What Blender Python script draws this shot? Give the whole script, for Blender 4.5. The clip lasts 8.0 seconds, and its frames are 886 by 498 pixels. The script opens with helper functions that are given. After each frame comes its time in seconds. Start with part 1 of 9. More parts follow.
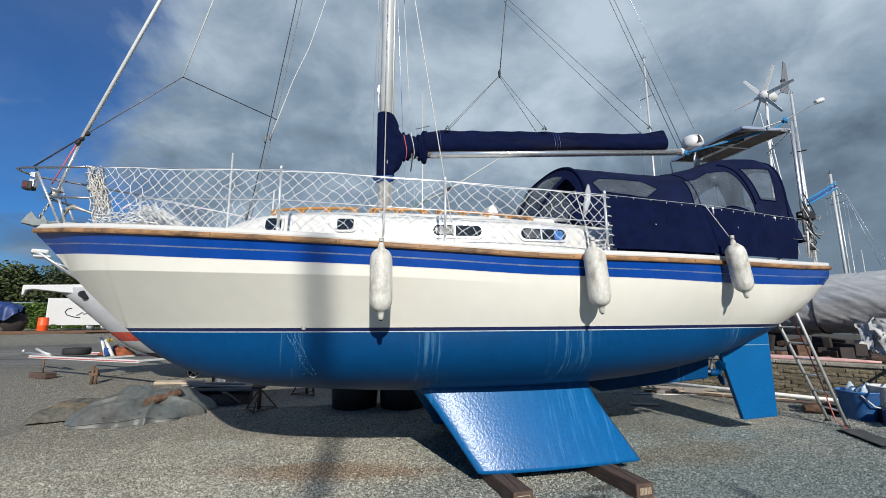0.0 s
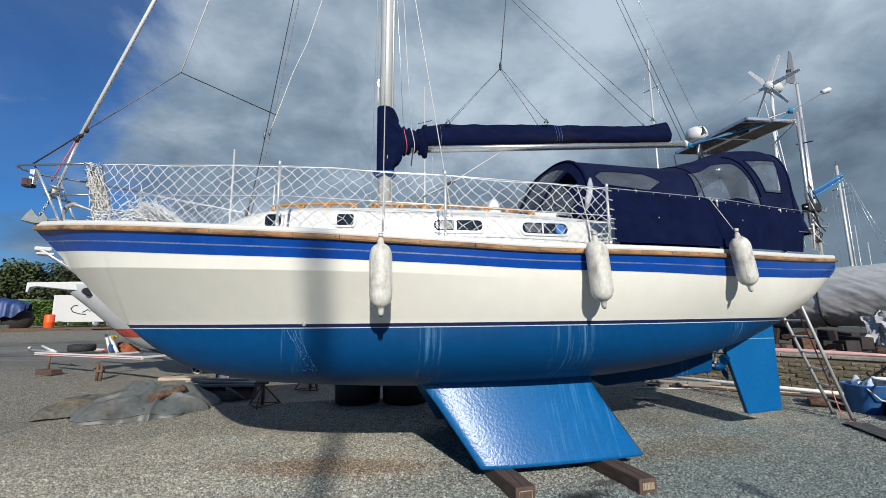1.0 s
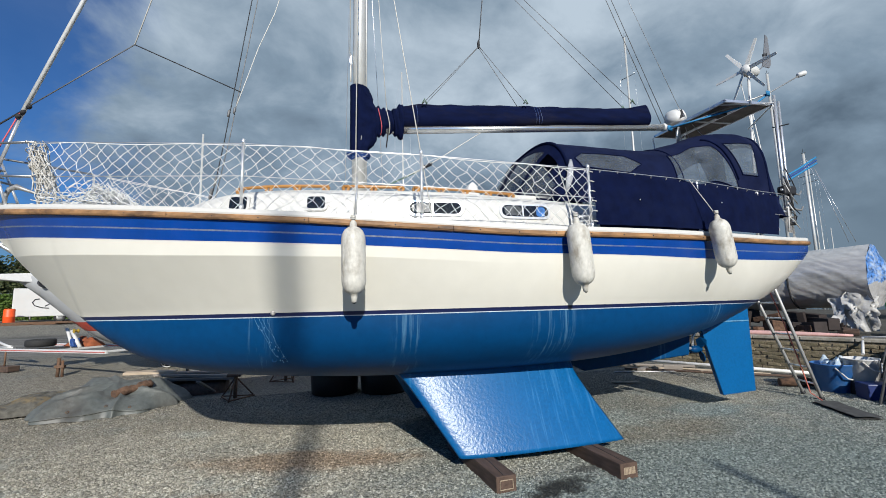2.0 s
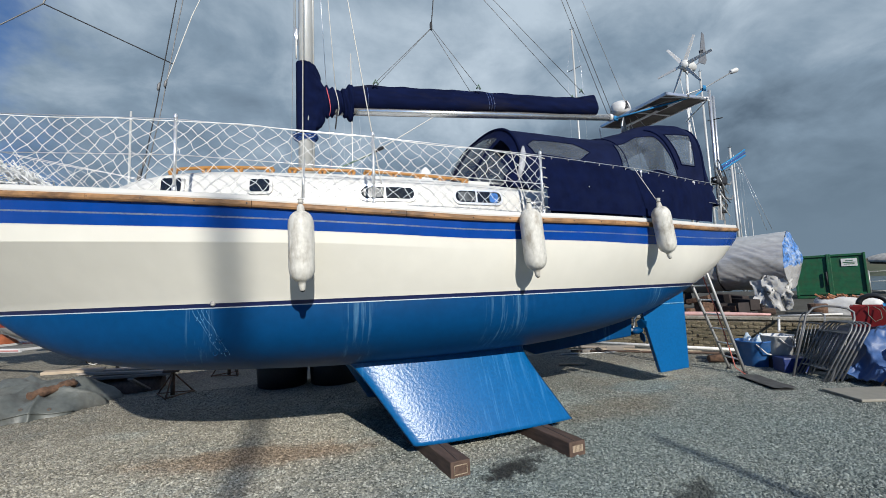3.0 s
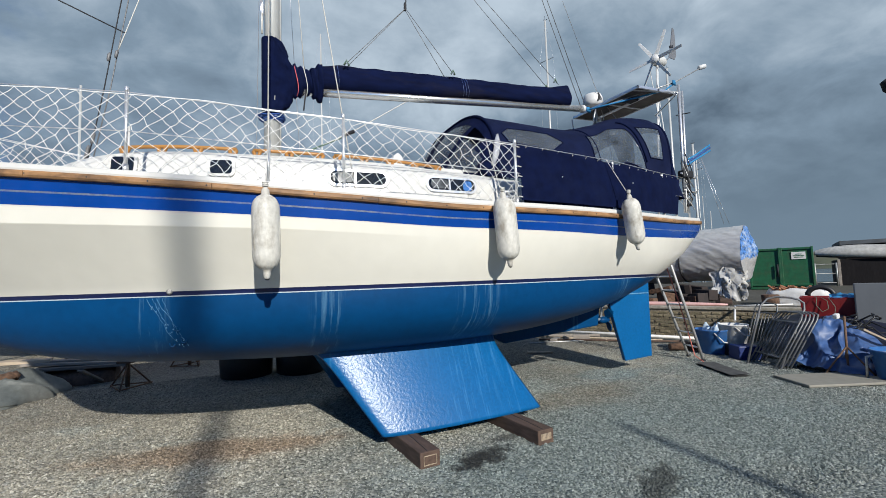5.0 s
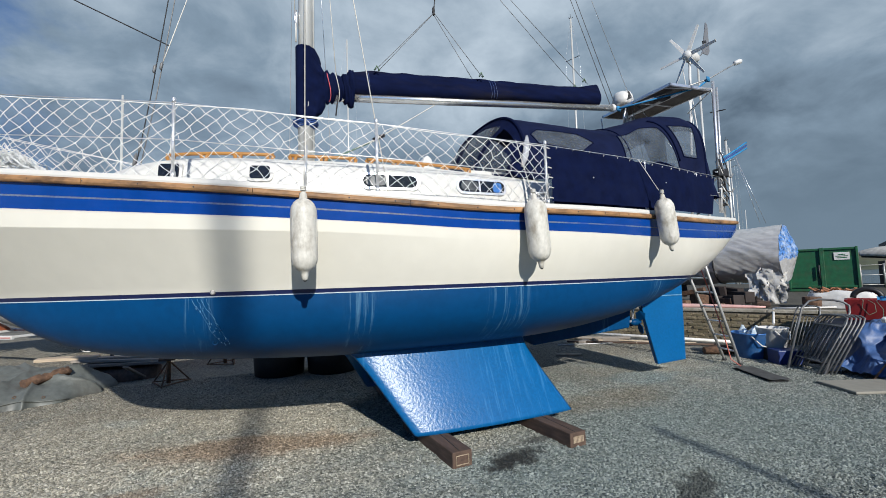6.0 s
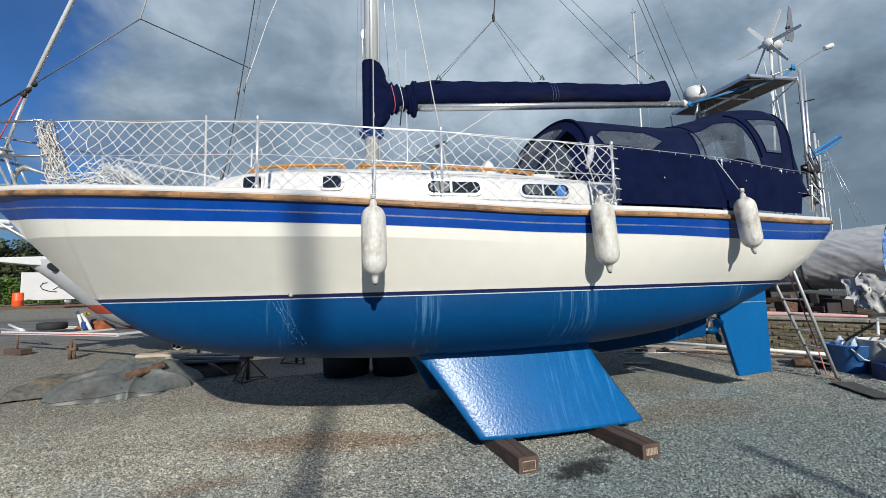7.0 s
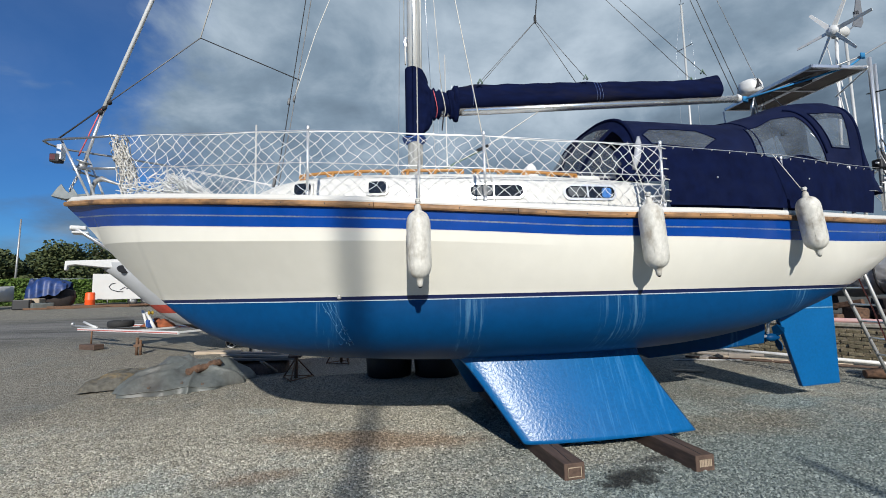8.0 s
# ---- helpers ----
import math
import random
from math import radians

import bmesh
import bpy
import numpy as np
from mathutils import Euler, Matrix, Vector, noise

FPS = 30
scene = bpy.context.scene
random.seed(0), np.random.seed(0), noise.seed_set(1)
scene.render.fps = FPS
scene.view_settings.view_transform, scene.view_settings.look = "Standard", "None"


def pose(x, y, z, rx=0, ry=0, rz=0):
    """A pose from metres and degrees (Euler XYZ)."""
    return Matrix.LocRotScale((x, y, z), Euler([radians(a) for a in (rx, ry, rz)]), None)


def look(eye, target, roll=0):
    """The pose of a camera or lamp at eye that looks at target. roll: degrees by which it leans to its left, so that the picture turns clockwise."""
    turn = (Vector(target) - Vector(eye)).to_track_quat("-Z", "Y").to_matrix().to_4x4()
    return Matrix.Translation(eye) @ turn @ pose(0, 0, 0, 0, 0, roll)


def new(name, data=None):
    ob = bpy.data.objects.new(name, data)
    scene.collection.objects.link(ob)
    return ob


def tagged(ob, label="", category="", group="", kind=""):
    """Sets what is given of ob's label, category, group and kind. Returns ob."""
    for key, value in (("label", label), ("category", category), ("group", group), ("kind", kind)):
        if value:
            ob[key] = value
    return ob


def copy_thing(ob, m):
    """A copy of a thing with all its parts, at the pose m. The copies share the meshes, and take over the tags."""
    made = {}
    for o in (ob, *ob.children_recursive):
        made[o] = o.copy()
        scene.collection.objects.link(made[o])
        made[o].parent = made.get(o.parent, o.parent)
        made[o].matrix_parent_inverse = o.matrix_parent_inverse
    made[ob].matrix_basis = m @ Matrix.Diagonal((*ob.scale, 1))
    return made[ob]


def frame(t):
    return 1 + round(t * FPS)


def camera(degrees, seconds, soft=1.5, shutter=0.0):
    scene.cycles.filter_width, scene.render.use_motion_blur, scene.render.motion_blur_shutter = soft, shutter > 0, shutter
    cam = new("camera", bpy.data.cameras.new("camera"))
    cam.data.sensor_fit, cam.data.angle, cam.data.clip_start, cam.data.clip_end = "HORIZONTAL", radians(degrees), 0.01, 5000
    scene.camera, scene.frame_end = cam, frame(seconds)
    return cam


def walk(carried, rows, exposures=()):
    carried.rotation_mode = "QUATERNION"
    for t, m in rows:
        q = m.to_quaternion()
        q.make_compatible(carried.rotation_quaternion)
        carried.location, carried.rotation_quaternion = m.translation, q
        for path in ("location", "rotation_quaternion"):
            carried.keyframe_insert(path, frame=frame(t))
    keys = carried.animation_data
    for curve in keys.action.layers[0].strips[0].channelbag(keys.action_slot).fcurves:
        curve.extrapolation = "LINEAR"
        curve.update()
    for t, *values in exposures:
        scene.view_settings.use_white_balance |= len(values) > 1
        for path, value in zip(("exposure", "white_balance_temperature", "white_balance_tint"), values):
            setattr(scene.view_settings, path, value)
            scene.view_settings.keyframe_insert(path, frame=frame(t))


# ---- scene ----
cam = camera(91.8, 8.0, 0.9)
PATH = [
    (0, (0.17, -0.13, 1.622), (0.6, 1.795, 1.954), -0.3),
    (0.5, (0.181, -0.123, 1.624), (0.601, 1.806, 1.947), -0.4),
    (1, (0.203, -0.104, 1.627), (0.619, 1.828, 1.936), -0.6),
    (1.5, (0.241, -0.009, 1.617), (0.683, 1.921, 1.905), -0.9),
    (2.8, (0.273, 0.137, 1.598), (0.952, 2.007, 1.8), -2.2),
    (3, (0.268, 0.151, 1.598), (0.994, 2.005, 1.79), -2.3),
    (3.5, (0.285, 0.171, 1.597), (1.099, 1.99, 1.763), -2.3),
    (4, (0.298, 0.188, 1.597), (1.154, 1.99, 1.745), -1.9),
    (5.5, (0.256, 0.243, 1.606), (1.099, 2.051, 1.737), -1.9),
    (6, (0.21, 0.223, 1.607), (0.96, 2.072, 1.751), -1.8),
    (6.5, (0.167, 0.208, 1.606), (0.789, 2.101, 1.769), -1.6),
    (7, (0.135, 0.199, 1.595), (0.633, 2.127, 1.772), -1.6),
    (7.5, (0.107, 0.192, 1.604), (0.51, 2.143, 1.784), -1.5),
    (8, (0.091, 0.167, 1.606), (0.411, 2.132, 1.797), -1.3),
]
walk(cam, [(t, look(eye, target, roll)) for t, eye, target, roll in PATH])

# ---- light ----
SKY_BROAD, SKY_PUFFS = (5.6, 0.9, 0.4), (7.3, 2.2, 1.0)
SUN_WAY = Vector((0.12, 2.0, -1.0)).normalized()
world = bpy.data.worlds.new("sky")
scene.world = world
world.use_nodes = True


def build_sky():
    nt = world.node_tree
    nt.nodes.clear()
    out = nt.nodes.new("ShaderNodeOutputWorld")
    bg = nt.nodes.new("ShaderNodeBackground")
    sky = nt.nodes.new("ShaderNodeTexSky")
    sky.sky_type, sky.sun_disc = "NISHITA", False
    sky.sun_elevation = math.asin(-SUN_WAY.z)
    sky.sun_rotation = math.atan2(-SUN_WAY.x, -SUN_WAY.y)
    sky.dust_density = 0.15
    tint = nt.nodes.new("ShaderNodeMix")
    tint.data_type, tint.blend_type = "RGBA", "MULTIPLY"
    tint.inputs[0].default_value = 1.0
    tint.inputs[7].default_value = (0.22, 0.60, 1.15, 1)
    nt.links.new(sky.outputs[0], tint.inputs[6])
    co = nt.nodes.new("ShaderNodeTexCoord")
    sep = nt.nodes.new("ShaderNodeSeparateXYZ")
    nt.links.new(co.outputs["Generated"], sep.inputs[0])

    def calc(op, a, b, c=None):
        k = nt.nodes.new("ShaderNodeMath")
        k.operation = op
        for q, src in enumerate((a, b, c)):
            if src is None:
                continue
            if hasattr(src, "is_linked"):
                nt.links.new(src, k.inputs[q])
            else:
                k.inputs[q].default_value = src
        return k.outputs[0]

    # the cloud deck lies flat overhead and draws together towards the horizon
    lift = calc("ADD", calc("MAXIMUM", sep.outputs[2], 0.0), 0.42)
    deck_co = nt.nodes.new("ShaderNodeCombineXYZ")
    nt.links.new(calc("DIVIDE", sep.outputs[0], lift), deck_co.inputs[0])
    nt.links.new(calc("DIVIDE", sep.outputs[1], lift), deck_co.inputs[1])

    def cloud(scale, detail, rough, shift, twist=0.0):
        off = nt.nodes.new("ShaderNodeVectorMath")
        off.inputs[1].default_value = shift
        nt.links.new(deck_co.outputs[0], off.inputs[0])
        n = nt.nodes.new("ShaderNodeTexNoise")
        n.inputs["Scale"].default_value, n.inputs["Detail"].default_value, n.inputs["Roughness"].default_value = scale, detail, rough
        n.inputs["Distortion"].default_value = twist
        nt.links.new(off.outputs[0], n.inputs["Vector"])
        return n.outputs[0]

    edges = cloud(2.1, 10, 0.56, (0.0, 0.0, 0.0), 0.25)
    broad = cloud(1.5, 5, 0.5, SKY_BROAD)
    puffs = cloud(4.6, 9, 0.58, SKY_PUFFS, 0.3)
    # cover: open sky to the west, closed grey to the east
    cov = nt.nodes.new("ShaderNodeMapRange")
    cov.inputs[1].default_value, cov.inputs[2].default_value = -0.43, -0.13
    cov.inputs[3].default_value, cov.inputs[4].default_value = -0.09, 0.42
    nt.links.new(sep.outputs[0], cov.inputs[0])
    # the weather breaks up towards the sun
    brk = nt.nodes.new("ShaderNodeMapRange")
    brk.inputs[1].default_value, brk.inputs[2].default_value = -0.60, -0.08
    brk.inputs[3].default_value, brk.inputs[4].default_value = -0.48, 0.0
    over = nt.nodes.new("ShaderNodeMath")
    over.operation = "MULTIPLY_ADD"
    over.inputs[1].default_value = -0.8
    nt.links.new(sep.outputs[2], over.inputs[0])
    nt.links.new(sep.outputs[1], over.inputs[2])
    nt.links.new(over.outputs[0], brk.inputs[0])
    # thin cloud low over the horizon
    haze = nt.nodes.new("ShaderNodeMapRange")
    haze.interpolation_type = "SMOOTHSTEP"
    haze.inputs[1].default_value, haze.inputs[2].default_value = 0.26, 0.06
    haze.inputs[4].default_value = 0.11
    nt.links.new(sep.outputs[2], haze.inputs[0])
    sumc = nt.nodes.new("ShaderNodeMath")
    nt.links.new(cov.outputs[0], sumc.inputs[0])
    nt.links.new(haze.outputs[0], sumc.inputs[1])
    both = nt.nodes.new("ShaderNodeMath")
    nt.links.new(sumc.outputs[0], both.inputs[0])
    nt.links.new(brk.outputs[0], both.inputs[1])
    add = nt.nodes.new("ShaderNodeMath")
    nt.links.new(edges, add.inputs[0])
    nt.links.new(both.outputs[0], add.inputs[1])
    mask = nt.nodes.new("ShaderNodeMapRange")
    mask.interpolation_type = "SMOOTHSTEP"
    mask.inputs[1].default_value, mask.inputs[2].default_value = 0.37, 0.64
    nt.links.new(add.outputs[0], mask.inputs[0])
    # a thin veil over the open blue away from the sun
    veil = nt.nodes.new("ShaderNodeMapRange")
    veil.interpolation_type = "SMOOTHSTEP"
    veil.inputs[1].default_value, veil.inputs[2].default_value = -0.1, 0.5
    veil.inputs[4].default_value = 0.10
    nt.links.new(sep.outputs[1], veil.inputs[0])
    most = nt.nodes.new("ShaderNodeMath")
    most.operation = "MAXIMUM"
    nt.links.new(mask.outputs[0], most.inputs[0])
    nt.links.new(veil.outputs[0], most.inputs[1])
    ramp = nt.nodes.new("ShaderNodeValToRGB")
    e = ramp.color_ramp.elements
    e[0].position, e[0].color = 0.30, (0.122, 0.174, 0.235, 1)
    e[1].position, e[1].color = 0.74, (0.575, 0.675, 0.77, 1)
    mid = e.new(0.5)
    mid.color = (0.262, 0.352, 0.447, 1)
    # thinner and brighter higher up, thick and grey low down
    thin = nt.nodes.new("ShaderNodeMapRange")
    thin.inputs[1].default_value, thin.inputs[2].default_value = 0.20, 0.54
    thin.inputs[3].default_value, thin.inputs[4].default_value = -0.14, 0.125
    nt.links.new(sep.outputs[2], thin.inputs[0])
    body = calc("ADD", calc("MULTIPLY", broad, 0.62), calc("MULTIPLY", puffs, 0.38))
    body = calc("MULTIPLY_ADD", calc("SUBTRACT", body, 0.5), 1.6, 0.5)
    nt.links.new(calc("ADD", body, thin.outputs[0]), ramp.inputs[0])
    gain = nt.nodes.new("ShaderNodeMix")
    gain.data_type, gain.blend_type = "RGBA", "MULTIPLY"
    gain.inputs[0].default_value = 1.0
    gain.inputs[7].default_value = (10.4, 10.6, 10.8, 1)
    # rain bank low in the east
    low = nt.nodes.new("ShaderNodeMapRange")
    low.interpolation_type = "SMOOTHSTEP"
    low.inputs[1].default_value, low.inputs[2].default_value = 0.36, 0.02
    nt.links.new(sep.outputs[2], low.inputs[0])
    east = nt.nodes.new("ShaderNodeMapRange")
    east.interpolation_type = "SMOOTHSTEP"
    east.inputs[1].default_value, east.inputs[2].default_value = 0.05, 0.75
    nt.links.new(sep.outputs[0], east.inputs[0])
    bank = nt.nodes.new("ShaderNodeMath")
    bank.operation = "MULTIPLY"
    nt.links.new(low.outputs[0], bank.inputs[0])
    nt.links.new(east.outputs[0], bank.inputs[1])
    dark = nt.nodes.new("ShaderNodeMix")
    dark.data_type = "RGBA"
    dark.inputs[7].default_value = (0.188, 0.262, 0.336, 1)
    nt.links.new(bank.outputs[0], dark.inputs[0])
    nt.links.new(ramp.outputs[0], dark.inputs[6])
    nt.links.new(dark.outputs[2], gain.inputs[6])
    mix = nt.nodes.new("ShaderNodeMix")
    mix.data_type = "RGBA"
    nt.links.new(most.outputs[0], mix.inputs[0])
    nt.links.new(tint.outputs[2], mix.inputs[6])
    nt.links.new(gain.outputs[2], mix.inputs[7])
    nt.links.new(mix.outputs[2], bg.inputs[0])
    bg.inputs[1].default_value = 0.077
    nt.links.new(bg.outputs[0], out.inputs[0])


build_sky()
sun = new("sun", bpy.data.lights.new("sun", "SUN"))
sun.data.energy, sun.data.angle, sun.data.color = 5.0, radians(0.6), (1.0, 0.97, 0.905)
sun.matrix_world = look((0, -20, 20), Vector((0, -20, 20)) + SUN_WAY)
scene.view_settings.exposure = 0.13

# ---- materials ----


def mat(name, color, rough=0.6, metal=0.0, spread=0.12, grain=30.0, bump=0.0, stain=None, stain_scale=1.5, stain_amount=0.5,
        coat=0.0, spec=0.5, alpha=1.0, transmission=0.0, per=0.0, stretch=(1, 1, 1)):
    """A surface with fine grain, wider stains, relief and a change from piece to piece (per)."""
    m = bpy.data.materials.new(name)
    m.use_nodes = True
    nt = m.node_tree
    p = nt.nodes["Principled BSDF"]
    p.inputs["Roughness"].default_value, p.inputs["Metallic"].default_value = rough, metal
    p.inputs["Coat Weight"].default_value, p.inputs["Specular IOR Level"].default_value = coat, spec
    p.inputs["Alpha"].default_value, p.inputs["Transmission Weight"].default_value = alpha, transmission
    co = nt.nodes.new("ShaderNodeTexCoord")
    mp = nt.nodes.new("ShaderNodeMapping")
    mp.inputs["Scale"].default_value = stretch
    nt.links.new(co.outputs["Object"], mp.inputs[0])
    n = nt.nodes.new("ShaderNodeTexNoise")
    n.inputs["Scale"].default_value, n.inputs["Detail"].default_value = grain, 6
    nt.links.new(mp.outputs[0], n.inputs["Vector"])
    hsv = nt.nodes.new("ShaderNodeHueSaturation")
    hsv.inputs["Color"].default_value = (*color, 1)
    rng = nt.nodes.new("ShaderNodeMapRange")
    rng.inputs[1].default_value, rng.inputs[2].default_value = 0.3, 0.7
    rng.inputs[3].default_value, rng.inputs[4].default_value = 1 - spread, 1 + spread
    nt.links.new(n.outputs[0], rng.inputs[0])
    last = rng.outputs[0]
    if per:
        info = nt.nodes.new("ShaderNodeObjectInfo")
        pr = nt.nodes.new("ShaderNodeMapRange")
        pr.inputs[3].default_value, pr.inputs[4].default_value = 1 - per, 1 + per
        nt.links.new(info.outputs["Random"], pr.inputs[0])
        mu = nt.nodes.new("ShaderNodeMath")
        mu.operation = "MULTIPLY"
        nt.links.new(last, mu.inputs[0])
        nt.links.new(pr.outputs[0], mu.inputs[1])
        last = mu.outputs[0]
    nt.links.new(last, hsv.inputs["Value"])
    col = hsv.outputs[0]
    if stain:
        s = nt.nodes.new("ShaderNodeTexNoise")
        s.inputs["Scale"].default_value, s.inputs["Detail"].default_value = stain_scale, 8
        s.inputs["Roughness"].default_value = 0.65
        nt.links.new(mp.outputs[0], s.inputs["Vector"])
        sr = nt.nodes.new("ShaderNodeMapRange")
        sr.inputs[1].default_value, sr.inputs[2].default_value = 0.47, 0.68
        sr.inputs[4].default_value = stain_amount
        nt.links.new(s.outputs[0], sr.inputs[0])
        mx = nt.nodes.new("ShaderNodeMix")
        mx.data_type = "RGBA"
        nt.links.new(sr.outputs[0], mx.inputs[0])
        nt.links.new(col, mx.inputs[6])
        mx.inputs[7].default_value = (*stain, 1)
        col = mx.outputs[2]
    nt.links.new(col, p.inputs["Base Color"])
    if bump:
        b = nt.nodes.new("ShaderNodeBump")
        b.inputs["Strength"].default_value, b.inputs["Distance"].default_value = 0.8, bump * 0.6
        nt.links.new(n.outputs[0], b.inputs["Height"])
        nt.links.new(b.outputs[0], p.inputs["Normal"])
    return m


M_CREAM = mat("cream_gelcoat", (0.69, 0.668, 0.588), 0.24, spread=0.02, grain=6, stain=(0.65, 0.63, 0.545), stain_scale=2, stain_amount=0.25, coat=0.3)
M_DECK = mat("white_gelcoat", (0.575, 0.567, 0.535), 0.4, spread=0.03, grain=12, stain=(0.6, 0.57, 0.5), stain_scale=4, stain_amount=0.3)
M_BLUE = mat("royal_blue_paint", (0.001, 0.044, 0.245), 0.25, spread=0.08, grain=5, stain=(0.010, 0.056, 0.285), stain_scale=7, stain_amount=0.35, coat=0.1)
def streaked(name, color, rough, bump, runs, streak, spec=0.4, grain=14, amount=0.5):
    """Paint with pale vertical runs about certain stations (x, width)."""
    m = mat(name, color, rough, spread=0.09, grain=grain, bump=bump, stain=tuple(1.25 * c for c in color), stain_scale=3, stain_amount=0.4, spec=spec)
    nt = m.node_tree
    p = nt.nodes["Principled BSDF"]
    geo = nt.nodes.new("ShaderNodeNewGeometry")
    mp = nt.nodes.new("ShaderNodeMapping")
    mp.inputs["Rotation"].default_value = (0, radians(-9), 0)
    mp.inputs["Scale"].default_value = (26, 3, 0.9)
    nt.links.new(geo.outputs["Position"], mp.inputs[0])
    n = nt.nodes.new("ShaderNodeTexNoise")
    n.inputs["Scale"].default_value, n.inputs["Detail"].default_value, n.inputs["Roughness"].default_value = 1.0, 7, 0.7
    nt.links.new(mp.outputs[0], n.inputs["Vector"])
    line = nt.nodes.new("ShaderNodeMapRange")
    line.inputs[1].default_value, line.inputs[2].default_value = 0.52, 0.66
    nt.links.new(n.outputs[0], line.inputs[0])
    sep = nt.nodes.new("ShaderNodeSeparateXYZ")
    nt.links.new(geo.outputs["Position"], sep.inputs[0])
    total = None
    for x, w in runs:
        d = nt.nodes.new("ShaderNodeMath")
        d.operation = "SUBTRACT"
        nt.links.new(sep.outputs[0], d.inputs[0])
        d.inputs[1].default_value = x
        a = nt.nodes.new("ShaderNodeMath")
        a.operation = "ABSOLUTE"
        nt.links.new(d.outputs[0], a.inputs[0])
        r = nt.nodes.new("ShaderNodeMapRange")
        r.interpolation_type = "SMOOTHSTEP"
        r.inputs[1].default_value, r.inputs[2].default_value = w, w * 0.3
        nt.links.new(a.outputs[0], r.inputs[0])
        if total is None:
            total = r.outputs[0]
        else:
            s = nt.nodes.new("ShaderNodeMath")
            s.operation = "MAXIMUM"
            nt.links.new(total, s.inputs[0])
            nt.links.new(r.outputs[0], s.inputs[1])
            total = s.outputs[0]
    mu = nt.nodes.new("ShaderNodeMath")
    mu.operation = "MULTIPLY"
    nt.links.new(total, mu.inputs[0])
    nt.links.new(line.outputs[0], mu.inputs[1])
    am = nt.nodes.new("ShaderNodeMath")
    am.operation = "MULTIPLY"
    am.inputs[1].default_value = amount
    nt.links.new(mu.outputs[0], am.inputs[0])
    mx = nt.nodes.new("ShaderNodeMix")
    mx.data_type = "RGBA"
    nt.links.new(am.outputs[0], mx.inputs[0])
    nt.links.new(p.inputs["Base Color"].links[0].from_socket, mx.inputs[6])
    mx.inputs[7].default_value = (*streak, 1)
    nt.links.new(mx.outputs[2], p.inputs["Base Color"])
    return m


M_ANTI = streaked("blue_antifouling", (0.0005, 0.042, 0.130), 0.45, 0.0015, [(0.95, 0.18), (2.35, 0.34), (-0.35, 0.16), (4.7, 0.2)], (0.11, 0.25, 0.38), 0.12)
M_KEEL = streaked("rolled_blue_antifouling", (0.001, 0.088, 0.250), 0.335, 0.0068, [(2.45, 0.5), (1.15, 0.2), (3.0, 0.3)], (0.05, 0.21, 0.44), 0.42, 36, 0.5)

def roll_marks(m):
    """The roller's orange peel is strong at the leading edge and lies down towards the trailing edge."""
    nt = m.node_tree
    b = [n for n in nt.nodes if n.bl_idname == "ShaderNodeBump"][0]
    n = [k for k in nt.nodes if k.bl_idname == "ShaderNodeTexNoise"][0]
    n.inputs["Detail"].default_value = 2.0
    geo = nt.nodes.new("ShaderNodeNewGeometry")
    sep = nt.nodes.new("ShaderNodeSeparateXYZ")
    nt.links.new(geo.outputs["Position"], sep.inputs[0])
    sk = nt.nodes.new("ShaderNodeMath")
    sk.operation = "MULTIPLY_ADD"
    sk.inputs[1].default_value = 0.6
    nt.links.new(sep.outputs[2], sk.inputs[0])
    nt.links.new(sep.outputs[0], sk.inputs[2])
    r = nt.nodes.new("ShaderNodeMapRange")
    r.interpolation_type = "SMOOTHSTEP"
    r.inputs[1].default_value, r.inputs[2].default_value = 1.9, 2.7
    r.inputs[3].default_value, r.inputs[4].default_value = 0.85, 0.12
    nt.links.new(sk.outputs[0], r.inputs[0])
    nt.links.new(r.outputs[0], b.inputs["Strength"])


roll_marks(M_KEEL)
M_NAVYLINE = mat("navy_boot_line", (0.006, 0.012, 0.06), 0.4)
M_WHITELINE = mat("white_line", (0.42, 0.47, 0.50), 0.4)
M_CANVAS = mat("navy_canvas", (0.0020, 0.0050, 0.0265), 0.9, spread=0.25, grain=9, bump=0.004, stain=(0.005, 0.009, 0.034), stain_scale=3, stain_amount=0.6, spec=0.08)
M_COVER = mat("worn_navy_canvas", (0.0022, 0.0050, 0.0250), 0.9, spread=0.3, grain=7, bump=0.006, stain=(0.014, 0.013, 0.018), stain_scale=1.8, stain_amount=0.8, spec=0.08, stretch=(0.5, 1, 2))
M_TEAK = mat("worn_teak", (0.30, 0.162, 0.070), 0.6, spread=0.35, grain=22, stain=(0.050, 0.030, 0.020), stain_scale=8, stain_amount=0.92, stretch=(0.25, 1, 1))
M_ALU = mat("silver_aluminium", (0.78, 0.79, 0.80), 0.35, metal=0.85, spread=0.06, grain=8)
# stainless steel whose colour is darkened for the dark surroundings it reflects
M_DARKREFL = mat("dark_reflecting_steel", (0.30, 0.31, 0.32), 0.35, metal=0.8, spread=0.15)
M_STEEL = mat("stainless_steel", (0.74, 0.74, 0.74), 0.34, metal=0.75, spread=0.06)
M_DARK = mat("dark_interior", (0.012, 0.012, 0.014), 0.6)
M_WOOD = mat("old_timber", (0.08, 0.050, 0.036), 0.85, spread=0.4, grain=22, bump=0.006, stain=(0.06, 0.04, 0.03), stain_scale=5, stretch=(1, 0.2, 1))
M_GALV = mat("galvanised_steel", (0.42, 0.42, 0.41), 0.5, metal=0.7, spread=0.2, grain=20, stain=(0.22, 0.18, 0.14), stain_scale=8, stain_amount=0.5)
M_GREEN = mat("green_skip_paint", (0.009, 0.088, 0.036), 0.5, spread=0.2, grain=6, stain=(0.05, 0.06, 0.03), stain_scale=4)
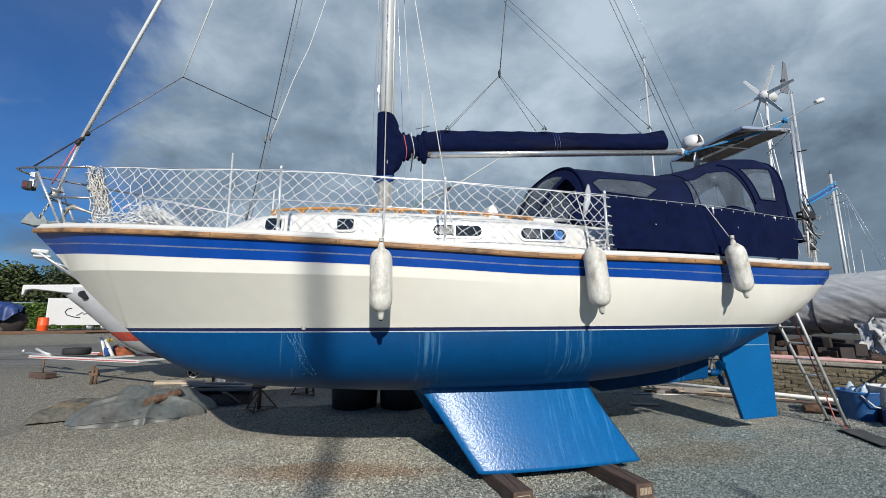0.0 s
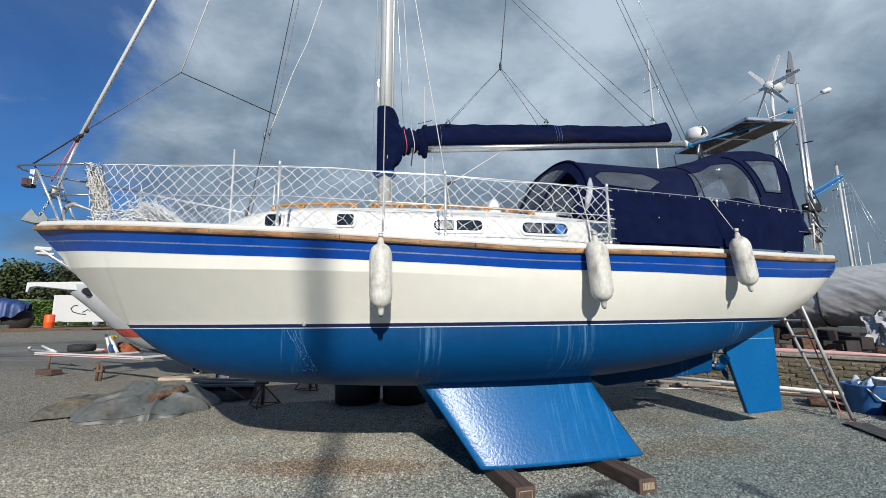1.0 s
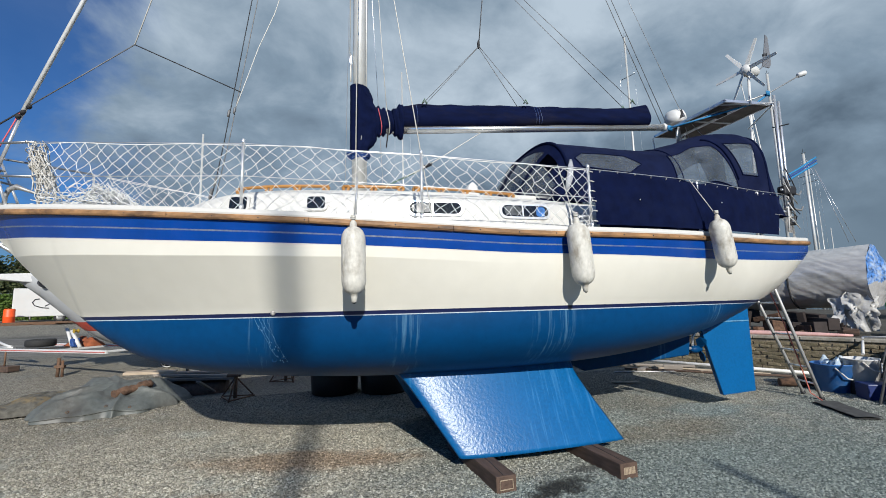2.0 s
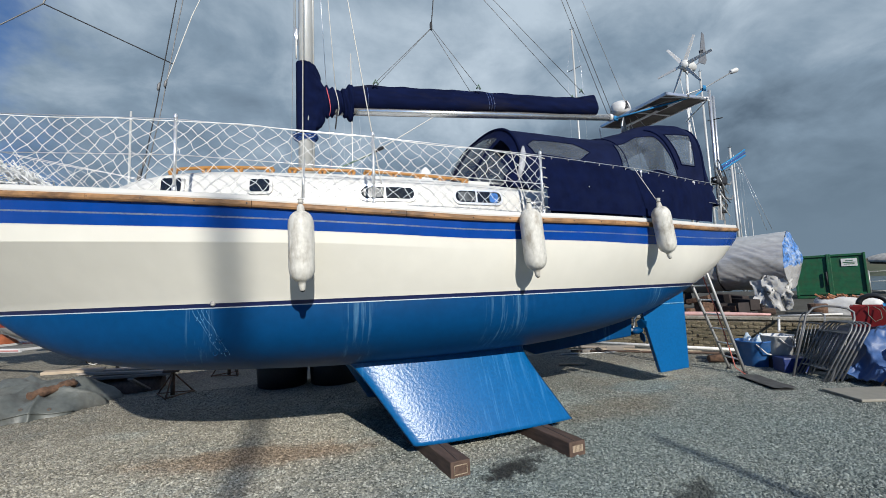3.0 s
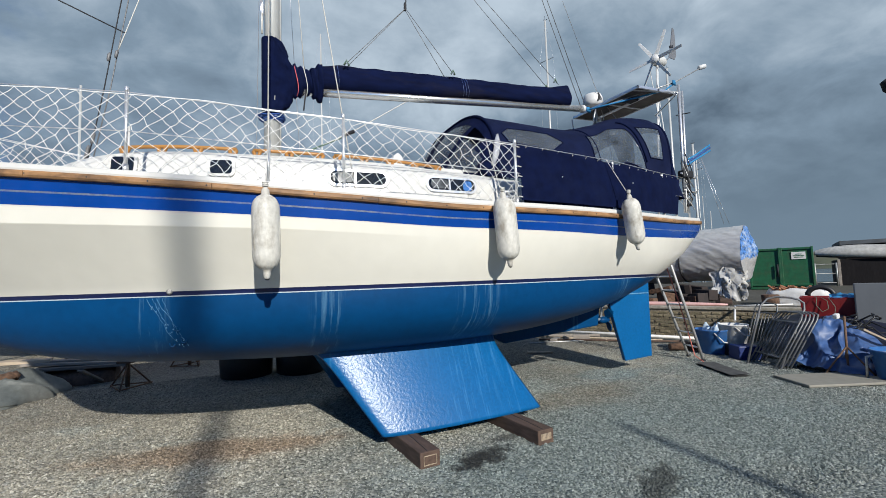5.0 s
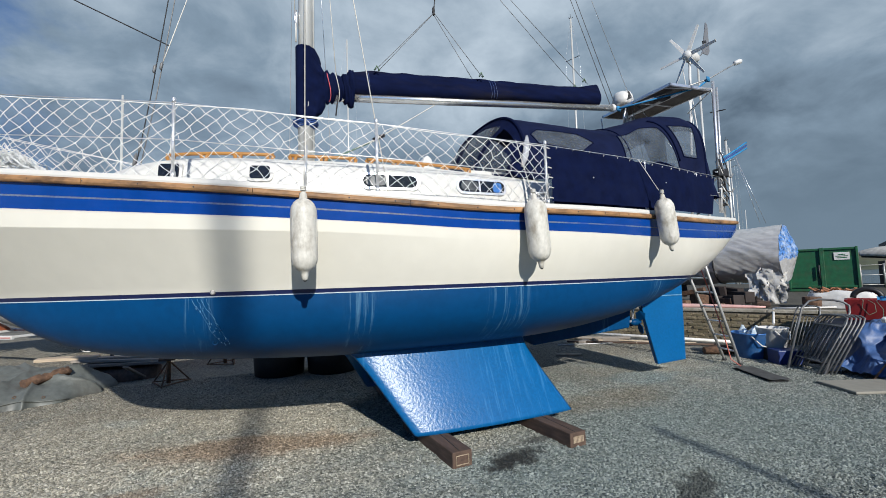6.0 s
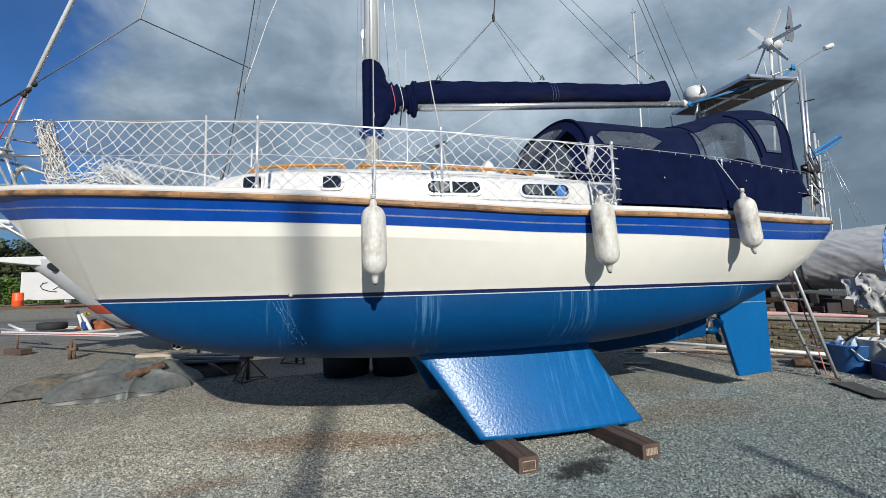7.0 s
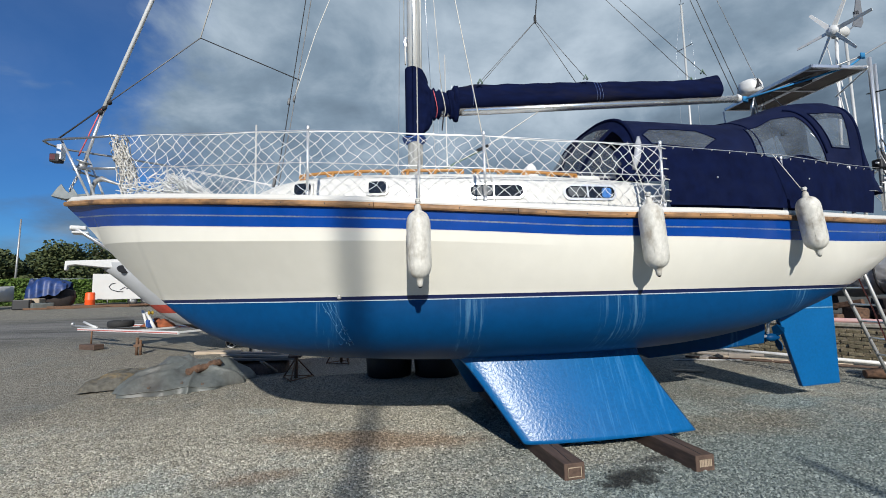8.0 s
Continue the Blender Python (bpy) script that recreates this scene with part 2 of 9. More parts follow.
M_WHITEPAINT = mat("white_paint", (0.58, 0.58, 0.567), 0.45, spread=0.05, stain=(0.5, 0.48, 0.42), stain_scale=3, stain_amount=0.4)


# ---- building helpers ----
def mesh_of(bm, name, material=None, smooth=False):
    me = bpy.data.meshes.new(name)
    bm.to_mesh(me)
    bm.free()
    for m in (material if isinstance(material, (list, tuple)) else [material] if material else []):
        me.materials.append(m)
    if smooth:
        for p in me.polygons:
            p.use_smooth = True
    return me


def part(name, bm, material, parent, label="", smooth=False):
    ob = new(name, mesh_of(bm, name, material, smooth))
    if parent is not None:
        ob.parent = parent
    if label:
        tagged(ob, label)
    return ob


def thing(name, label, category, at=(0, 0, 0), rz=0, group="", kind=""):
    ob = new(name)
    ob.empty_display_size = 0.1
    ob.matrix_world = pose(*at, 0, 0, rz)
    return tagged(ob, label, category, group, kind)


def whole(name, bm, material, label, category, smooth=False, kind="", group="", m=None):
    ob = new(name, mesh_of(bm, name, material, smooth))
    if m is not None:
        ob.matrix_world = m
    return tagged(ob, label, category, group, kind)


def box(bm, x0, x1, y0, y1, z0, z1, bevel=0.0, m=None, mi=0):
    r = bmesh.ops.create_cube(bm, size=1.0)
    vs = r["verts"]
    for v in vs:
        v.co = Vector((x0 + (v.co.x + 0.5) * (x1 - x0), y0 + (v.co.y + 0.5) * (y1 - y0), z0 + (v.co.z + 0.5) * (z1 - z0)))
    fs = list({f for v in vs for f in v.link_faces})
    for f in fs:
        f.material_index = mi
    if bevel:
        es = list({e for v in vs for e in v.link_edges})
        r2 = bmesh.ops.bevel(bm, geom=es, offset=bevel, segments=2, affect="EDGES", profile=0.5)
        vs = list({v for f in r2["faces"] for v in f.verts} | {v for v in vs if v.is_valid})
        for f in r2["faces"]:
            f.material_index = mi
    if m is not None:
        for v in vs:
            v.co = m @ v.co
    return bm


def tube(bm, pts, r, seg=8, caps=True, mi=0, closed=False):
    """A round bar along points; r is one radius or one for each point."""
    pts = [Vector(p) for p in pts]
    rs = r if isinstance(r, (list, tuple)) else [r] * len(pts)
    rings, up = [], None
    n = len(pts)
    for i, p in enumerate(pts):
        a = pts[(i - 1) % n] if (i or closed) else pts[0]
        b = pts[(i + 1) % n] if (i < n - 1 or closed) else pts[-1]
        d = (b - a).normalized()
        if up is None:
            up = d.orthogonal().normalized()
        else:
            up = (up - d * up.dot(d))
            up = up.normalized() if up.length > 1e-6 else d.orthogonal().normalized()
        side = d.cross(up)
        rings.append([bm.verts.new(p + rs[i] * (math.cos(2 * math.pi * k / seg) * up + math.sin(2 * math.pi * k / seg) * side)) for k in range(seg)])
    pairs = list(zip(rings, rings[1:])) + ([(rings[-1], rings[0])] if closed else [])
    for a, b in pairs:
        for k in range(seg):
            f = bm.faces.new((a[k], a[(k + 1) % seg], b[(k + 1) % seg], b[k]))
            f.material_index, f.smooth = mi, True
    if caps and not closed:
        bm.faces.new(list(reversed(rings[0]))).material_index = mi
        bm.faces.new(rings[-1]).material_index = mi
    return bm


def lathe(bm, prof, seg=16, m=None, mi=0):
    """A turned form about z from (radius, height) pairs."""
    rings = []
    for r, z in prof:
        rings.append([bm.verts.new(Vector((max(r, 1e-4) * math.cos(2 * math.pi * k / seg), max(r, 1e-4) * math.sin(2 * math.pi * k / seg), z))) for k in range(seg)])
    for a, b in zip(rings, rings[1:]):
        for k in range(seg):
            f = bm.faces.new((a[k], a[(k + 1) % seg], b[(k + 1) % seg], b[k]))
            f.material_index, f.smooth = mi, True
    bm.faces.new(list(reversed(rings[0]))).material_index = mi
    bm.faces.new(rings[-1]).material_index = mi
    if m is not None:
        for ring in rings:
            for v in ring:
                v.co = m @ v.co
    return bm


def prism(bm, outline, axis, a, b, bevel=0.0, mi=0):
    """A flat outline in the plane across axis, drawn out from a to b. Outline points are the other two coordinates in order."""
    def at(p, d):
        return {"x": (d, p[0], p[1]), "y": (p[0], d, p[1]), "z": (p[0], p[1], d)}[axis]
    va = [bm.verts.new(at(p, a)) for p in outline]
    vb = [bm.verts.new(at(p, b)) for p in outline]
    fs = [bm.faces.new(va), bm.faces.new(list(reversed(vb)))]
    n = len(outline)
    for k in range(n):
        fs.append(bm.faces.new((va[k], vb[k], vb[(k + 1) % n], va[(k + 1) % n])))
    for f in fs:
        f.material_index = mi
    bmesh.ops.recalc_face_normals(bm, faces=fs)
    if bevel:
        es = list({e for f in fs for e in f.edges})
        bmesh.ops.bevel(bm, geom=es, offset=bevel, segments=2, affect="EDGES", profile=0.5)
    return bm


def grid_sheet(bm, nu, nv, fn, mi=0, flip=False):
    vs = [[bm.verts.new(fn(i / nu, j / nv)) for j in range(nv + 1)] for i in range(nu + 1)]
    for i in range(nu):
        for j in range(nv):
            q = (vs[i][j], vs[i + 1][j], vs[i + 1][j + 1], vs[i][j + 1])
            f = bm.faces.new(tuple(reversed(q)) if flip else q)
            f.smooth, f.material_index = True, mi
    return vs


def curve_of(table):
    """A smooth curve through a table of (x, value)."""
    xs = [p[0] for p in table]
    ys = [p[1] for p in table]
    n = len(xs)
    d = [(ys[i + 1] - ys[i]) / (xs[i + 1] - xs[i]) for i in range(n - 1)]
    m = [d[0]] + [(d[i - 1] + d[i]) / 2 if d[i - 1] * d[i] > 0 else 0 for i in range(1, n - 1)] + [d[-1]]

    def at(x):
        if x <= xs[0]:
            return ys[0] + m[0] * (x - xs[0])
        if x >= xs[-1]:
            return ys[-1] + m[-1] * (x - xs[-1])
        i = max(k for k in range(n - 1) if xs[k] <= x)
        h = xs[i + 1] - xs[i]
        t = (x - xs[i]) / h
        return ((1 + 2 * t) * (1 - t) ** 2 * ys[i] + t * (1 - t) ** 2 * h * m[i] + t * t * (3 - 2 * t) * ys[i + 1] + t * t * (t - 1) * h * m[i + 1])
    return at


def ease(a, b, x):
    t = min(1, max(0, (x - a) / (b - a)))
    return t * t * (3 - 2 * t)


# ---- the yacht's form ----
YC = 5.3
BOW, STERN, WL = -3.15, 6.86, 1.545
keel_line = curve_of([(-3.15, 2.58), (-2.94, 2.364), (-2.73, 2.11), (-2.18, 1.56), (-1.77, 1.24), (-1.4, 1.06), (-0.83, 0.93), (0, 0.86), (1.2, 0.82), (2.6, 0.84), (3.6, 0.9), (4.4, 1.0), (5.2, 1.18), (5.9, 1.42), (6.4, 1.65), (6.9, 2.02)])
sheer = curve_of([(-3.15, 2.62), (-1.43, 2.45), (-0.11, 2.35), (1.0, 2.285), (2.2, 2.24), (4.17, 2.258), (5.6, 2.292), (6.86, 2.352)])
beam = curve_of([(-3.15, 0.03), (-2.6, 0.44), (-2.0, 0.80), (-1.26, 1.14), (-0.1, 1.50), (1.0, 1.66), (2.2, 1.70), (3.2, 1.66), (4.1, 1.52), (5.2, 1.25), (6.2, 0.92), (6.9, 0.68)])
wl_beam = curve_of([(-2.2, 0.0), (-1.5, 0.48), (-0.8, 0.85), (0, 1.16), (1.0, 1.40), (2.2, 1.49), (3.2, 1.43), (4.2, 1.21), (5.2, 0.84), (6.0, 0.4), (7.0, 0.2)])


def chine_drop(x):
    """How far the chine lies under the sheer."""
    return max(0.285, 0.388 - 0.035 * (x + 2.3))


def half(x, z):
    """The hull's half breadth at a height."""
    zk, zs, b = keel_line(x), sheer(x), beam(x)
    if z <= zk:
        return 0.0
    stern = ease(4.0, 5.6, x)
    knuckle = 1 - ease(0.0, 2.2, x)
    h1 = 0.0
    if stern < 1:
        low = max(zk, WL)
        bw = max(0.0, wl_beam(x)) if zk < WL else 0.0
        if z < WL:
            u = (WL - z) / (WL - zk)
            h1 = bw * max(0, 1 - u ** 3) ** (1 / 1.9)
        else:
            v = (z - low) / max(1e-4, zs - low)
            vk = 1 - chine_drop(x) / max(chine_drop(x) + 0.01, zs - low)
            ga = math.sin(min(1, v) * math.pi / 2) ** 0.9
            # the chine runs out into the stem
            run = 0.90 * (1 - math.exp(-max(0.0, zs - chine_drop(x) - zk) / 0.24))
            gb = v / max(0.02, vk) * run if v < vk else run + (1 - run) * (v - vk) / (1 - vk)
            gb = min(1, gb)
            h1 = bw + (b - bw) * (ga * (1 - knuckle) + gb * knuckle)
    u = (zs - z) / (zs - zk)
    h2 = b * max(0, 1 - max(0, u) ** 2.9) ** (1 / 2.2)
    return h1 * (1 - stern) + h2 * stern


def side(x, z, off=0.0):
    """A point on the near side of the hull, off metres outside."""
    return Vector((x, YC - half(x, z) - off, z))


# depth of the blue band under the sheer
band_depth = curve_of([(-3.15, 0.245), (-1.5, 0.238), (-0.3, 0.218), (0.6, 0.204), (2.0, 0.202), (3.2, 0.216), (4.2, 0.240), (6.9, 0.258)])


def build_hull(parent):
    xs = [BOW + 0.004 + (i / 50) ** 1.15 * 1.3 for i in range(50)]
    xs += list(np.linspace(BOW + 1.3, 5.6, 76)) + list(np.linspace(5.75, STERN, 14))
    under = [1 - (1 - k / 14) ** 1.0 for k in range(15)]

    def rows(x):
        zk, zs = keel_line(x), sheer(x)
        zs0 = zs
        low = min(zk, WL - 0.02)
        zz = [low + (WL - 0.02 - low) * (math.sin(k / 14 * math.pi / 2) if k else 0) for k in range(15)]
        zz += [WL - 0.012, WL + 0.022]
        deep = band_depth(x)
        top, pin = zs0 - deep, zs0 - 0.545 * deep
        kn = zs0 - chine_drop(x)
        zz += [WL + 0.022 + (kn - 0.003 - WL - 0.022) * k / 8 for k in range(1, 9)] + [kn + 0.003, (kn + top) / 2, top, top + 0.012]
        zz += [pin - 0.0065, pin + 0.0065, zs0 - 0.07, zs0 - 0.035, zs0]
        return [min(zs0, max(zk, z)) for z in zz]
    # 0 antifouling, 1 boot line, 2 navy line, 3 cream, 4 blue, 5 pinstripe, 6 white line
    bands = [0] * 14 + [1, 2] + [3] * 11 + [6] + [4, 5, 4, 4, 4]
    for name, sgn in (("hull_port", -1), ("hull_starboard", 1)):
        bm = bmesh.new()
        grid = []
        for x in xs:
            grid.append([bm.verts.new((x, YC + sgn * half(x, z), z)) for z in rows(x)])
        for i in range(len(xs) - 1):
            for k in range(len(bands)):
                q = (grid[i][k], grid[i + 1][k], grid[i + 1][k + 1], grid[i][k + 1])
                f = bm.faces.new(q if sgn < 0 else tuple(reversed(q)))
                f.material_index, f.smooth = bands[k], True
        # the chine forward is a hard edge
        for i in range(len(xs) - 1):
            if xs[i] < 1.6:
                for k in (24, 25):
                    e = bm.edges.get((grid[i][k], grid[i + 1][k]))
                    if e:
                        e.smooth = False
        # transom half
        for k in range(len(bands)):
            a, b = grid[-1][k], grid[-1][k + 1]
            c = bm.verts.new((STERN, YC, a.co.z))
            d = bm.verts.new((STERN, YC, b.co.z))
            f = bm.faces.new((a, c, d, b))
            f.material_index = bands[k]
        bmesh.ops.remove_doubles(bm, verts=bm.verts, dist=0.0008)
        bmesh.ops.dissolve_degenerate(bm, edges=bm.edges, dist=0.0005)
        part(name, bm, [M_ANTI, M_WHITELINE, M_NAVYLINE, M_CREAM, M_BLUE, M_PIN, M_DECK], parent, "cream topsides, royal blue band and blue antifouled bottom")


M_PIN = mat("worn_gold_pinstripe", (0.12, 0.15, 0.22), 0.4, spread=0.3, grain=40, stain=(0.002, 0.05, 0.28), stain_scale=3, stain_amount=0.95)
yacht = thing("sailing_yacht", "cream and blue twin-keel sailing yacht propped ashore on timber blocks", "yacht")
build_hull(yacht)


def keel_mesh(sgn):
    bm = bmesh.new()
    zr, zb = 0.99, 0.14
    def sect(t):
        z = zr + (zb - zr) * t
        x0 = 0.92 + (1.48 - 0.92) * t
        x1 = 2.85 + (3.31 - 2.85) * t
        y = YC + sgn * (0.68 + 0.40 * t)
        return x0 - 0.11 * math.exp(-t * 12), x1 + 0.14 * math.exp(-t * 9), y, z, 0.118 * (1 - 0.25 * t) * (1 + 0.25 * math.exp(-t * 9))
    rings = []
    n = 14
    for t in np.linspace(0, 1, 25):
        x0, x1, y, z, th = sect(t)
        ring = []
        for k in range(2 * n):
            a = math.pi * k / n
            c = (1 - math.cos(a)) / 2
            u = abs(math.sin(a)) ** 0.95
            ring.append(bm.verts.new((x0 + (x1 - x0) * c, y + (1 if k < n else -1) * th * u * (1 - 0.35 * c), z)))
        rings.append(ring)
    for a, b in zip(rings, rings[1:]):
        for k in range(2 * n):
            f = bm.faces.new((a[k], b[k], b[(k + 1) % (2 * n)], a[(k + 1) % (2 * n)]))
            f.smooth = True
    bm.faces.new(rings[-1])
    bm.faces.new(list(reversed(rings[0])))
    bmesh.ops.recalc_face_normals(bm, faces=bm.faces)
    return bm


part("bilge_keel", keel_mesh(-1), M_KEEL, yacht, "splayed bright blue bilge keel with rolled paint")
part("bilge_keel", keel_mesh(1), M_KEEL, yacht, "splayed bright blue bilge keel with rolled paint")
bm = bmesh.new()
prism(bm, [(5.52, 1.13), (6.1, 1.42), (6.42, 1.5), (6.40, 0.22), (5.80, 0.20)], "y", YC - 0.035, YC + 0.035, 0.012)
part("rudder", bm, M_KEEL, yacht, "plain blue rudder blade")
bm = bmesh.new()
prism(bm, [(3.0, 0.95), (4.2, 1.1), (5.29, 1.3), (5.29, 1.03), (5.25, 0.80), (3.55, 0.68)], "y", YC - 0.05, YC + 0.05, 0.02)
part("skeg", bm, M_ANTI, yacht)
# propeller, bracket and shaft ahead of the rudder
bm = bmesh.new()
lathe(bm, [(0.012, -0.12), (0.05, -0.08), (0.055, 0.0), (0.03, 0.08), (0.005, 0.11)], 12, Matrix.Translation((5.43, YC, 0.87)) @ pose(0, 0, 0, 0, 90, 0))
for k in range(3):
    a = 2 * math.pi * k / 3 + 0.5
    m = Matrix.Translation((5.46, YC, 0.87)) @ pose(0, 0, 0, math.degrees(a), 0, 0)
    vs = [bm.verts.new(m @ Vector(p)) for p in ((0, -0.03, 0.04), (0.02, -0.075, 0.12), (0.02, -0.05, 0.185), (-0.02, 0.03, 0.185), (-0.03, 0.07, 0.12), (-0.01, 0.03, 0.04))]
    vb = [bm.verts.new(v.co + Vector((0.012, 0, 0))) for v in vs]
    bm.faces.new(vs)
    bm.faces.new(list(reversed(vb)))
    for i in range(6):
        bm.faces.new((vs[i], vb[i], vb[(i + 1) % 6], vs[(i + 1) % 6]))
part("propeller", bm, M_ANTI, yacht, "blue painted three bladed propeller")
bm = bmesh.new()
tube(bm, [(4.9, YC, 0.93), (5.5, YC, 0.865)], 0.022, 8)
tube(bm, [(5.36, YC, 0.9), (5.38, YC, 1.05), (5.46, YC, 1.13), (5.55, YC, 1.1)], 0.018, 8)
part("shaft_bracket", bm, M_STEEL, yacht)
bm = bmesh.new()
box(bm, 5.83, 6.40, YC - 0.042, YC + 0.042, 1.245, 1.26)
part("rudder_seam", bm, mat("pale_blue_filler", (0.10, 0.23, 0.36), 0.5, spread=0.3, grain=40), yacht)

# toe moulding and teak rubbing strake, each side
HULL_XS = list(np.linspace(BOW + 0.02, STERN - 0.005, 70))


def strip(bm, xs, sgn, prof, mi=0):
    """Sweeps a small profile (outward, up) along the sheer."""
    rings = []
    for x in xs:
        b, z = beam(x), sheer(x)
        d = Vector((0.02, sgn * (beam(x + 0.01) - beam(x - 0.01)), 0)).normalized()
        n = Vector((d.y, -d.x, 0)) * (1 if sgn < 0 else -1)
        rings.append([bm.verts.new(Vector((x, YC + sgn * b, z)) + n * o + Vector((0, 0, h))) for o, h in prof])
    k = len(prof)
    for a, c in zip(rings, rings[1:]):
        for i in range(k):
            f = bm.faces.new((a[i], c[i], c[(i + 1) % k], a[(i + 1) % k]))
            f.material_index = mi
    bm.faces.new(rings[0])
    bm.faces.new(list(reversed(rings[-1])))
    bmesh.ops.recalc_face_normals(bm, faces=bm.faces)
    return bm


for sgn in (-1, 1):
    part("toe_rail", strip(bmesh.new(), HULL_XS, sgn, [(0.006, 0.016), (0.010, 0.03), (0.004, 0.058), (-0.008, 0.066), (-0.07, 0.066), (-0.085, 0.016)]), M_DECK, yacht, "white moulded gunwale")
    cuts = [BOW + 0.02, -2.2, -1.05, 0.1, 1.3, 2.45, 3.6, 4.75, 5.8, STERN - 0.005]
    for a, b in zip(cuts, cuts[1:]):
        part("rubbing_strake", strip(bmesh.new(), list(np.linspace(a + 0.002, b - 0.002, 10)), sgn, [(0.0, -0.037), (0.026, -0.034), (0.034, -0.02), (0.034, 0.0), (0.026, 0.013), (0.0, 0.016)]), M_TEAK, yacht, "worn varnished teak rubbing strake")
for i in range(26):
    x = -2.9 + i * 0.37
    bm = bmesh.new()
    p = Vector((x, YC - beam(x) - 0.034, sheer(x) - 0.01))
    lathe(bm, [(0.007, 0), (0.006, 0.002)], 8, Matrix.Translation(p) @ pose(0, 0, 0, 90, 0, 0))
    part("strake_plug", bm, M_DARK, yacht)

# deck
bm = bmesh.new()
span = STERN - BOW - 0.04


def deck_z(x, v=0.0):
    return sheer(x) + 0.03 + 0.05 * (1 - v * v)


grid_sheet(bm, 50, 10, lambda u, v: Vector((BOW + 0.03 + u * span, YC + (2 * v - 1) * max(0.004, beam(BOW + 0.03 + u * span) - 0.02), deck_z(BOW + 0.03 + u * span, 2 * v - 1))))
part("deck", bm, M_DECK, yacht)

# coachroof
roof_half = curve_of([(-1.45, 0.42), (-0.8, 0.72), (0.2, 0.98), (1.2, 1.13), (2.2, 1.18), (3.1, 1.16)])
roof_top = curve_of([(-1.45, 2.46), (-1.2, 2.57), (-0.95, 2.665), (-0.68, 2.725), (0.5, 2.755), (1.5, 2.745), (2.2, 2.715), (3.1, 2.68)])


def roof_point(x, v):
    """v 0 at the near foot, 0.5 on the centre line, 1 at the far foot."""
    w, zt, zb = roof_half(x), roof_top(x), deck_z(x, 0.8) - 0.02
    s = abs(2 * v - 1)
    sgn = -1 if v < 0.5 else 1
    if s > 0.82:
        t = (1 - s) / 0.18
        return Vector((x, YC + sgn * (w + 0.05 * (1 - t)), zb + (zt - 0.03 - zb) * t))
    t = s / 0.82
    edge = 0.03 * (1 - (1 - t) ** 0.5) if t > 0.9 else 0
    return Vector((x, YC + sgn * w * (t - 0.02 * max(0, t - 0.9) * 10), zt + 0.07 * (1 - t ** 2) - (0.03 * ease(0.9, 1.0, t))))


bm = bmesh.new()
vs = grid_sheet(bm, 50, 44, lambda u, v: roof_point(-1.45 + 4.58 * u, v))
bmesh.ops.recalc_face_normals(bm, faces=bm.faces)
part("coachroof", bm, M_DECK, yacht, "white moulded coachroof")


def rounded(w, h, r, n=6):
    pts = []
    for cx, cz, a0 in ((w / 2 - r, h / 2 - r, 0), (-w / 2 + r, h / 2 - r, 90), (-w / 2 + r, -h / 2 + r, 180), (w / 2 - r, -h / 2 + r, 270)):
        for k in range(n + 1):
            a = radians(a0 + 90 * k / n)
            pts.append((cx + r * math.cos(a), cz + r * math.sin(a)))
    return pts


def port_light(x, w, h, z, r, hatch=False):
    yaw = math.degrees(math.atan2(-(roof_half(x + 0.1) - roof_half(x - 0.1)), 0.2))
    m = Matrix.Translation((x, YC - roof_half(x) - 0.022, z)) @ pose(0, 0, 0, 0, 0, yaw) @ pose(0, 0, 0, -8, 0, 0)
    bm = bmesh.new()
    prism(bm, rounded(w + 0.05, h + 0.045, r + 0.02), "y", -0.012, 0.03)
    bm.transform(m)
    frame_part = part("window_frame", bm, M_DECK if hatch else M_ALU, yacht)
    bm = bmesh.new()
    prism(bm, rounded(w, h, r), "y", -0.016, 0.0)
    bm.transform(m)
    part("window_pane", bm, M_PORT, frame_part, "dark tinted window glass")
    if not hatch:
        bm = bmesh.new()
        prism(bm, rounded(w * 0.36, h * 0.80, r * 0.7), "y", -0.019, -0.0165)
        bm.transform(m @ Matrix.Translation((-w * 0.27, 0, 0)))
        part("sliding_pane", bm, M_SLIDE, frame_part, "pale half of the sliding window")
        bm = bmesh.new()
        box(bm, -w * 0.075, -w * 0.045, -0.024, -0.0155, -h * 0.48, h * 0.48)
        bm.transform(m)
        part("window_divider", bm, M_ALU, frame_part)


M_PORT = mat("tinted_glass", (0.012, 0.014, 0.016), 0.06, spread=0.2, grain=3, coat=0.5)
M_SLIDE = mat("pale_window_pane", (0.10, 0.105, 0.105), 0.12, spread=0.5, grain=9, coat=0.5)
M_PORTBLUE = mat("blue_sticker", (0.04, 0.16, 0.45), 0.4, spread=0.4, grain=30)
port_light(-0.59, 0.17, 0.13, 2.618, 0.025, True)
port_light(0.135, 0.17, 0.12, 2.612, 0.025, True)
port_light(1.28, 0.52, 0.12, 2.556, 0.055)
port_light(2.23, 0.52, 0.12, 2.545, 0.055)
bm = bmesh.new()
prism(bm, rounded(0.10, 0.10, 0.03), "y", -0.003, 0.003)
bm.transform(Matrix.Translation((2.40, YC - roof_half(2.4) - 0.045, 2.540)))
part("window_sticker", bm, M_PORTBLUE, yacht, "blue and white round sticker in the window")

# teak grab rails with looped feet
M_RAIL = mat("varnished_teak", (0.36, 0.17, 0.042), 0.35, spread=0.2, grain=12, stretch=(0.3, 1, 1), stain=(0.3, 0.13, 0.03), stain_scale=4)


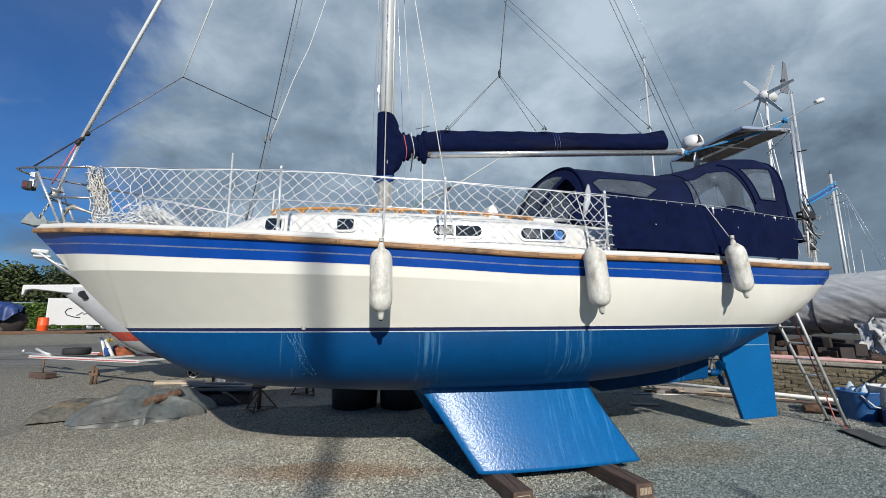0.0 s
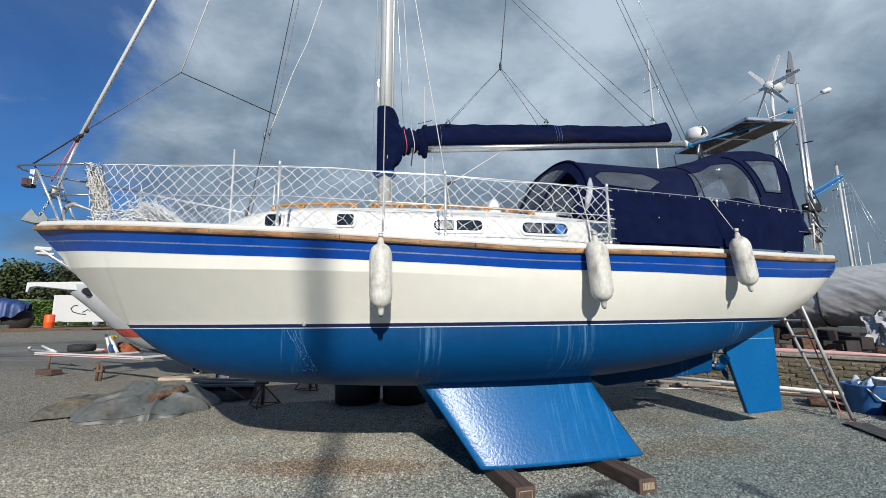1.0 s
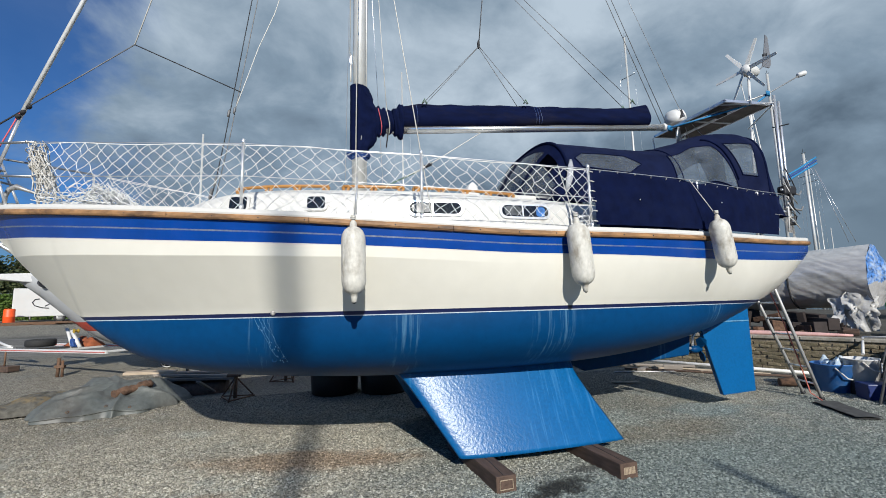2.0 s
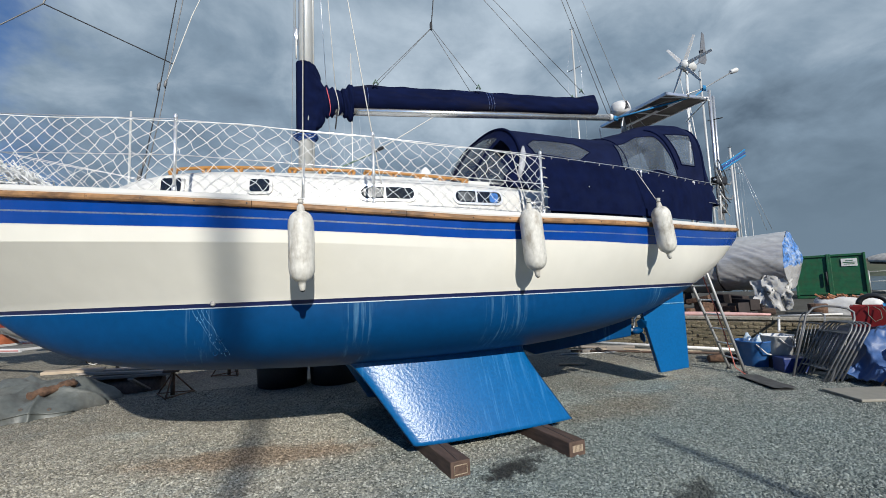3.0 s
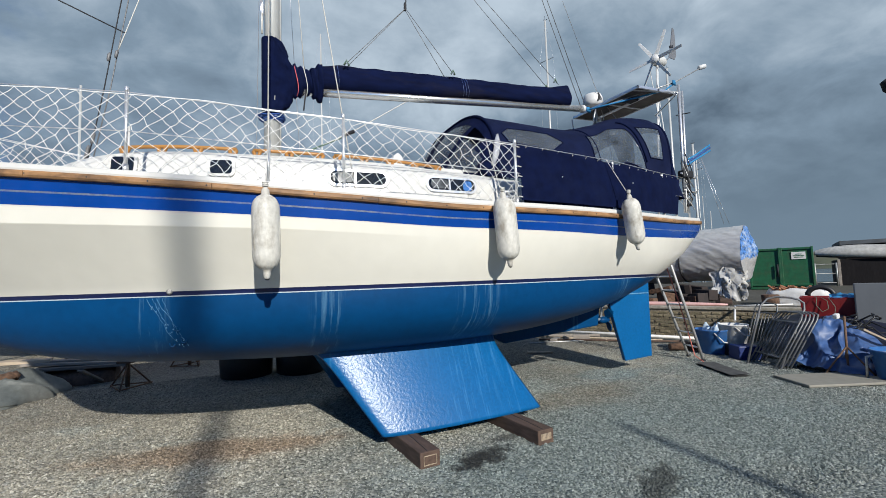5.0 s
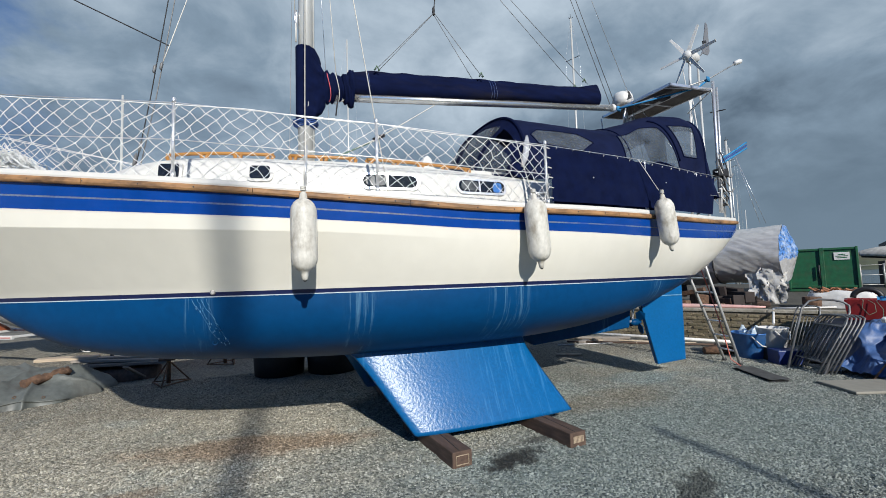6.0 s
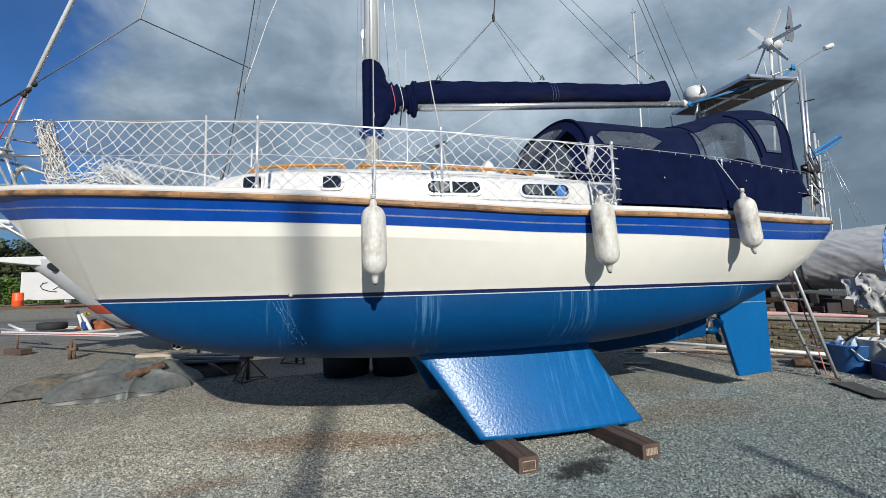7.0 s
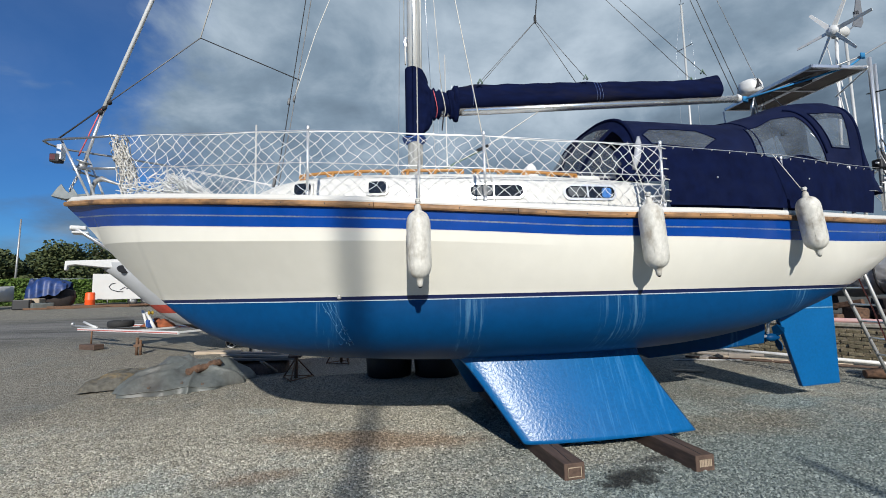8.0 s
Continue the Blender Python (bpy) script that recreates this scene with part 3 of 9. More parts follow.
def grab_rail(x0, x1, sgn):
    n = max(2, round((x1 - x0) / 0.3))
    bm = bmesh.new()
    xs = np.linspace(x0, x1, n + 1)

    def pt(x, h):
        t = 0.80
        return Vector((x, YC + sgn * roof_half(x) * t, roof_top(x) + 0.07 * (1 - t * t) + h))
    tube(bm, [pt(x, 0.055) for x in np.linspace(x0 - 0.03, x1 + 0.03, 3 * n + 2)], 0.017, 8)
    for x in xs:
        tube(bm, [pt(x - 0.03, 0.05), pt(x - 0.015, 0.0), pt(x + 0.015, 0.0), pt(x + 0.03, 0.05)], 0.018, 6)
    part("grab_rail", bm, M_RAIL, yacht, "varnished teak grab rail on the coachroof")


for sgn in (-1, 1):
    grab_rail(-0.62, 0.22, sgn)
    grab_rail(0.42, 0.98, sgn)
    grab_rail(1.14, 2.2, sgn)
# cowl vent, small roof vents
bm = bmesh.new()
prism(bm, [(1.74, 2.77), (2.06, 2.77), (2.05, 2.90), (2.00, 3.05), (1.95, 3.09), (1.90, 3.05), (1.87, 2.97), (1.76, 2.92)], "y", 4.90, 5.06, 0.02)
part("cowl_vent", bm, M_WHITEPAINT, yacht, "white plastic cowl vent")
for x in (1.5, 1.75, 2.0):
    bm = bmesh.new()
    lathe(bm, [(0.05, 0), (0.05, 0.02), (0.04, 0.035), (0.0, 0.04)], 12, Matrix.Translation((x, 4.75, 2.76)))
    part("roof_vent", bm, M_WHITEPAINT, yacht)
bm = bmesh.new()
box(bm, 2.3, 3.0, 4.5, 6.1, 2.70, 2.84, 0.04)
part("companion_hatch", bm, M_DECK, yacht)

# mast, boom and covers
M_MAST = mat("painted_mast", (0.56, 0.56, 0.53), 0.35, metal=0.3, spread=0.05, grain=5, stain=(0.5, 0.48, 0.42), stain_scale=3, stain_amount=0.4)
MAST_X = 0.60
bm = bmesh.new()
tube(bm, [(MAST_X, YC, 2.74), (MAST_X + 0.02, YC, 6.0), (MAST_X + 0.05, YC, 14.2)], 0.085, 20)
tube(bm, [(MAST_X + 0.083, YC - 0.02, 2.9), (MAST_X + 0.103, YC - 0.02, 6.0), (MAST_X + 0.133, YC - 0.02, 14.0)], 0.014, 6)
tube(bm, [(MAST_X + 0.083, YC + 0.02, 2.9), (MAST_X + 0.103, YC + 0.02, 6.0), (MAST_X + 0.133, YC + 0.02, 14.0)], 0.014, 6)
mast = part("mast", bm, M_MAST, yacht, "silver grey aluminium mast")
bm = bmesh.new()
tube(bm, [(MAST_X - 0.02, YC, 2.72), (MAST_X - 0.02, YC, 2.78)], 0.14, 16)
part("mast_step", bm, M_ALU, mast)
bm = bmesh.new()
box(bm, 0.49, 0.52, YC - 0.03, YC + 0.03, 4.64, 4.78, 0.01)
tube(bm, [(0.5, YC - 0.02, 4.80), (0.485, YC - 0.03, 4.7), (0.51, YC - 0.03, 4.58)], 0.012, 6)
part("mast_fitting", bm, M_STEEL, mast)
for z, w in ((8.3, 1.0),):
    for sgn in (-1, 1):
        bm = bmesh.new()
        tube(bm, [(MAST_X + 0.03, YC, z), (MAST_X + 0.1, YC + sgn * w, z + 0.05)], [0.03, 0.018], 8)
        part("spreader", bm, M_ALU, mast)


def boom_z(x):
    return 3.80 + (x - 0.7) * (4.225 - 3.80) / (5.25 - 0.7)


M_BOOM = mat("bright_aluminium", (0.80, 0.80, 0.78), 0.25, metal=0.85, spread=0.05, grain=4)
bm = bmesh.new()
tube(bm, [(0.7, YC, boom_z(0.7)), (5.20, YC, boom_z(5.2))], 0.050, 16)
boom = part("boom", bm, M_BOOM, yacht, "bright aluminium boom")
bm = bmesh.new()
lathe(bm, [(0.058, -0.01), (0.062, 0.03), (0.05, 0.06), (0.02, 0.07)], 12, Matrix.Translation((5.2, YC, boom_z(5.2))) @ pose(0, 0, 0, 0, 85, 0))
part("boom_end", bm, M_WHITEPAINT, boom)
rng = random.Random(4)
bm = bmesh.new()
tail = curve_of([(1.12, 0.13), (1.4, 0.15), (2.5, 0.145), (3.8, 0.125), (4.6, 0.135), (4.92, 0.16)])


def cover_point(u, v):
    x = 1.10 + u * 3.82
    a = 2 * math.pi * v
    h = tail(x)
    zc = boom_z(x) + h + 0.02
    sag = 0.010 * math.sin(2.1 * x + 0.6) + 0.003 * math.sin(17 * x + 2)
    r = 1 + 0.05 * noise.noise(Vector((x * 3, math.cos(a) * 1.4, math.sin(a) * 1.4)))
    r += 0.05 * noise.noise(Vector((x * 0.9, math.cos(a), math.sin(a) * 3 + 2)))
    r += 0.09 * noise.noise(Vector((x * 2 + math.sin(a) * 2.5, x * 7, 4))) * (0.4 + 0.6 * abs(math.cos(a)))
    wy = 0.030 + 0.095 * ((1 - math.sin(a)) / 2) ** 0.6
    return Vector((x, YC + wy * math.cos(a) * r, zc + (h + 0.035) * math.sin(a) * r * (1 if math.sin(a) > 0 else 0.8) + (sag if math.sin(a) > 0 else 0.4 * sag)))


vs = grid_sheet(bm, 90, 24, cover_point)
bm.faces.new([vs[0][k] for k in reversed(range(24))])
bmesh.ops.remove_doubles(bm, verts=bm.verts, dist=0.0005)
bmesh.ops.recalc_face_normals(bm, faces=bm.faces)
bm.faces.new([bm.verts.new(cover_point(1.0, k / 24)) for k in range(24)])
sail_cover = part("sail_cover", bm, M_COVER, yacht, "navy canvas sail cover laced along the boom")
for x in (1.34, 3.02, 3.06, 3.10):
    bm = bmesh.new()
    u = (x - 1.10) / 3.82
    tube(bm, [cover_point(u, v) + Vector((0.02 * (v - 0.5), -0.003, 0)) for v in np.linspace(0.32, 0.66, 14)], 0.0022, 4)
    part("cover_seam", bm, M_PIN, sail_cover)
# the part round the mast, and the gathered neck
bm = bmesh.new()
throat = curve_of([(3.44, 0.105), (3.56, 0.135), (3.72, 0.23), (3.86, 0.31), (3.98, 0.30), (4.12, 0.215), (4.26, 0.145), (4.36, 0.112)])


def sleeve(u, v):
    z = 3.44 + u * 0.92
    a = 2 * math.pi * v
    c, s = math.cos(a), math.sin(a)
    fwd, aft = 0.105, throat(z)
    wrinkle = 0.014 * math.sin(30 * z + 6 * c + 3 * s) * max(0, c) + 0.03 * noise.noise(Vector((5 * c, 4 * s, 6 * z))) + 0.022 * (0.4 - abs(noise.noise(Vector((3 * c + 5 * z, 3 * s, 9 * z)))))
    x = MAST_X + (aft + wrinkle) * c if c > 0 else MAST_X + fwd * c
    return Vector((x, YC + 0.105 * (abs(s) ** 0.8) * (1 if s > 0 else -1) * (1 - 0.35 * max(0, c)) + (wrinkle if c > 0.1 else 0), z + (0.012 * math.sin(3 * a) + 0.010 * math.sin(11 * a)) * (1 - u)))


vs = grid_sheet(bm, 60, 48, sleeve)
bmesh.ops.remove_doubles(bm, verts=bm.verts, dist=0.0005)
part("mast_cover", bm, M_CANVAS, sail_cover, "wrinkled navy canvas collar round the mast")
bm = bmesh.new()


def neck(u, v):
    x = 0.80 + 0.36 * u
    a = 2 * math.pi * v
    c, s = math.cos(a), math.sin(a)
    pinch = 0.175 + 0.025 * math.cos(2 * math.pi * (u - 0.5) * 1.2) * -1 + 0.04 * ease(0.7, 1.0, u)
    wr = 0.016 * math.sin(34 * u + 4 * s) + 0.03 * noise.noise(Vector((9 * u, 2 * c, 2 * s)))
    return Vector((x, YC + (0.10 + wr) * c, boom_z(x) + 0.11 + (pinch + wr) * s))


vs = grid_sheet(bm, 30, 24, neck)
bmesh.ops.remove_doubles(bm, verts=bm.verts, dist=0.0005)
part("cover_neck", bm, M_CANVAS, sail_cover)
M_ROPE = mat("white_rope", (0.56, 0.545, 0.50), 0.9, spread=0.15, grain=60)
M_ROPEBLACK = mat("black_rope", (0.02, 0.02, 0.022), 0.8, spread=0.3, grain=60)
M_ROPERED = mat("red_rope", (0.55, 0.10, 0.12), 0.8, spread=0.2, grain=60)
M_ROPEBLUE = mat("blue_rope", (0.015, 0.17, 0.36), 0.8, spread=0.3, grain=60)
M_COLLAR = mat("dark_blue_rope", (0.015, 0.06, 0.22), 0.8, spread=0.4, grain=60)
M_ROPEGREEN = mat("green_flecked_rope", (0.10, 0.16, 0.12), 0.8, spread=0.4, grain=80)
for x, mt in ((0.86, M_ROPERED), (0.96, M_ROPE)):
    bm = bmesh.new()
    tube(bm, [Vector((x + 0.02 * math.sin(2 * a), YC + 0.125 * math.cos(a), boom_z(x) + 0.11 + 0.185 * math.sin(a))) for a in np.linspace(0, 2 * math.pi, 22)[:-1]], 0.005, 6, closed=True)
    part("cover_lashing", bm, mt, sail_cover)
bm = bmesh.new()
for k in range(5):
    tube(bm, [Vector((MAST_X + (0.10 + 0.01 * k) * math.cos(a), YC + (0.10 + 0.008 * k) * math.sin(a), 3.41 + 0.014 * k + 0.012 * math.sin(3 * a + k))) for a in np.linspace(0, 2 * math.pi, 18)[:-1]], 0.009, 6, closed=True)
part("collar_lashing", bm, M_COLLAR, sail_cover, "blue rope lashing")
bm = bmesh.new()
tube(bm, [(0.96, YC - 0.12, 3.80), (0.93, YC - 0.12, 3.55)], 0.008, 6)
part("lashing_tail", bm, M_ROPEBLACK, sail_cover)

# running and standing rigging


def wire(name, pts, r, material, sag=0.0, label="", parent=yacht):
    bm = bmesh.new()
    pts = [Vector(p) for p in pts]
    if sag and len(pts) == 2:
        a, b = pts
        pts = [a.lerp(b, t) - Vector((0, 0, sag * 4 * t * (1 - t))) for t in np.linspace(0, 1, 9)]
    tube(bm, pts, r, 6)
    return part(name, bm, material, parent, label)


M_WIRE = mat("dull_wire", (0.16, 0.16, 0.16), 0.6, metal=0.4, spread=0.2, grain=40)
fore_top = Vector((MAST_X - 0.05, YC, 14.0))
wire("furler_foil", [(-2.86, YC, 3.68), (-2.22, YC, 5.61), fore_top], 0.022, M_WHITEPAINT, label="white forestay furling foil")
wire("forestay", [(-3.02, YC, 3.06), (-2.86, YC, 3.68)], 0.016, M_STEEL)
bm = bmesh.new()
lathe(bm, [(0.02, 0), (0.085, 0.006), (0.085, 0.016), (0.04, 0.024), (0.04, 0.07), (0.07, 0.078), (0.07, 0.088), (0.02, 0.092)], 16, Matrix.Translation((-3.045, YC, 3.005)) @ pose(0, 0, 0, 0, 17, 0))
part("furling_drum", bm, M_GALV, yacht)
for k, (a, b) in enumerate((((-3.06, YC - 0.03, 3.14), (-2.86, YC - 0.02, 3.70)), ((-3.02, YC + 0.03, 3.16), (-2.85, YC + 0.02, 3.71)))):
    wire("furling_line", [a, b], 0.0065, M_ROPERED, label="faded red rope tail")
bm = bmesh.new()
for dx, dz in ((0, 0), (0.035, 0.05), (0.085, 0.115)):
    lathe(bm, [(0.010, -0.03), (0.022, -0.015), (0.022, 0.015), (0.010, 0.03)], 8, Matrix.Translation((-2.872 + dx, YC - 0.025, 3.645 + dz)) @ pose(0, 0, 0, 20 + 200 * dx, 55, 0))
part("halyard_shackle", bm, M_ROPEBLACK, yacht)
wire("pulpit_lashing", [(-3.21, YC - 0.13, 3.285), (-2.86, YC - 0.02, 3.70)], 0.008, M_ROPEBLACK)
NODE = (-1.885, YC, 4.60)
CNODE = (-0.76, YC, 4.15)
wire("spinnaker_halyard", [(-2.80, YC, 3.78), NODE], 0.006, M_WIRE)
wire("spinnaker_halyard", [NODE, (-1.62, YC, 5.72), (0.5, YC, 13.7)], 0.007, M_ROPE)
wire("halyard_strop", [NODE, CNODE], 0.006, M_ROPEBLACK)
wire("inner_stay", [(-1.09, YC, 2.55), (-1.0, YC, 3.04), (-0.92, YC, 3.56), (-0.77, YC, 4.69), (-0.61, YC, 5.89), (0.55, YC, 13.2)], 0.006, M_ROPEBLACK)
wire("inner_stay", [(-1.04, YC - 0.02, 2.55), (-0.87, YC, 3.57), (-0.71, YC, 4.71), (-0.54, YC, 5.90), (0.58, YC, 13.0)], 0.006, M_WIRE)
wire("staysail_halyard", [(-0.84, YC, 3.88), CNODE, (-0.59, YC, 4.74), (-0.42, YC, 5.21), (-0.23, YC, 5.96), (0.55, YC, 8.5)], 0.0055, M_ROPE)
for p, l in (((-0.885, YC - 0.02, 3.87), 0.045), ((-0.825, YC - 0.02, 3.91), 0.04), ((-1.035, YC - 0.03, 2.90), 0.07), ((-1.00, YC, 3.05), 0.06)):
    bm = bmesh.new()
    lathe(bm, [(0.007, -l), (0.014, -l * 0.6), (0.016, l * 0.6), (0.007, l)], 8, Matrix.Translation(p) @ pose(0, 0, 0, 0, 10, 0))
    part("turnbuckle", bm, M_WIRE, yacht)
for sgn in (-1, 1):
    ys = YC + sgn * 1.57
    wire("cap_shroud", [(0.47, ys, 2.35), (0.56, YC + sgn * 1.02, 8.35), (0.62, YC + sgn * 0.1, 14.0)], 0.0055 if sgn < 0 else 0.004, M_ROPE if sgn < 0 else M_STEEL)
    wire("lower_shroud", [(1.15, ys, 2.35), (0.66, YC + sgn * 0.08, 8.1)], 0.0055 if sgn < 0 else 0.004, M_ROPE if sgn < 0 else M_STEEL)
    bm = bmesh.new()
    tube(bm, [(0.472, ys + 0.006 * sgn, 2.36), (0.485, ys - 0.03 * sgn, 2.72)], 0.012, 8)
    part("bottle_screw", bm, M_STEEL, yacht)
wire("main_halyard", [(0.95, YC - 0.05, 4.05), (0.89, YC, 5.10), (0.84, YC, 6.0), (0.72, YC, 13.8)], 0.005, M_ROPE)
wire("mast_line", [(0.50, YC - 0.03, 4.66), (0.50, YC - 0.05, 4.4)], 0.01, M_ROPE)
wire("mast_line", [(0.49, YC, 4.78), (0.56, YC, 13.5)], 0.006, M_ROPE)
JACK = Vector((2.24, YC, 5.145))
JTOP = Vector((2.38, YC, 6.40))
for s in (-0.045, 0.045):
    o = Vector((0, s, 0))
    wire("lazy_jack", [JACK + o * 0.3, Vector((1.40, YC + s * 2.4, 4.17))], 0.0042, M_WIRE)
    wire("lazy_jack", [JACK + o * 0.3, Vector((2.88, YC + s * 2.4, 4.31))], 0.0042, M_WIRE)
    wire("lazy_jack", [JTOP + o * 0.3, JACK + o * 0.3], 0.004, M_WIRE)
    wire("lazy_jack", [JTOP + o, Vector((4.66, YC + s * 2.4, 4.48))], 0.0042, M_WIRE)
    wire("lazy_jack", [JTOP + o, (MAST_X + 0.2, YC + s * 3, 10.0)], 0.004, M_WIRE)
    wire("topping_lift", [(5.22, YC + s, 4.30), (4.20, YC + s, 6.73), (0.75, YC + s, 14.0)], 0.0055, M_WIRE)
    for p in ((1.43, YC + s * 2.4, 4.20), (2.86, YC + s * 2.4, 4.34), (4.60, YC + s * 2.4, 4.52)):
        bm = bmesh.new()
        tube(bm, [(p[0] - 0.03, p[1], p[2] - 0.02), (p[0], p[1], p[2] + 0.04), (p[0] + 0.03, p[1], p[2] - 0.02)], 0.011, 6)
        part("lazy_jack_toggle", bm, M_ROPEGREEN, yacht)
bm = bmesh.new()
lathe(bm, [(0.008, -0.06), (0.02, -0.04), (0.02, 0.03), (0.008, 0.06)], 8, Matrix.Translation(JACK + Vector((0, 0, 0.03))))
part("lazy_jack_block", bm, M_ROPEBLACK, yacht)
wire("backstay", [(0.7, YC, 14.0), (4.54, YC, 6.79), (5.58, YC, 4.49)], 0.005, M_STEEL)
for s in (-1, 1):
    wire("backstay_leg", [(5.58, YC, 4.49), (6.75, YC + 0.62 * s, 2.5)], 0.005, M_STEEL)
bm = bmesh.new()
prism(bm, [(5.54, 4.40), (5.64, 4.44), (5.58, 4.55)], "y", YC - 0.012, YC + 0.012)
part("backstay_plate", bm, M_DARK, yacht)
wire("boom_vang", [(0.72, YC - 0.1, 2.95), (1.45, YC - 0.05, 3.36), (2.22, YC, boom_z(2.2) - 0.05)], 0.006, M_ROPE)
bm = bmesh.new()
tube(bm, [(1.38, YC - 0.05, 3.33), (1.52, YC - 0.05, 3.40)], 0.022, 8)
part("vang_block", bm, M_DARK, yacht)
bm = bmesh.new()
tube(bm, [(0.74, YC - 0.1, 2.90), (0.78, YC - 0.1, 3.02)], 0.03, 8)
part("vang_block", bm, M_DARK, yacht)
wire("vang_fall", [(0.80, YC - 0.1, 3.0), (1.40, YC - 0.05, 3.33)], 0.006, M_ROPEGREEN)
wire("vang_fall", [(0.78, YC - 0.16, 2.97), (1.40, YC - 0.08, 3.31)], 0.006, M_ROPEGREEN)

# stanchions, lifelines and pulpit
STAN = (-0.47, 1.05, 2.73, 4.25, 5.55)


def edge(x, sgn, inn=0.07):
    return Vector((x, YC + sgn * (beam(x) - inn), sheer(x) + 0.06))


for sgn in (-1, 1):
    for x in STAN:
        p = edge(x, sgn)
        bm = bmesh.new()
        short = 0.055 if x > 3 else 0.0
        tube(bm, [p, p + Vector((0, 0, 0.62 - short))], 0.0125, 8)
        lathe(bm, [(0.0125, 0.60), (0.016, 0.61), (0.016, 0.635), (0.006, 0.645)], 8, Matrix.Translation(p - Vector((0, 0, short))))
        post = part("stanchion", bm, M_STEEL, yacht)
        bm = bmesh.new()
        box(bm, -0.05, 0.05, -0.03, 0.03, -0.005, 0.012, 0.004, Matrix.Translation(p))
        tube(bm, [p, p + Vector((0, 0, 0.06))], 0.019, 8)
        part("stanchion_base", bm, M_STEEL, post)


def lifeline(sgn, h):
    pts = [Vector((-2.42, YC + sgn * 0.52, 3.215 if h > 0.5 else 2.88))]
    for x in STAN:
        pts.append(edge(x, sgn) + Vector((0, 0, h)))
    pts.append(Vector((6.35, YC + sgn * 0.86, sheer(6.35) + 0.06 + h)))
    return pts


for sgn in (-1, 1):
    for h in (0.60, 0.31):
        wire("lifeline", lifeline(sgn, h), 0.004, M_STEEL)
    for z, xb, drop in ((3.287, -3.39, 0.072), (2.99, -3.09, 0.11)):
        bm = bmesh.new()
        tube(bm, [(xb, YC, z), (xb + 0.03, YC + sgn * 0.09, z - drop * 0.1), (xb + 0.12, YC + sgn * 0.17, z - drop * 0.25), (-2.85, YC + sgn * 0.33, z - drop * 0.6), (-2.42, YC + sgn * 0.52, z - drop)], 0.0125, 8)
        part("pulpit_rail", bm, M_DARKREFL, yacht)
    for a, b in (((-3.13, YC + sgn * 0.19, 3.265), (-2.85, YC + sgn * 0.15, 2.64)), ((-2.42, YC + sgn * 0.52, 3.215), (-2.36, YC + sgn * 0.5, 2.6)), ((-2.80, YC + sgn * 0.34, 2.92), (-2.72, YC + sgn * 0.3, 2.62))):
        bm = bmesh.new()
        tube(bm, [a, b], 0.0125, 8)
        part("pulpit_leg", bm, M_STEEL, yacht)
# bow lamp under the pulpit, anchor, roller and chain
bm = bmesh.new()
box(bm, -3.33, -3.235, YC - 0.05, YC + 0.04, 3.07, 3.165, 0.012)
lamp = part("bow_lamp", bm, M_DARK, yacht, "small dark navigation lamp under the pulpit")
bm = bmesh.new()
box(bm, -3.272, -3.225, YC - 0.04, YC + 0.04, 3.10, 3.27, 0.006)
part("lamp_bracket", bm, M_STEEL, lamp)
bm = bmesh.new()
box(bm, -3.32, -3.27, YC - 0.056, YC - 0.05, 3.09, 3.15, 0.002)
part("lamp_lens", bm, mat("dull_red_lens", (0.10, 0.03, 0.028), 0.3), lamp)
M_ANCHOR = mat("grey_zinc", (0.20, 0.22, 0.22), 0.6, metal=0.3, spread=0.15, grain=16, stain=(0.2, 0.2, 0.19), stain_scale=7)
bm = bmesh.new()
prism(bm, [(-3.255, 2.685), (-3.20, 2.775), (-3.165, 2.815), (-3.12, 2.745), (-3.06, 2.70), (-2.96, 2.668), (-3.12, 2.655)], "y", YC - 0.10, YC - 0.085, 0.004)
prism(bm, [(-3.255, 2.685), (-3.20, 2.775), (-3.165, 2.815), (-3.12, 2.745), (-3.06, 2.70), (-2.96, 2.668), (-3.12, 2.655)], "y", YC + 0.085, YC + 0.10, 0.004)
prism(bm, [(-3.26, 2.68), (-3.16, 2.71), (-3.02, 2.70), (-3.02, 2.665), (-3.14, 2.65)], "y", YC - 0.086, YC + 0.086, 0.004)
tube(bm, [(-3.12, YC, 2.70), (-2.98, YC, 2.72), (-2.55, YC, 2.70)], 0.018, 8)
part("anchor", bm, M_ANCHOR, yacht, "grey galvanised plough anchor on the bow roller")
bm = bmesh.new()
tube(bm, [(-2.91, YC - 0.03, 2.64), (-2.905, YC - 0.03, 2.80), (-2.87, YC - 0.04, 2.87), (-2.81, YC - 0.04, 2.895), (-2.75, YC - 0.05, 2.87), (-2.65, YC - 0.05, 2.835), (-2.5, YC - 0.06, 2.80)], [0.020, 0.020, 0.024, 0.030, 0.020, 0.014, 0.012], 8)
part("anchor_windlass", bm, M_GALV, yacht, "worn grey metal windlass frame")
bm = bmesh.new()
box(bm, -3.12, -2.8, YC - 0.06, YC + 0.06, 2.63, 2.66, 0.008)
lathe(bm, [(0.03, -0.05), (0.02, 0.0), (0.03, 0.05)], 10, Matrix.Translation((-3.08, YC, 2.68)) @ pose(0, 0, 0, 90, 0, 0))
part("bow_roller", bm, M_GALV, yacht)
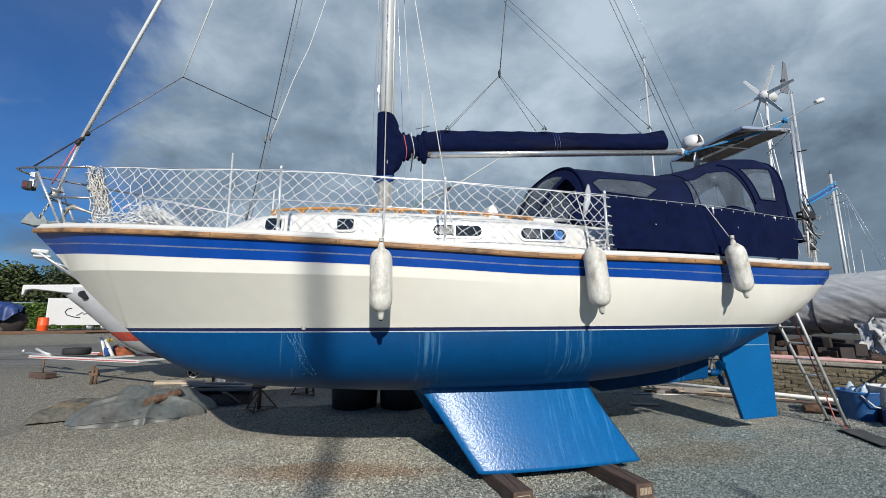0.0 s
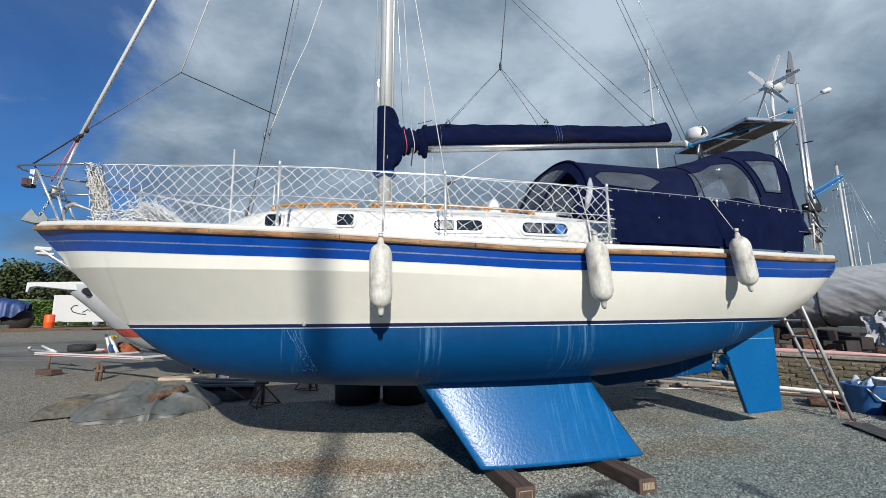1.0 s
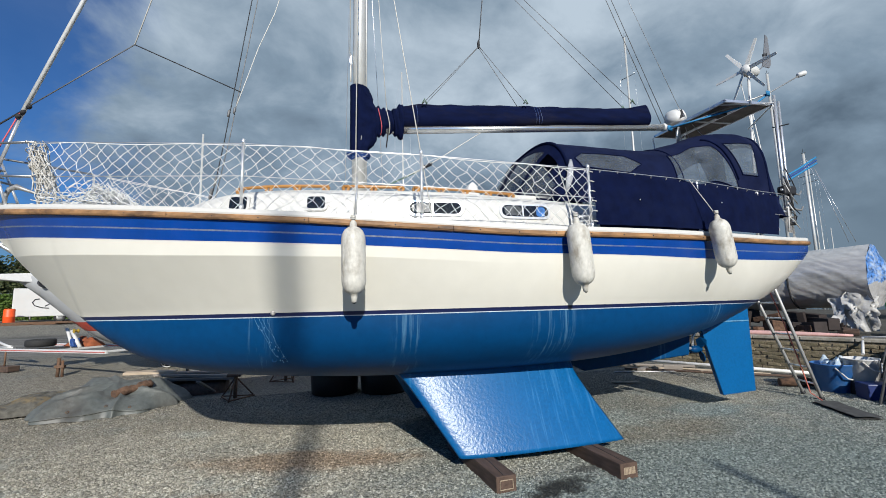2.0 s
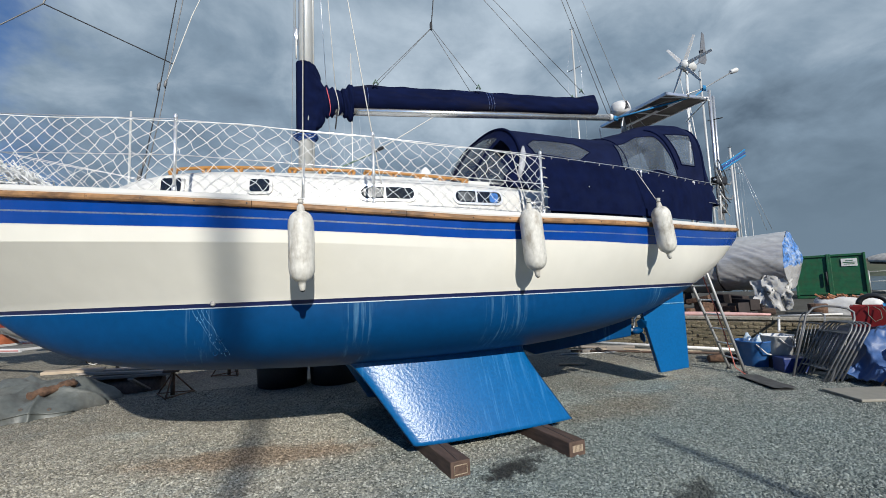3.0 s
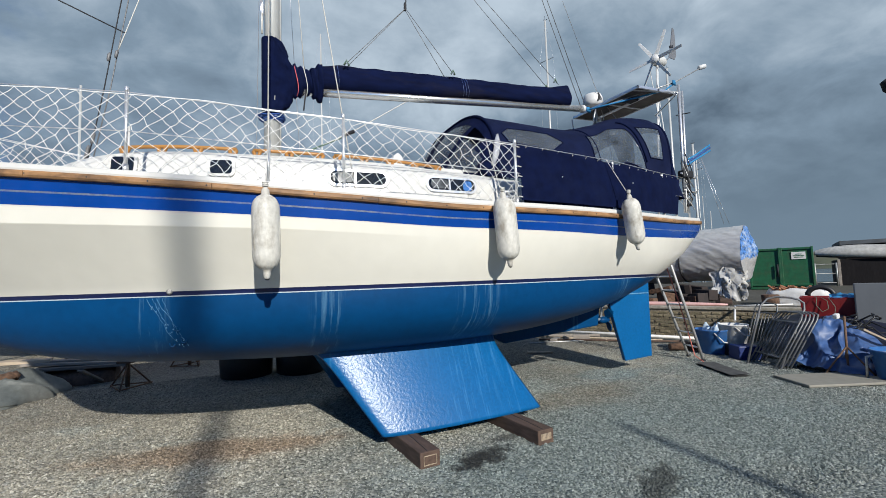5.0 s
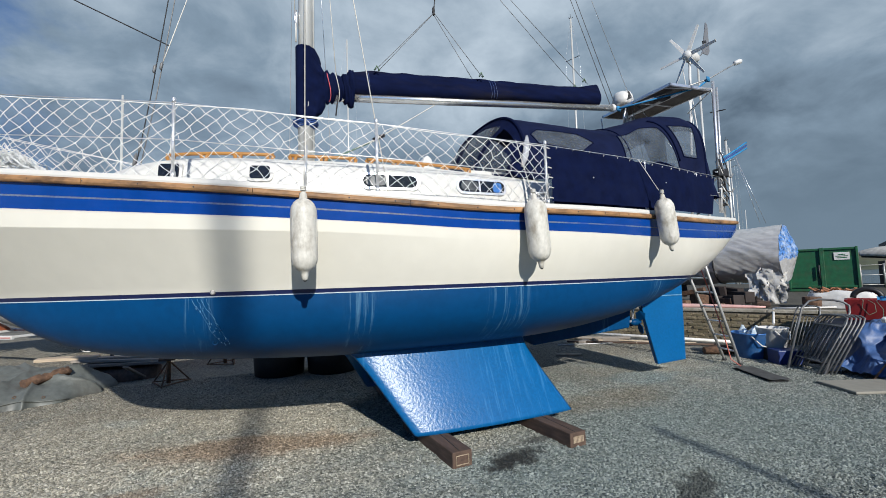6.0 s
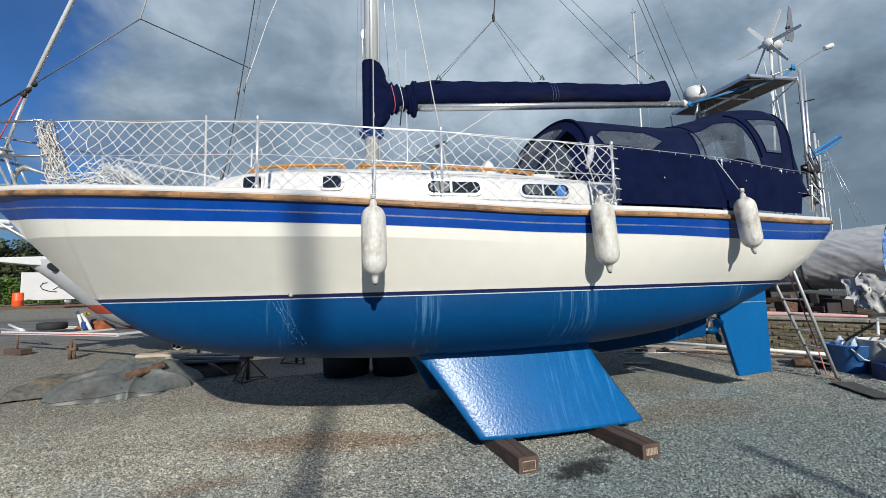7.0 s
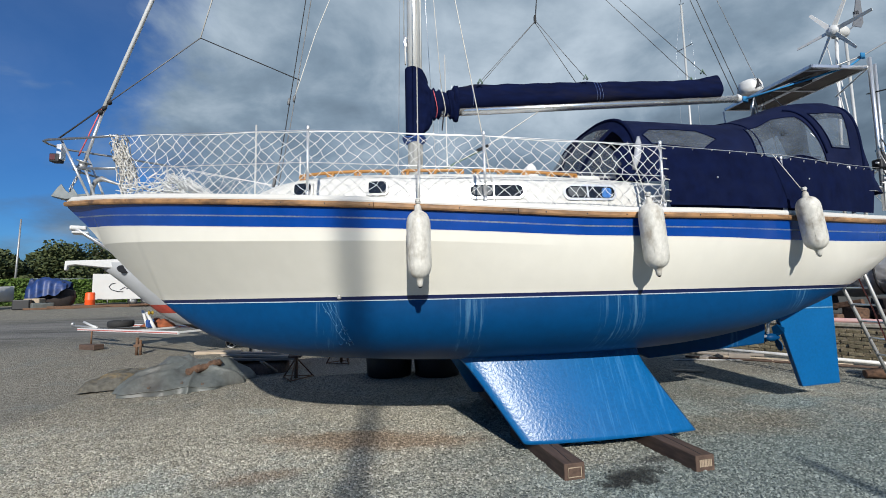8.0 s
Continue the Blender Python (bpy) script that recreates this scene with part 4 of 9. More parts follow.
for k in range(7):
    bm = bmesh.new()
    c = Vector((-3.115 + 0.014 * k, YC - 0.04, 2.77 + 0.032 * k))
    tube(bm, [c + Vector((0.010 * math.cos(a) * (k % 2), 0.010 * math.cos(a) * (1 - k % 2), 0.022 * math.sin(a))) for a in np.linspace(0, 6.28, 9)[:-1]], 0.0055, 5, closed=True)
    part("chain_link", bm, M_GALV, yacht)

# guard netting: diamond mesh from pulpit to cockpit, each side
M_NET = mat("white_netting", (0.71, 0.71, 0.69), 0.8, spread=0.1, grain=50)


M_OLDNET = mat("weathered_netting", (0.50, 0.48, 0.44), 0.85, spread=0.3, grain=25)


def net(sgn, x0, x1, seed):
    rng = random.Random(seed)
    top = curve_of([(p.x, p.z) for p in lifeline(sgn, 0.60)])

    def place(x, v):
        lo = edge(x, sgn, 0.03)
        zt = top(x) - 0.015 * abs(math.sin(3.1 * x + seed))
        yt = YC + sgn * (beam(x) - 0.07) if x > -0.5 else YC + sgn * np.interp(x, [-2.42, -0.47], [0.52, beam(-0.47) - 0.07])
        t = v
        # the lower meshes are drawn together near the bow
        slack = 0.25 * (1 - ease(-2.3, -0.8, x))
        t = v * (1 - slack) + slack * v * v
        bulge = 0.03 * math.sin(v * math.pi)
        return Vector((x, lo.y + (yt - lo.y) * t + sgn * bulge, lo.z - 0.01 + (zt - lo.z + 0.01) * t))
    rows, cell = 10, 0.125
    cols = int((x1 - x0) / cell)
    knots = {}
    for i in range(cols + 1):
        for j in range(rows + 1):
            x = x0 + (i + (0.5 if j % 2 else 0)) * cell
            x += rng.uniform(-0.020, 0.020) + 0.05 * noise.noise(Vector((x * 1.3, j * 0.25, seed)))
            v = min(1, max(0, j / rows + (rng.uniform(-0.012, 0.012) if 0 < j < rows else 0)))
            knots[i, j] = place(min(x1, max(x0, x)), v)
    bm = bmesh.new()
    for i in range(cols + 1):
        for j in range(rows):
            for di in ((0, 1) if j % 2 else (-1, 0)):
                q = knots.get((i + di, j + 1))
                if q is None:
                    continue
                p = knots[i, j]
                mid = (p + q) / 2 + Vector((rng.uniform(-0.007, 0.007), rng.uniform(-0.006, 0.006), rng.uniform(-0.010, 0.003)))
                tube(bm, [p, mid, q], 0.0027, 4, caps=False)
    tube(bm, [place(x, 1) for x in np.linspace(x0, x1, 60)], 0.0042, 5)
    tube(bm, [place(x, 0) for x in np.linspace(x0, x1, 60)], 0.0036, 5)
    part("guard_net", bm, M_NET, yacht, "white diamond mesh netting along the lifelines")


net(-1, -2.30, 2.72, 3)
net(1, -2.30, 2.72, 8)
# the netting's spare end, bunched and tied at the pulpit
for sgn in (-1,):
    rng = random.Random(11 + sgn)
    bm = bmesh.new()
    base = Vector((-2.40, YC + sgn * 0.55, 0))
    for k in range(64):
        z0, z1 = rng.uniform(2.95, 3.24), rng.uniform(2.60, 2.95)
        pts, x, y = [], rng.uniform(-0.065, 0.065), rng.uniform(-0.05, 0.05)
        for i in range(9):
            t = i / 8
            x += rng.uniform(-0.022, 0.022)
            y += rng.uniform(-0.02, 0.02)
            z = z0 + (z1 - z0) * t
            low = ease(3.2, 2.6, z)
            pts.append(base + Vector((max(-0.075, min(0.075, x)) * (1 + 0.25 * low) + 0.14 * low, max(-0.07, min(0.07, y)), z)))
        tube(bm, pts, 0.0046, 4, caps=False)
    for k in range(8):
        z = 2.66 + 0.075 * k
        tube(bm, [base + Vector((0.14 * ease(3.2, 2.6, z) + 0.075 * math.cos(a), 0.06 * math.sin(a), z + 0.015 * math.sin(2 * a + k))) for a in np.linspace(0, 2 * math.pi, 12)[:-1]], 0.005, 4, closed=True)
    part("bunched_net", bm, M_OLDNET, yacht, "white netting bunched and tied to the pulpit")
# white heap of netting and lines on the foredeck
rng = random.Random(21)
bm = bmesh.new()
for k in range(230):
    c = Vector((rng.gauss(-1.83, 0.20), YC + rng.uniform(-0.50, -0.05), 0))
    a, h = rng.uniform(0, 6.28), rng.random() ** 0.7
    pts = []
    for i in range(9):
        a += rng.uniform(-0.7, 0.9)
        c = c + Vector((0.05 * math.cos(a), 0.04 * math.sin(a), 0))
        mound = 0.26 * math.exp(-((c.x + 1.86) / 0.24) ** 2) + 0.05
        pts.append(Vector((c.x, c.y, deck_z(max(-2.6, c.x), 0.5) + 0.008 + mound * h * rng.uniform(0.75, 1.0))))
    tube(bm, pts, 0.0045, 4, caps=False)
part("foredeck_netting", bm, M_NET, yacht, "heap of white netting and lines on the foredeck")

# cockpit tent: spray hood and aft enclosure over hoops
M_VINYL = mat("clear_vinyl", (0.16, 0.19, 0.225), 0.08, spread=0.3, grain=5, alpha=0.40, spec=1.0, coat=0.8, bump=0.05)
M_HOODPANE = mat("milky_vinyl", (0.15, 0.175, 0.21), 0.10, spread=0.3, grain=4, alpha=0.42, spec=1.0, coat=0.8, bump=0.04)
M_HOOD = mat("faded_navy_hood", (0.0042, 0.0078, 0.031), 0.88, spread=0.25, grain=6, stain=(0.010, 0.014, 0.042), stain_scale=2.5, stain_amount=0.6, bump=0.003, spec=0.1)
shoulder = curve_of([(2.72, 3.48), (3.4, 3.50), (4.20, 3.49), (4.56, 3.54), (4.82, 3.66), (5.08, 3.79), (5.40, 3.87), (5.80, 3.89), (6.02, 3.83)])
tent_half = curve_of([(2.72, 1.10), (3.5, 1.12), (4.5, 1.08), (5.2, 0.99), (6.02, 0.90)])


def tent(x, v):
    """v 0 at the near foot, 0.5 on the centre, 1 at the far foot."""
    a = math.pi * v
    c, s = math.cos(a), math.sin(a)
    zb, w = 2.70, tent_half(x)
    sq = ease(4.5, 5.0, x)
    e = 0.72 - 0.26 * sq
    h = (shoulder(x) - zb) / (0.85 + 0.09 * sq)
    z = zb + h * s ** e
    sag = -0.025 * math.sin(math.pi * (x - 2.85) / 1.5) if x < 4.35 else -0.03 * math.sin(math.pi * (x - 4.7) / 1.16) if x > 4.7 else 0
    return Vector((x, YC - w * (abs(c) ** e) * (1 if c > 0 else -1), z + sag * s + 0.008 * noise.noise(Vector((x * 4, v * 9, 1.5)))))


def inside(px, pv, quad, r):
    """Signed depth inside a rounded window drawn in the tent's own (x, v)."""
    d = 9
    n = len(quad)
    for i in range(n):
        (ax, av), (bx, bv) = quad[i], quad[(i + 1) % n]
        ex, ev = bx - ax, (bv - av) * 2.2
        l = math.hypot(ex, ev)
        d = min(d, ((px - ax) * ev - (pv - av) * 2.2 * ex) / l)
    return d


WINDOWS = [[(3.05, 0.107), (3.66, 0.092), (3.87, 0.145), (3.68, 0.20), (3.10, 0.195), (2.98, 0.155)],
           [(4.34, 0.080), (4.75, 0.038), (5.40, 0.012), (5.05, 0.185), (4.78, 0.245), (4.37, 0.225)],
           [(5.50, 0.042), (5.80, 0.042), (5.84, 0.195), (5.27, 0.190)]]
WINDOWS = [list(reversed(w)) for w in WINDOWS]


def tent_shell(bm, x0, x1, nx, nv, keep):
    vs = {}
    for i in range(nx + 1):
        for j in range(nv + 1):
            vs[i, j] = bm.verts.new(tent(x0 + (x1 - x0) * i / nx, j / nv))
    for i in range(nx):
        for j in range(nv):
            cx, cv = x0 + (x1 - x0) * (i + 0.5) / nx, (j + 0.5) / nv
            if keep(cx, cv):
                f = bm.faces.new((vs[i, j], vs[i + 1, j], vs[i + 1, j + 1], vs[i, j + 1]))
                f.smooth = True
    bmesh.ops.delete(bm, geom=[v for v in bm.verts if not v.link_faces], context="VERTS")


def hole(cx, cv):
    cv = cv if cv < 0.5 else 1 - cv
    return max(inside(cx, cv, q, 0.1) for q in WINDOWS)


tent_thing = new("cockpit_tent")
tent_thing.parent = yacht
tagged(tent_thing, "navy canvas spray hood and cockpit tent with clear windows")
bm = bmesh.new()
tent_shell(bm, 2.85, 6.02, 158, 160, lambda cx, cv: hole(cx, cv) < 0.012)
part("tent_canvas", bm, M_HOOD, tent_thing)
for q in WINDOWS:
    for mirror in (False, True):
        bm = bmesh.new()
        xs = [p[0] for p in q]
        vv = [p[1] for p in q]
        cx, cv = sum(xs) / len(xs), sum(vv) / len(vv)
        n = 24
        rim = []
        for i in range(len(q)):
            a, b = q[i], q[(i + 1) % len(q)]
            for t in np.linspace(0, 1, n)[:-1]:
                rim.append((a[0] + (b[0] - a[0]) * t, a[1] + (b[1] - a[1]) * t))
        rings = []
        for s in np.linspace(0.05, 1.0, 22):
            rings.append([bm.verts.new(tent(cx + (p[0] - cx) * s, (cv + (p[1] - cv) * s) if not mirror else 1 - (cv + (p[1] - cv) * s)) + Vector((0, -0.030 if not mirror else 0.030, 0.0)) * abs(noise.noise(Vector((p[0] * 7 * s + 3, p[1] * 34 * s, 3 + 4 * s)))) * min(1, 6 * (1 - s))) for p in rim])
        for a, b in zip(rings, rings[1:]):
            for k in range(len(rim)):
                f = bm.faces.new((a[k], a[(k + 1) % len(rim)], b[(k + 1) % len(rim)], b[k]))
                f.smooth = True
        bm.faces.new(rings[0])
        part("tent_window", bm, M_HOODPANE if q is WINDOWS[0] else M_VINYL, tent_thing, "clear crinkled vinyl window")
        bm = bmesh.new()
        pts = [tent(p[0], p[1] if not mirror else 1 - p[1]) + Vector((0, -0.004 if not mirror else 0.004, 0.002)) for p in rim]
        tube(bm, pts, 0.007, 5, closed=True)
        part("window_binding", bm, M_CANVAS, tent_thing)
# hoop bindings
for x, r in ((2.86, 0.020), (4.44, 0.009), (6.0, 0.018)):
    bm = bmesh.new()
    tube(bm, [tent(x, v) + Vector((0, 0, 0.004)) for v in np.linspace(0.0, 1.0, 40)], r, 6)
    part("tent_hoop", bm, M_CANVAS, tent_thing)
bm = bmesh.new()
tube(bm, [tent(5.14 + (0.19 - v) * 1.65, v) + Vector((0, -0.006, 0.006)) for v in np.linspace(0.03, 0.28, 20)], 0.013, 6)
part("tent_seam", bm, M_CANVAS, tent_thing)


# front windscreen of the hood
def screen(v, t):
    """v across, t 0 at the foot on the coachroof and 1 at the hoop."""
    top = tent(2.86, v)
    s = 2 * v - 1
    w = 1.10
    foot = Vector((2.40 + 0.40 * abs(s) ** 2.2, YC + w * s, roof_top(2.5) + 0.07 * (1 - s * s) + 0.0))
    p = foot.lerp(top, t)
    p.x -= 0.10 * math.sin(math.pi * t)
    return p


bm = bmesh.new()
nv, nt_ = 120, 30


def pane(v, t):
    for a, b in ((0.07, 0.27), (0.30, 0.485), (0.515, 0.70), (0.73, 0.93)):
        if a < v < b and 0.14 < t < 0.86 - 0.22 * (abs(2 * v - 1) > 0.7):
            return True
    return False


vs = {(i, j): bm.verts.new(screen(i / nv, j / nt_)) for i in range(nv + 1) for j in range(nt_ + 1)}
for i in range(nv):
    for j in range(nt_):
        if not pane((i + 0.5) / nv, (j + 0.5) / nt_):
            f = bm.faces.new((vs[i, j], vs[i, j + 1], vs[i + 1, j + 1], vs[i + 1, j]))
            f.smooth = True
bmesh.ops.delete(bm, geom=[v for v in bm.verts if not v.link_faces], context="VERTS")
part("hood_front", bm, M_CANVAS, tent_thing)
for a, b in ((0.07, 0.27), (0.30, 0.485), (0.515, 0.70), (0.73, 0.93)):
    bm = bmesh.new()
    top_t = 0.86 if 0.3 <= a and b <= 0.7 else 0.66
    grid_sheet(bm, 16, 12, lambda u, w: screen(a + (b - a) * u, 0.13 + (top_t + 0.02 - 0.13) * w))
    part("hood_window", bm, M_HOODPANE, tent_thing, "clear vinyl windscreen panel")
# aft wall of the tent
bm = bmesh.new()


def aft(u, t):
    v = u
    top = tent(6.02, v)
    s = 2 * v - 1
    foot = Vector((6.28 - 0.04 * abs(s), YC + 0.92 * s, 2.66))
    return top.lerp(foot, t) + Vector((0.03 * math.sin(math.pi * t), 0, 0))


vs = {(i, j): bm.verts.new(aft(i / 60, j / 30)) for i in range(61) for j in range(31)}
for i in range(60):
    for j in range(30):
        if not (5 <= i < 55 and 3 <= j < 19 and i not in (29, 30)):
            bm.faces.new((vs[i, j], vs[i + 1, j], vs[i + 1, j + 1], vs[i, j + 1])).smooth = True
bmesh.ops.delete(bm, geom=[v for v in bm.verts if not v.link_faces], context="VERTS")
part("tent_back", bm, M_HOOD, tent_thing)
for u0, u1 in ((5 / 60, 29 / 60), (31 / 60, 55 / 60)):
    bm = bmesh.new()
    grid_sheet(bm, 20, 14, lambda u, v: aft(u0 + (u1 - u0) * u, 0.10 + (19 / 30 - 0.10) * v) + Vector((0.01 * noise.noise(Vector((u * 4, v * 5, u0))), 0, 0)))
    part("back_window", bm, M_VINYL, tent_thing, "clear vinyl panel in the tent's aft wall")
# weather cloths laced to the lifeline
for sgn in (-1, 1):
    bm = bmesh.new()

    def cloth(u, v):
        x = 2.76 + u * (3.22 + 0.24 * v)
        lo, hi = edge(x, sgn, 0.035), edge(x, sgn, 0.065)
        z = lo.z + 0.036 + (hi.z + 0.556 - lo.z - 0.012 * abs(math.sin(u * 38)) - 0.02 * math.sin(u * math.pi)) * v
        return Vector((x, lo.y + (hi.y - lo.y) * v + sgn * (0.012 * noise.noise(Vector((x * 2.5, v * 2, sgn))) + 0.012 * math.sin(math.pi * v)), z))
    grid_sheet(bm, 110, 24, cloth, flip=sgn > 0)
    sheet = part("weather_cloth", bm, M_CANVAS, yacht, "navy canvas weather cloth laced to the lifeline")
    for u in np.linspace(0.03, 0.98, 16):
        bm = bmesh.new()
        p = cloth(u, 0.985)
        tube(bm, [p + Vector((-0.006, sgn * 0.004, -0.004)), p + Vector((0, sgn * 0.008, 0.012)), p + Vector((0.008, -sgn * 0.004, 0.018))], 0.0035, 5)
        part("lacing", bm, M_ROPE, sheet)
    for v in np.linspace(0.05, 0.95, 6):
        bm = bmesh.new()
        p = cloth(0.0, v)
        tube(bm, [p + Vector((0.012, sgn * 0.006, 0)), p + Vector((-0.025, sgn * 0.008, 0.006)), p + Vector((-0.035, 0, 0.002))], 0.006, 5)
        part("lacing", bm, M_ROPE, sheet)
    for x, v in ((4.55, 0.62), (4.55, 0.25), (3.3, 0.5)):
        bm = bmesh.new()
        lathe(bm, [(0.010, 0.004), (0.006, 0.009)], 8, Matrix.Translation(cloth((x - 2.76) / 3.22, v)) @ pose(0, 0, 0, 90, 0, 0))
        part("press_stud", bm, M_STEEL, sheet)

# pushpit, gantry poles, solar panel, radome, wind generator
for sgn in (-1, 1):
    bm = bmesh.new()
    z = sheer(6.5) + 0.07
    tube(bm, [(6.2, YC + sgn * 0.90, z + 0.64), (6.4, YC + sgn * 0.84, z + 0.64), (6.78, YC + sgn * 0.45, z + 0.64)], 0.0135, 8)
    tube(bm, [(6.45, YC + sgn * 0.80, z + 0.64), (6.5, YC + sgn * 0.78, z)], 0.0135, 8)
    tube(bm, [(6.2, YC + sgn * 0.89, z + 0.34), (6.4, YC + sgn * 0.83, z + 0.34), (6.78, YC + sgn * 0.45, z + 0.34)], 0.0115, 8)
    part("pushpit", bm, M_STEEL, yacht)
NP = YC - 0.86
bm = bmesh.new()
tube(bm, [(6.30, NP, 2.46), (6.335, NP, 4.43)], 0.024, 10)
part("gantry_pole", bm, M_ALU, yacht, "tall aluminium pole on the stern rail")
bm = bmesh.new()
tube(bm, [(6.40, NP + 0.03, 2.46), (6.453, NP + 0.03, 4.365)], 0.019, 10)
part("gantry_pole", bm, M_ALU, yacht, "tall aluminium pole on the stern rail")
bm = bmesh.new()
tube(bm, [(6.36, NP - 0.14, 3.95), (6.44, NP + 0.14, 4.02)], 0.008, 6)
part("pole_bracket", bm, M_DARK, yacht)
rng = random.Random(12)
for k in range(7):
    z = 2.56 + 0.10 * k
    bm = bmesh.new()
    box(bm, 6.31, 6.38 + rng.uniform(0.02, 0.08), NP - 0.035, NP + 0.035, z, z + rng.uniform(0.02, 0.05), 0.008)
    part("rail_clamp", bm, M_GALV if k % 2 else M_DARK, yacht)
for z in (3.02, 2.80):
    bm = bmesh.new()
    tube(bm, [(6.25, NP - 0.03, z), (6.55, NP - 0.02, z - 0.03), (6.62, NP, z + 0.03)], 0.012, 6)
    part("rail_hook", bm, M_GALV, yacht)
bm = bmesh.new()
tube(bm, [(6.24, NP - 0.05, 2.46), (6.32, NP - 0.03, 2.95)], 0.012, 8)
part("short_strut", bm, M_WHITEPAINT, yacht)
bm = bmesh.new()
tube(bm, [(6.95, YC + 0.1, 2.5), (7.04, YC, 5.30)], 0.022, 10)
tube(bm, [(6.98, YC + 0.1, 5.2), (6.9, YC - 0.2, 3.2)], 0.008, 6)
part("wind_generator_pole", bm, M_WHITEPAINT, yacht, "white pole of the wind generator")
bm = bmesh.new()
tube(bm, [(6.95, YC - 0.25, 2.6), (6.88, YC - 0.10, 4.7)], 0.010, 6)
part("pole_stay", bm, M_WHITEPAINT, yacht)
gen = new("wind_generator")
gen.parent = yacht
tagged(gen, "white six-bladed wind generator with grey tail vane")
GM = Matrix.Translation((7.045, YC, 5.375)) @ pose(0, 0, 0, 0, 0, -82)
bm = bmesh.new()
lathe(bm, [(0.02, -0.13), (0.08, -0.10), (0.10, -0.02), (0.10, 0.10), (0.075, 0.19), (0.035, 0.24)], 16, GM @ pose(0, 0, 0, -90, 0, 0))
part("generator_body", bm, M_WHITEPAINT, gen)
for k in range(6):
    bm = bmesh.new()
    m = GM @ Matrix.Translation((0, -0.10, 0)) @ pose(0, 0, 0, 0, 60 * k + 27, 0)
    a = [bm.verts.new(m @ Vector(p)) for p in ((-0.028, 0.0, 0.06), (0.032, 0.02, 0.06), (0.020, 0.012, 0.49), (-0.016, 0.0, 0.49))]
    b = [bm.verts.new(v.co + (m.to_3x3() @ Vector((0, 0.012, 0)))) for v in a]
    bm.faces.new(a)
    bm.faces.new(list(reversed(b)))
    for i in range(4):
        bm.faces.new((a[i], b[i], b[(i + 1) % 4], a[(i + 1) % 4]))
    part("blade", bm, M_WHITEPAINT, gen)
M_VANE = mat("grey_vane", (0.14, 0.145, 0.155), 0.5, spread=0.1)
bm = bmesh.new()
tube(bm, [GM @ Vector((0, 0.2, 0)), GM @ Vector((0, 0.60, 0.30))], 0.010, 6)
a = [(0.40, 0.16), (0.60, 0.17), (0.66, 0.26), (0.65, 0.76), (0.59, 0.79), (0.51, 0.50)]
vs = [bm.verts.new(GM @ Vector((-0.006, p[0], p[1]))) for p in a]
vb = [bm.verts.new(GM @ Vector((0.006, p[0], p[1]))) for p in a]
bm.faces.new(vs)
bm.faces.new(list(reversed(vb)))
for i in range(6):
    bm.faces.new((vs[i], vb[i], vb[(i + 1) % 6], vs[(i + 1) % 6]))
vane = part("tail_vane", bm, M_VANE, gen, "grey tail vane")
for sx in (-0.009, 0.009):
    bm = bmesh.new()
    for k in range(3):
        box(bm, sx - 0.001, sx + 0.001, 0.46 + 0.04 * k, 0.485 + 0.04 * k, 0.36 + 0.012 * k, 0.41 + 0.012 * k, 0.0, GM)
    part("vane_mark", bm, M_DARK, vane)
# solar panels
M_PANELBACK = mat("panel_underside", (0.115, 0.092, 0.078), 0.6, spread=0.2, grain=4, stain=(0.26, 0.24, 0.2), stain_scale=3)
PM = Matrix.Translation((5.93, 5.14, 4.31)) @ pose(0, 0, 0, 0, -3, 1)
sol = new("solar_panel")
sol.parent = yacht
tagged(sol, "pair of framed solar panels on the stern gantry")
for x0, x1 in ((-0.45, -0.01), (0.01, 0.44)):
    bm = bmesh.new()
    box(bm, x0 + 0.02, x1 - 0.02, -0.64, 0.64, -0.006, 0.004)
    bm.transform(PM)
    part("panel_sheet", bm, M_PANELBACK, sol, "dark underside of the solar sheet")
    bm = bmesh.new()
    for a in ((x0, x0 + 0.03, -0.66, 0.66), (x1 - 0.03, x1, -0.66, 0.66), (x0, x1, -0.66, -0.63), (x0, x1, 0.63, 0.66), (x0, x1, -0.02, 0.01)):
        box(bm, a[0], a[1], a[2], a[3], -0.018, 0.018)
    bm.transform(PM)
    part("panel_frame", bm, M_ALU, sol)
bm = bmesh.new()
box(bm, -0.25, -0.05, -0.35, -0.20, -0.05, -0.01, 0.01)
bm.transform(PM)
part("junction_box", bm, M_DARK, sol)
bm = bmesh.new()
tube(bm, [(5.5, 4.6, 4.28), (6.335, NP, 4.32), (6.9, YC, 4.34)], 0.012, 6)
tube(bm, [(5.5, 5.85, 4.28), (5.6, 5.8, 2.9)], 0.012, 6)
tube(bm, [(5.35, 5.2, 4.05), (5.5, 5.3, 4.28), (5.55, 5.3, 3.95)], 0.012, 6)
tube(bm, [(5.3, 5.0, 4.0), (5.9, 5.6, 4.2)], 0.012, 6)
part("gantry_frame", bm, M_STEEL, yacht)
bm = bmesh.new()
lathe(bm, [(0.10, 0), (0.150, 0.02), (0.162, 0.08), (0.155, 0.15), (0.128, 0.205), (0.075, 0.228), (0.01, 0.233)], 24, Matrix.Translation((5.60, YC + 0.15, 4.36)))
part("radar_dome", bm, M_WHITEPAINT, yacht, "white radar dome")
bm = bmesh.new()
tube(bm, [(5.62, YC + 0.15, 4.02), (5.62, YC + 0.15, 4.39)], 0.03, 8)
part("radar_post", bm, M_STEEL, yacht)
wire("blue_line", [(5.0, 5.0, 4.06), (5.45, 4.75, 4.16), (6.10, 4.50, 4.33), (6.25, NP, 4.445)], 0.013, M_ROPEBLUE, label="blue rope tied along the pole")
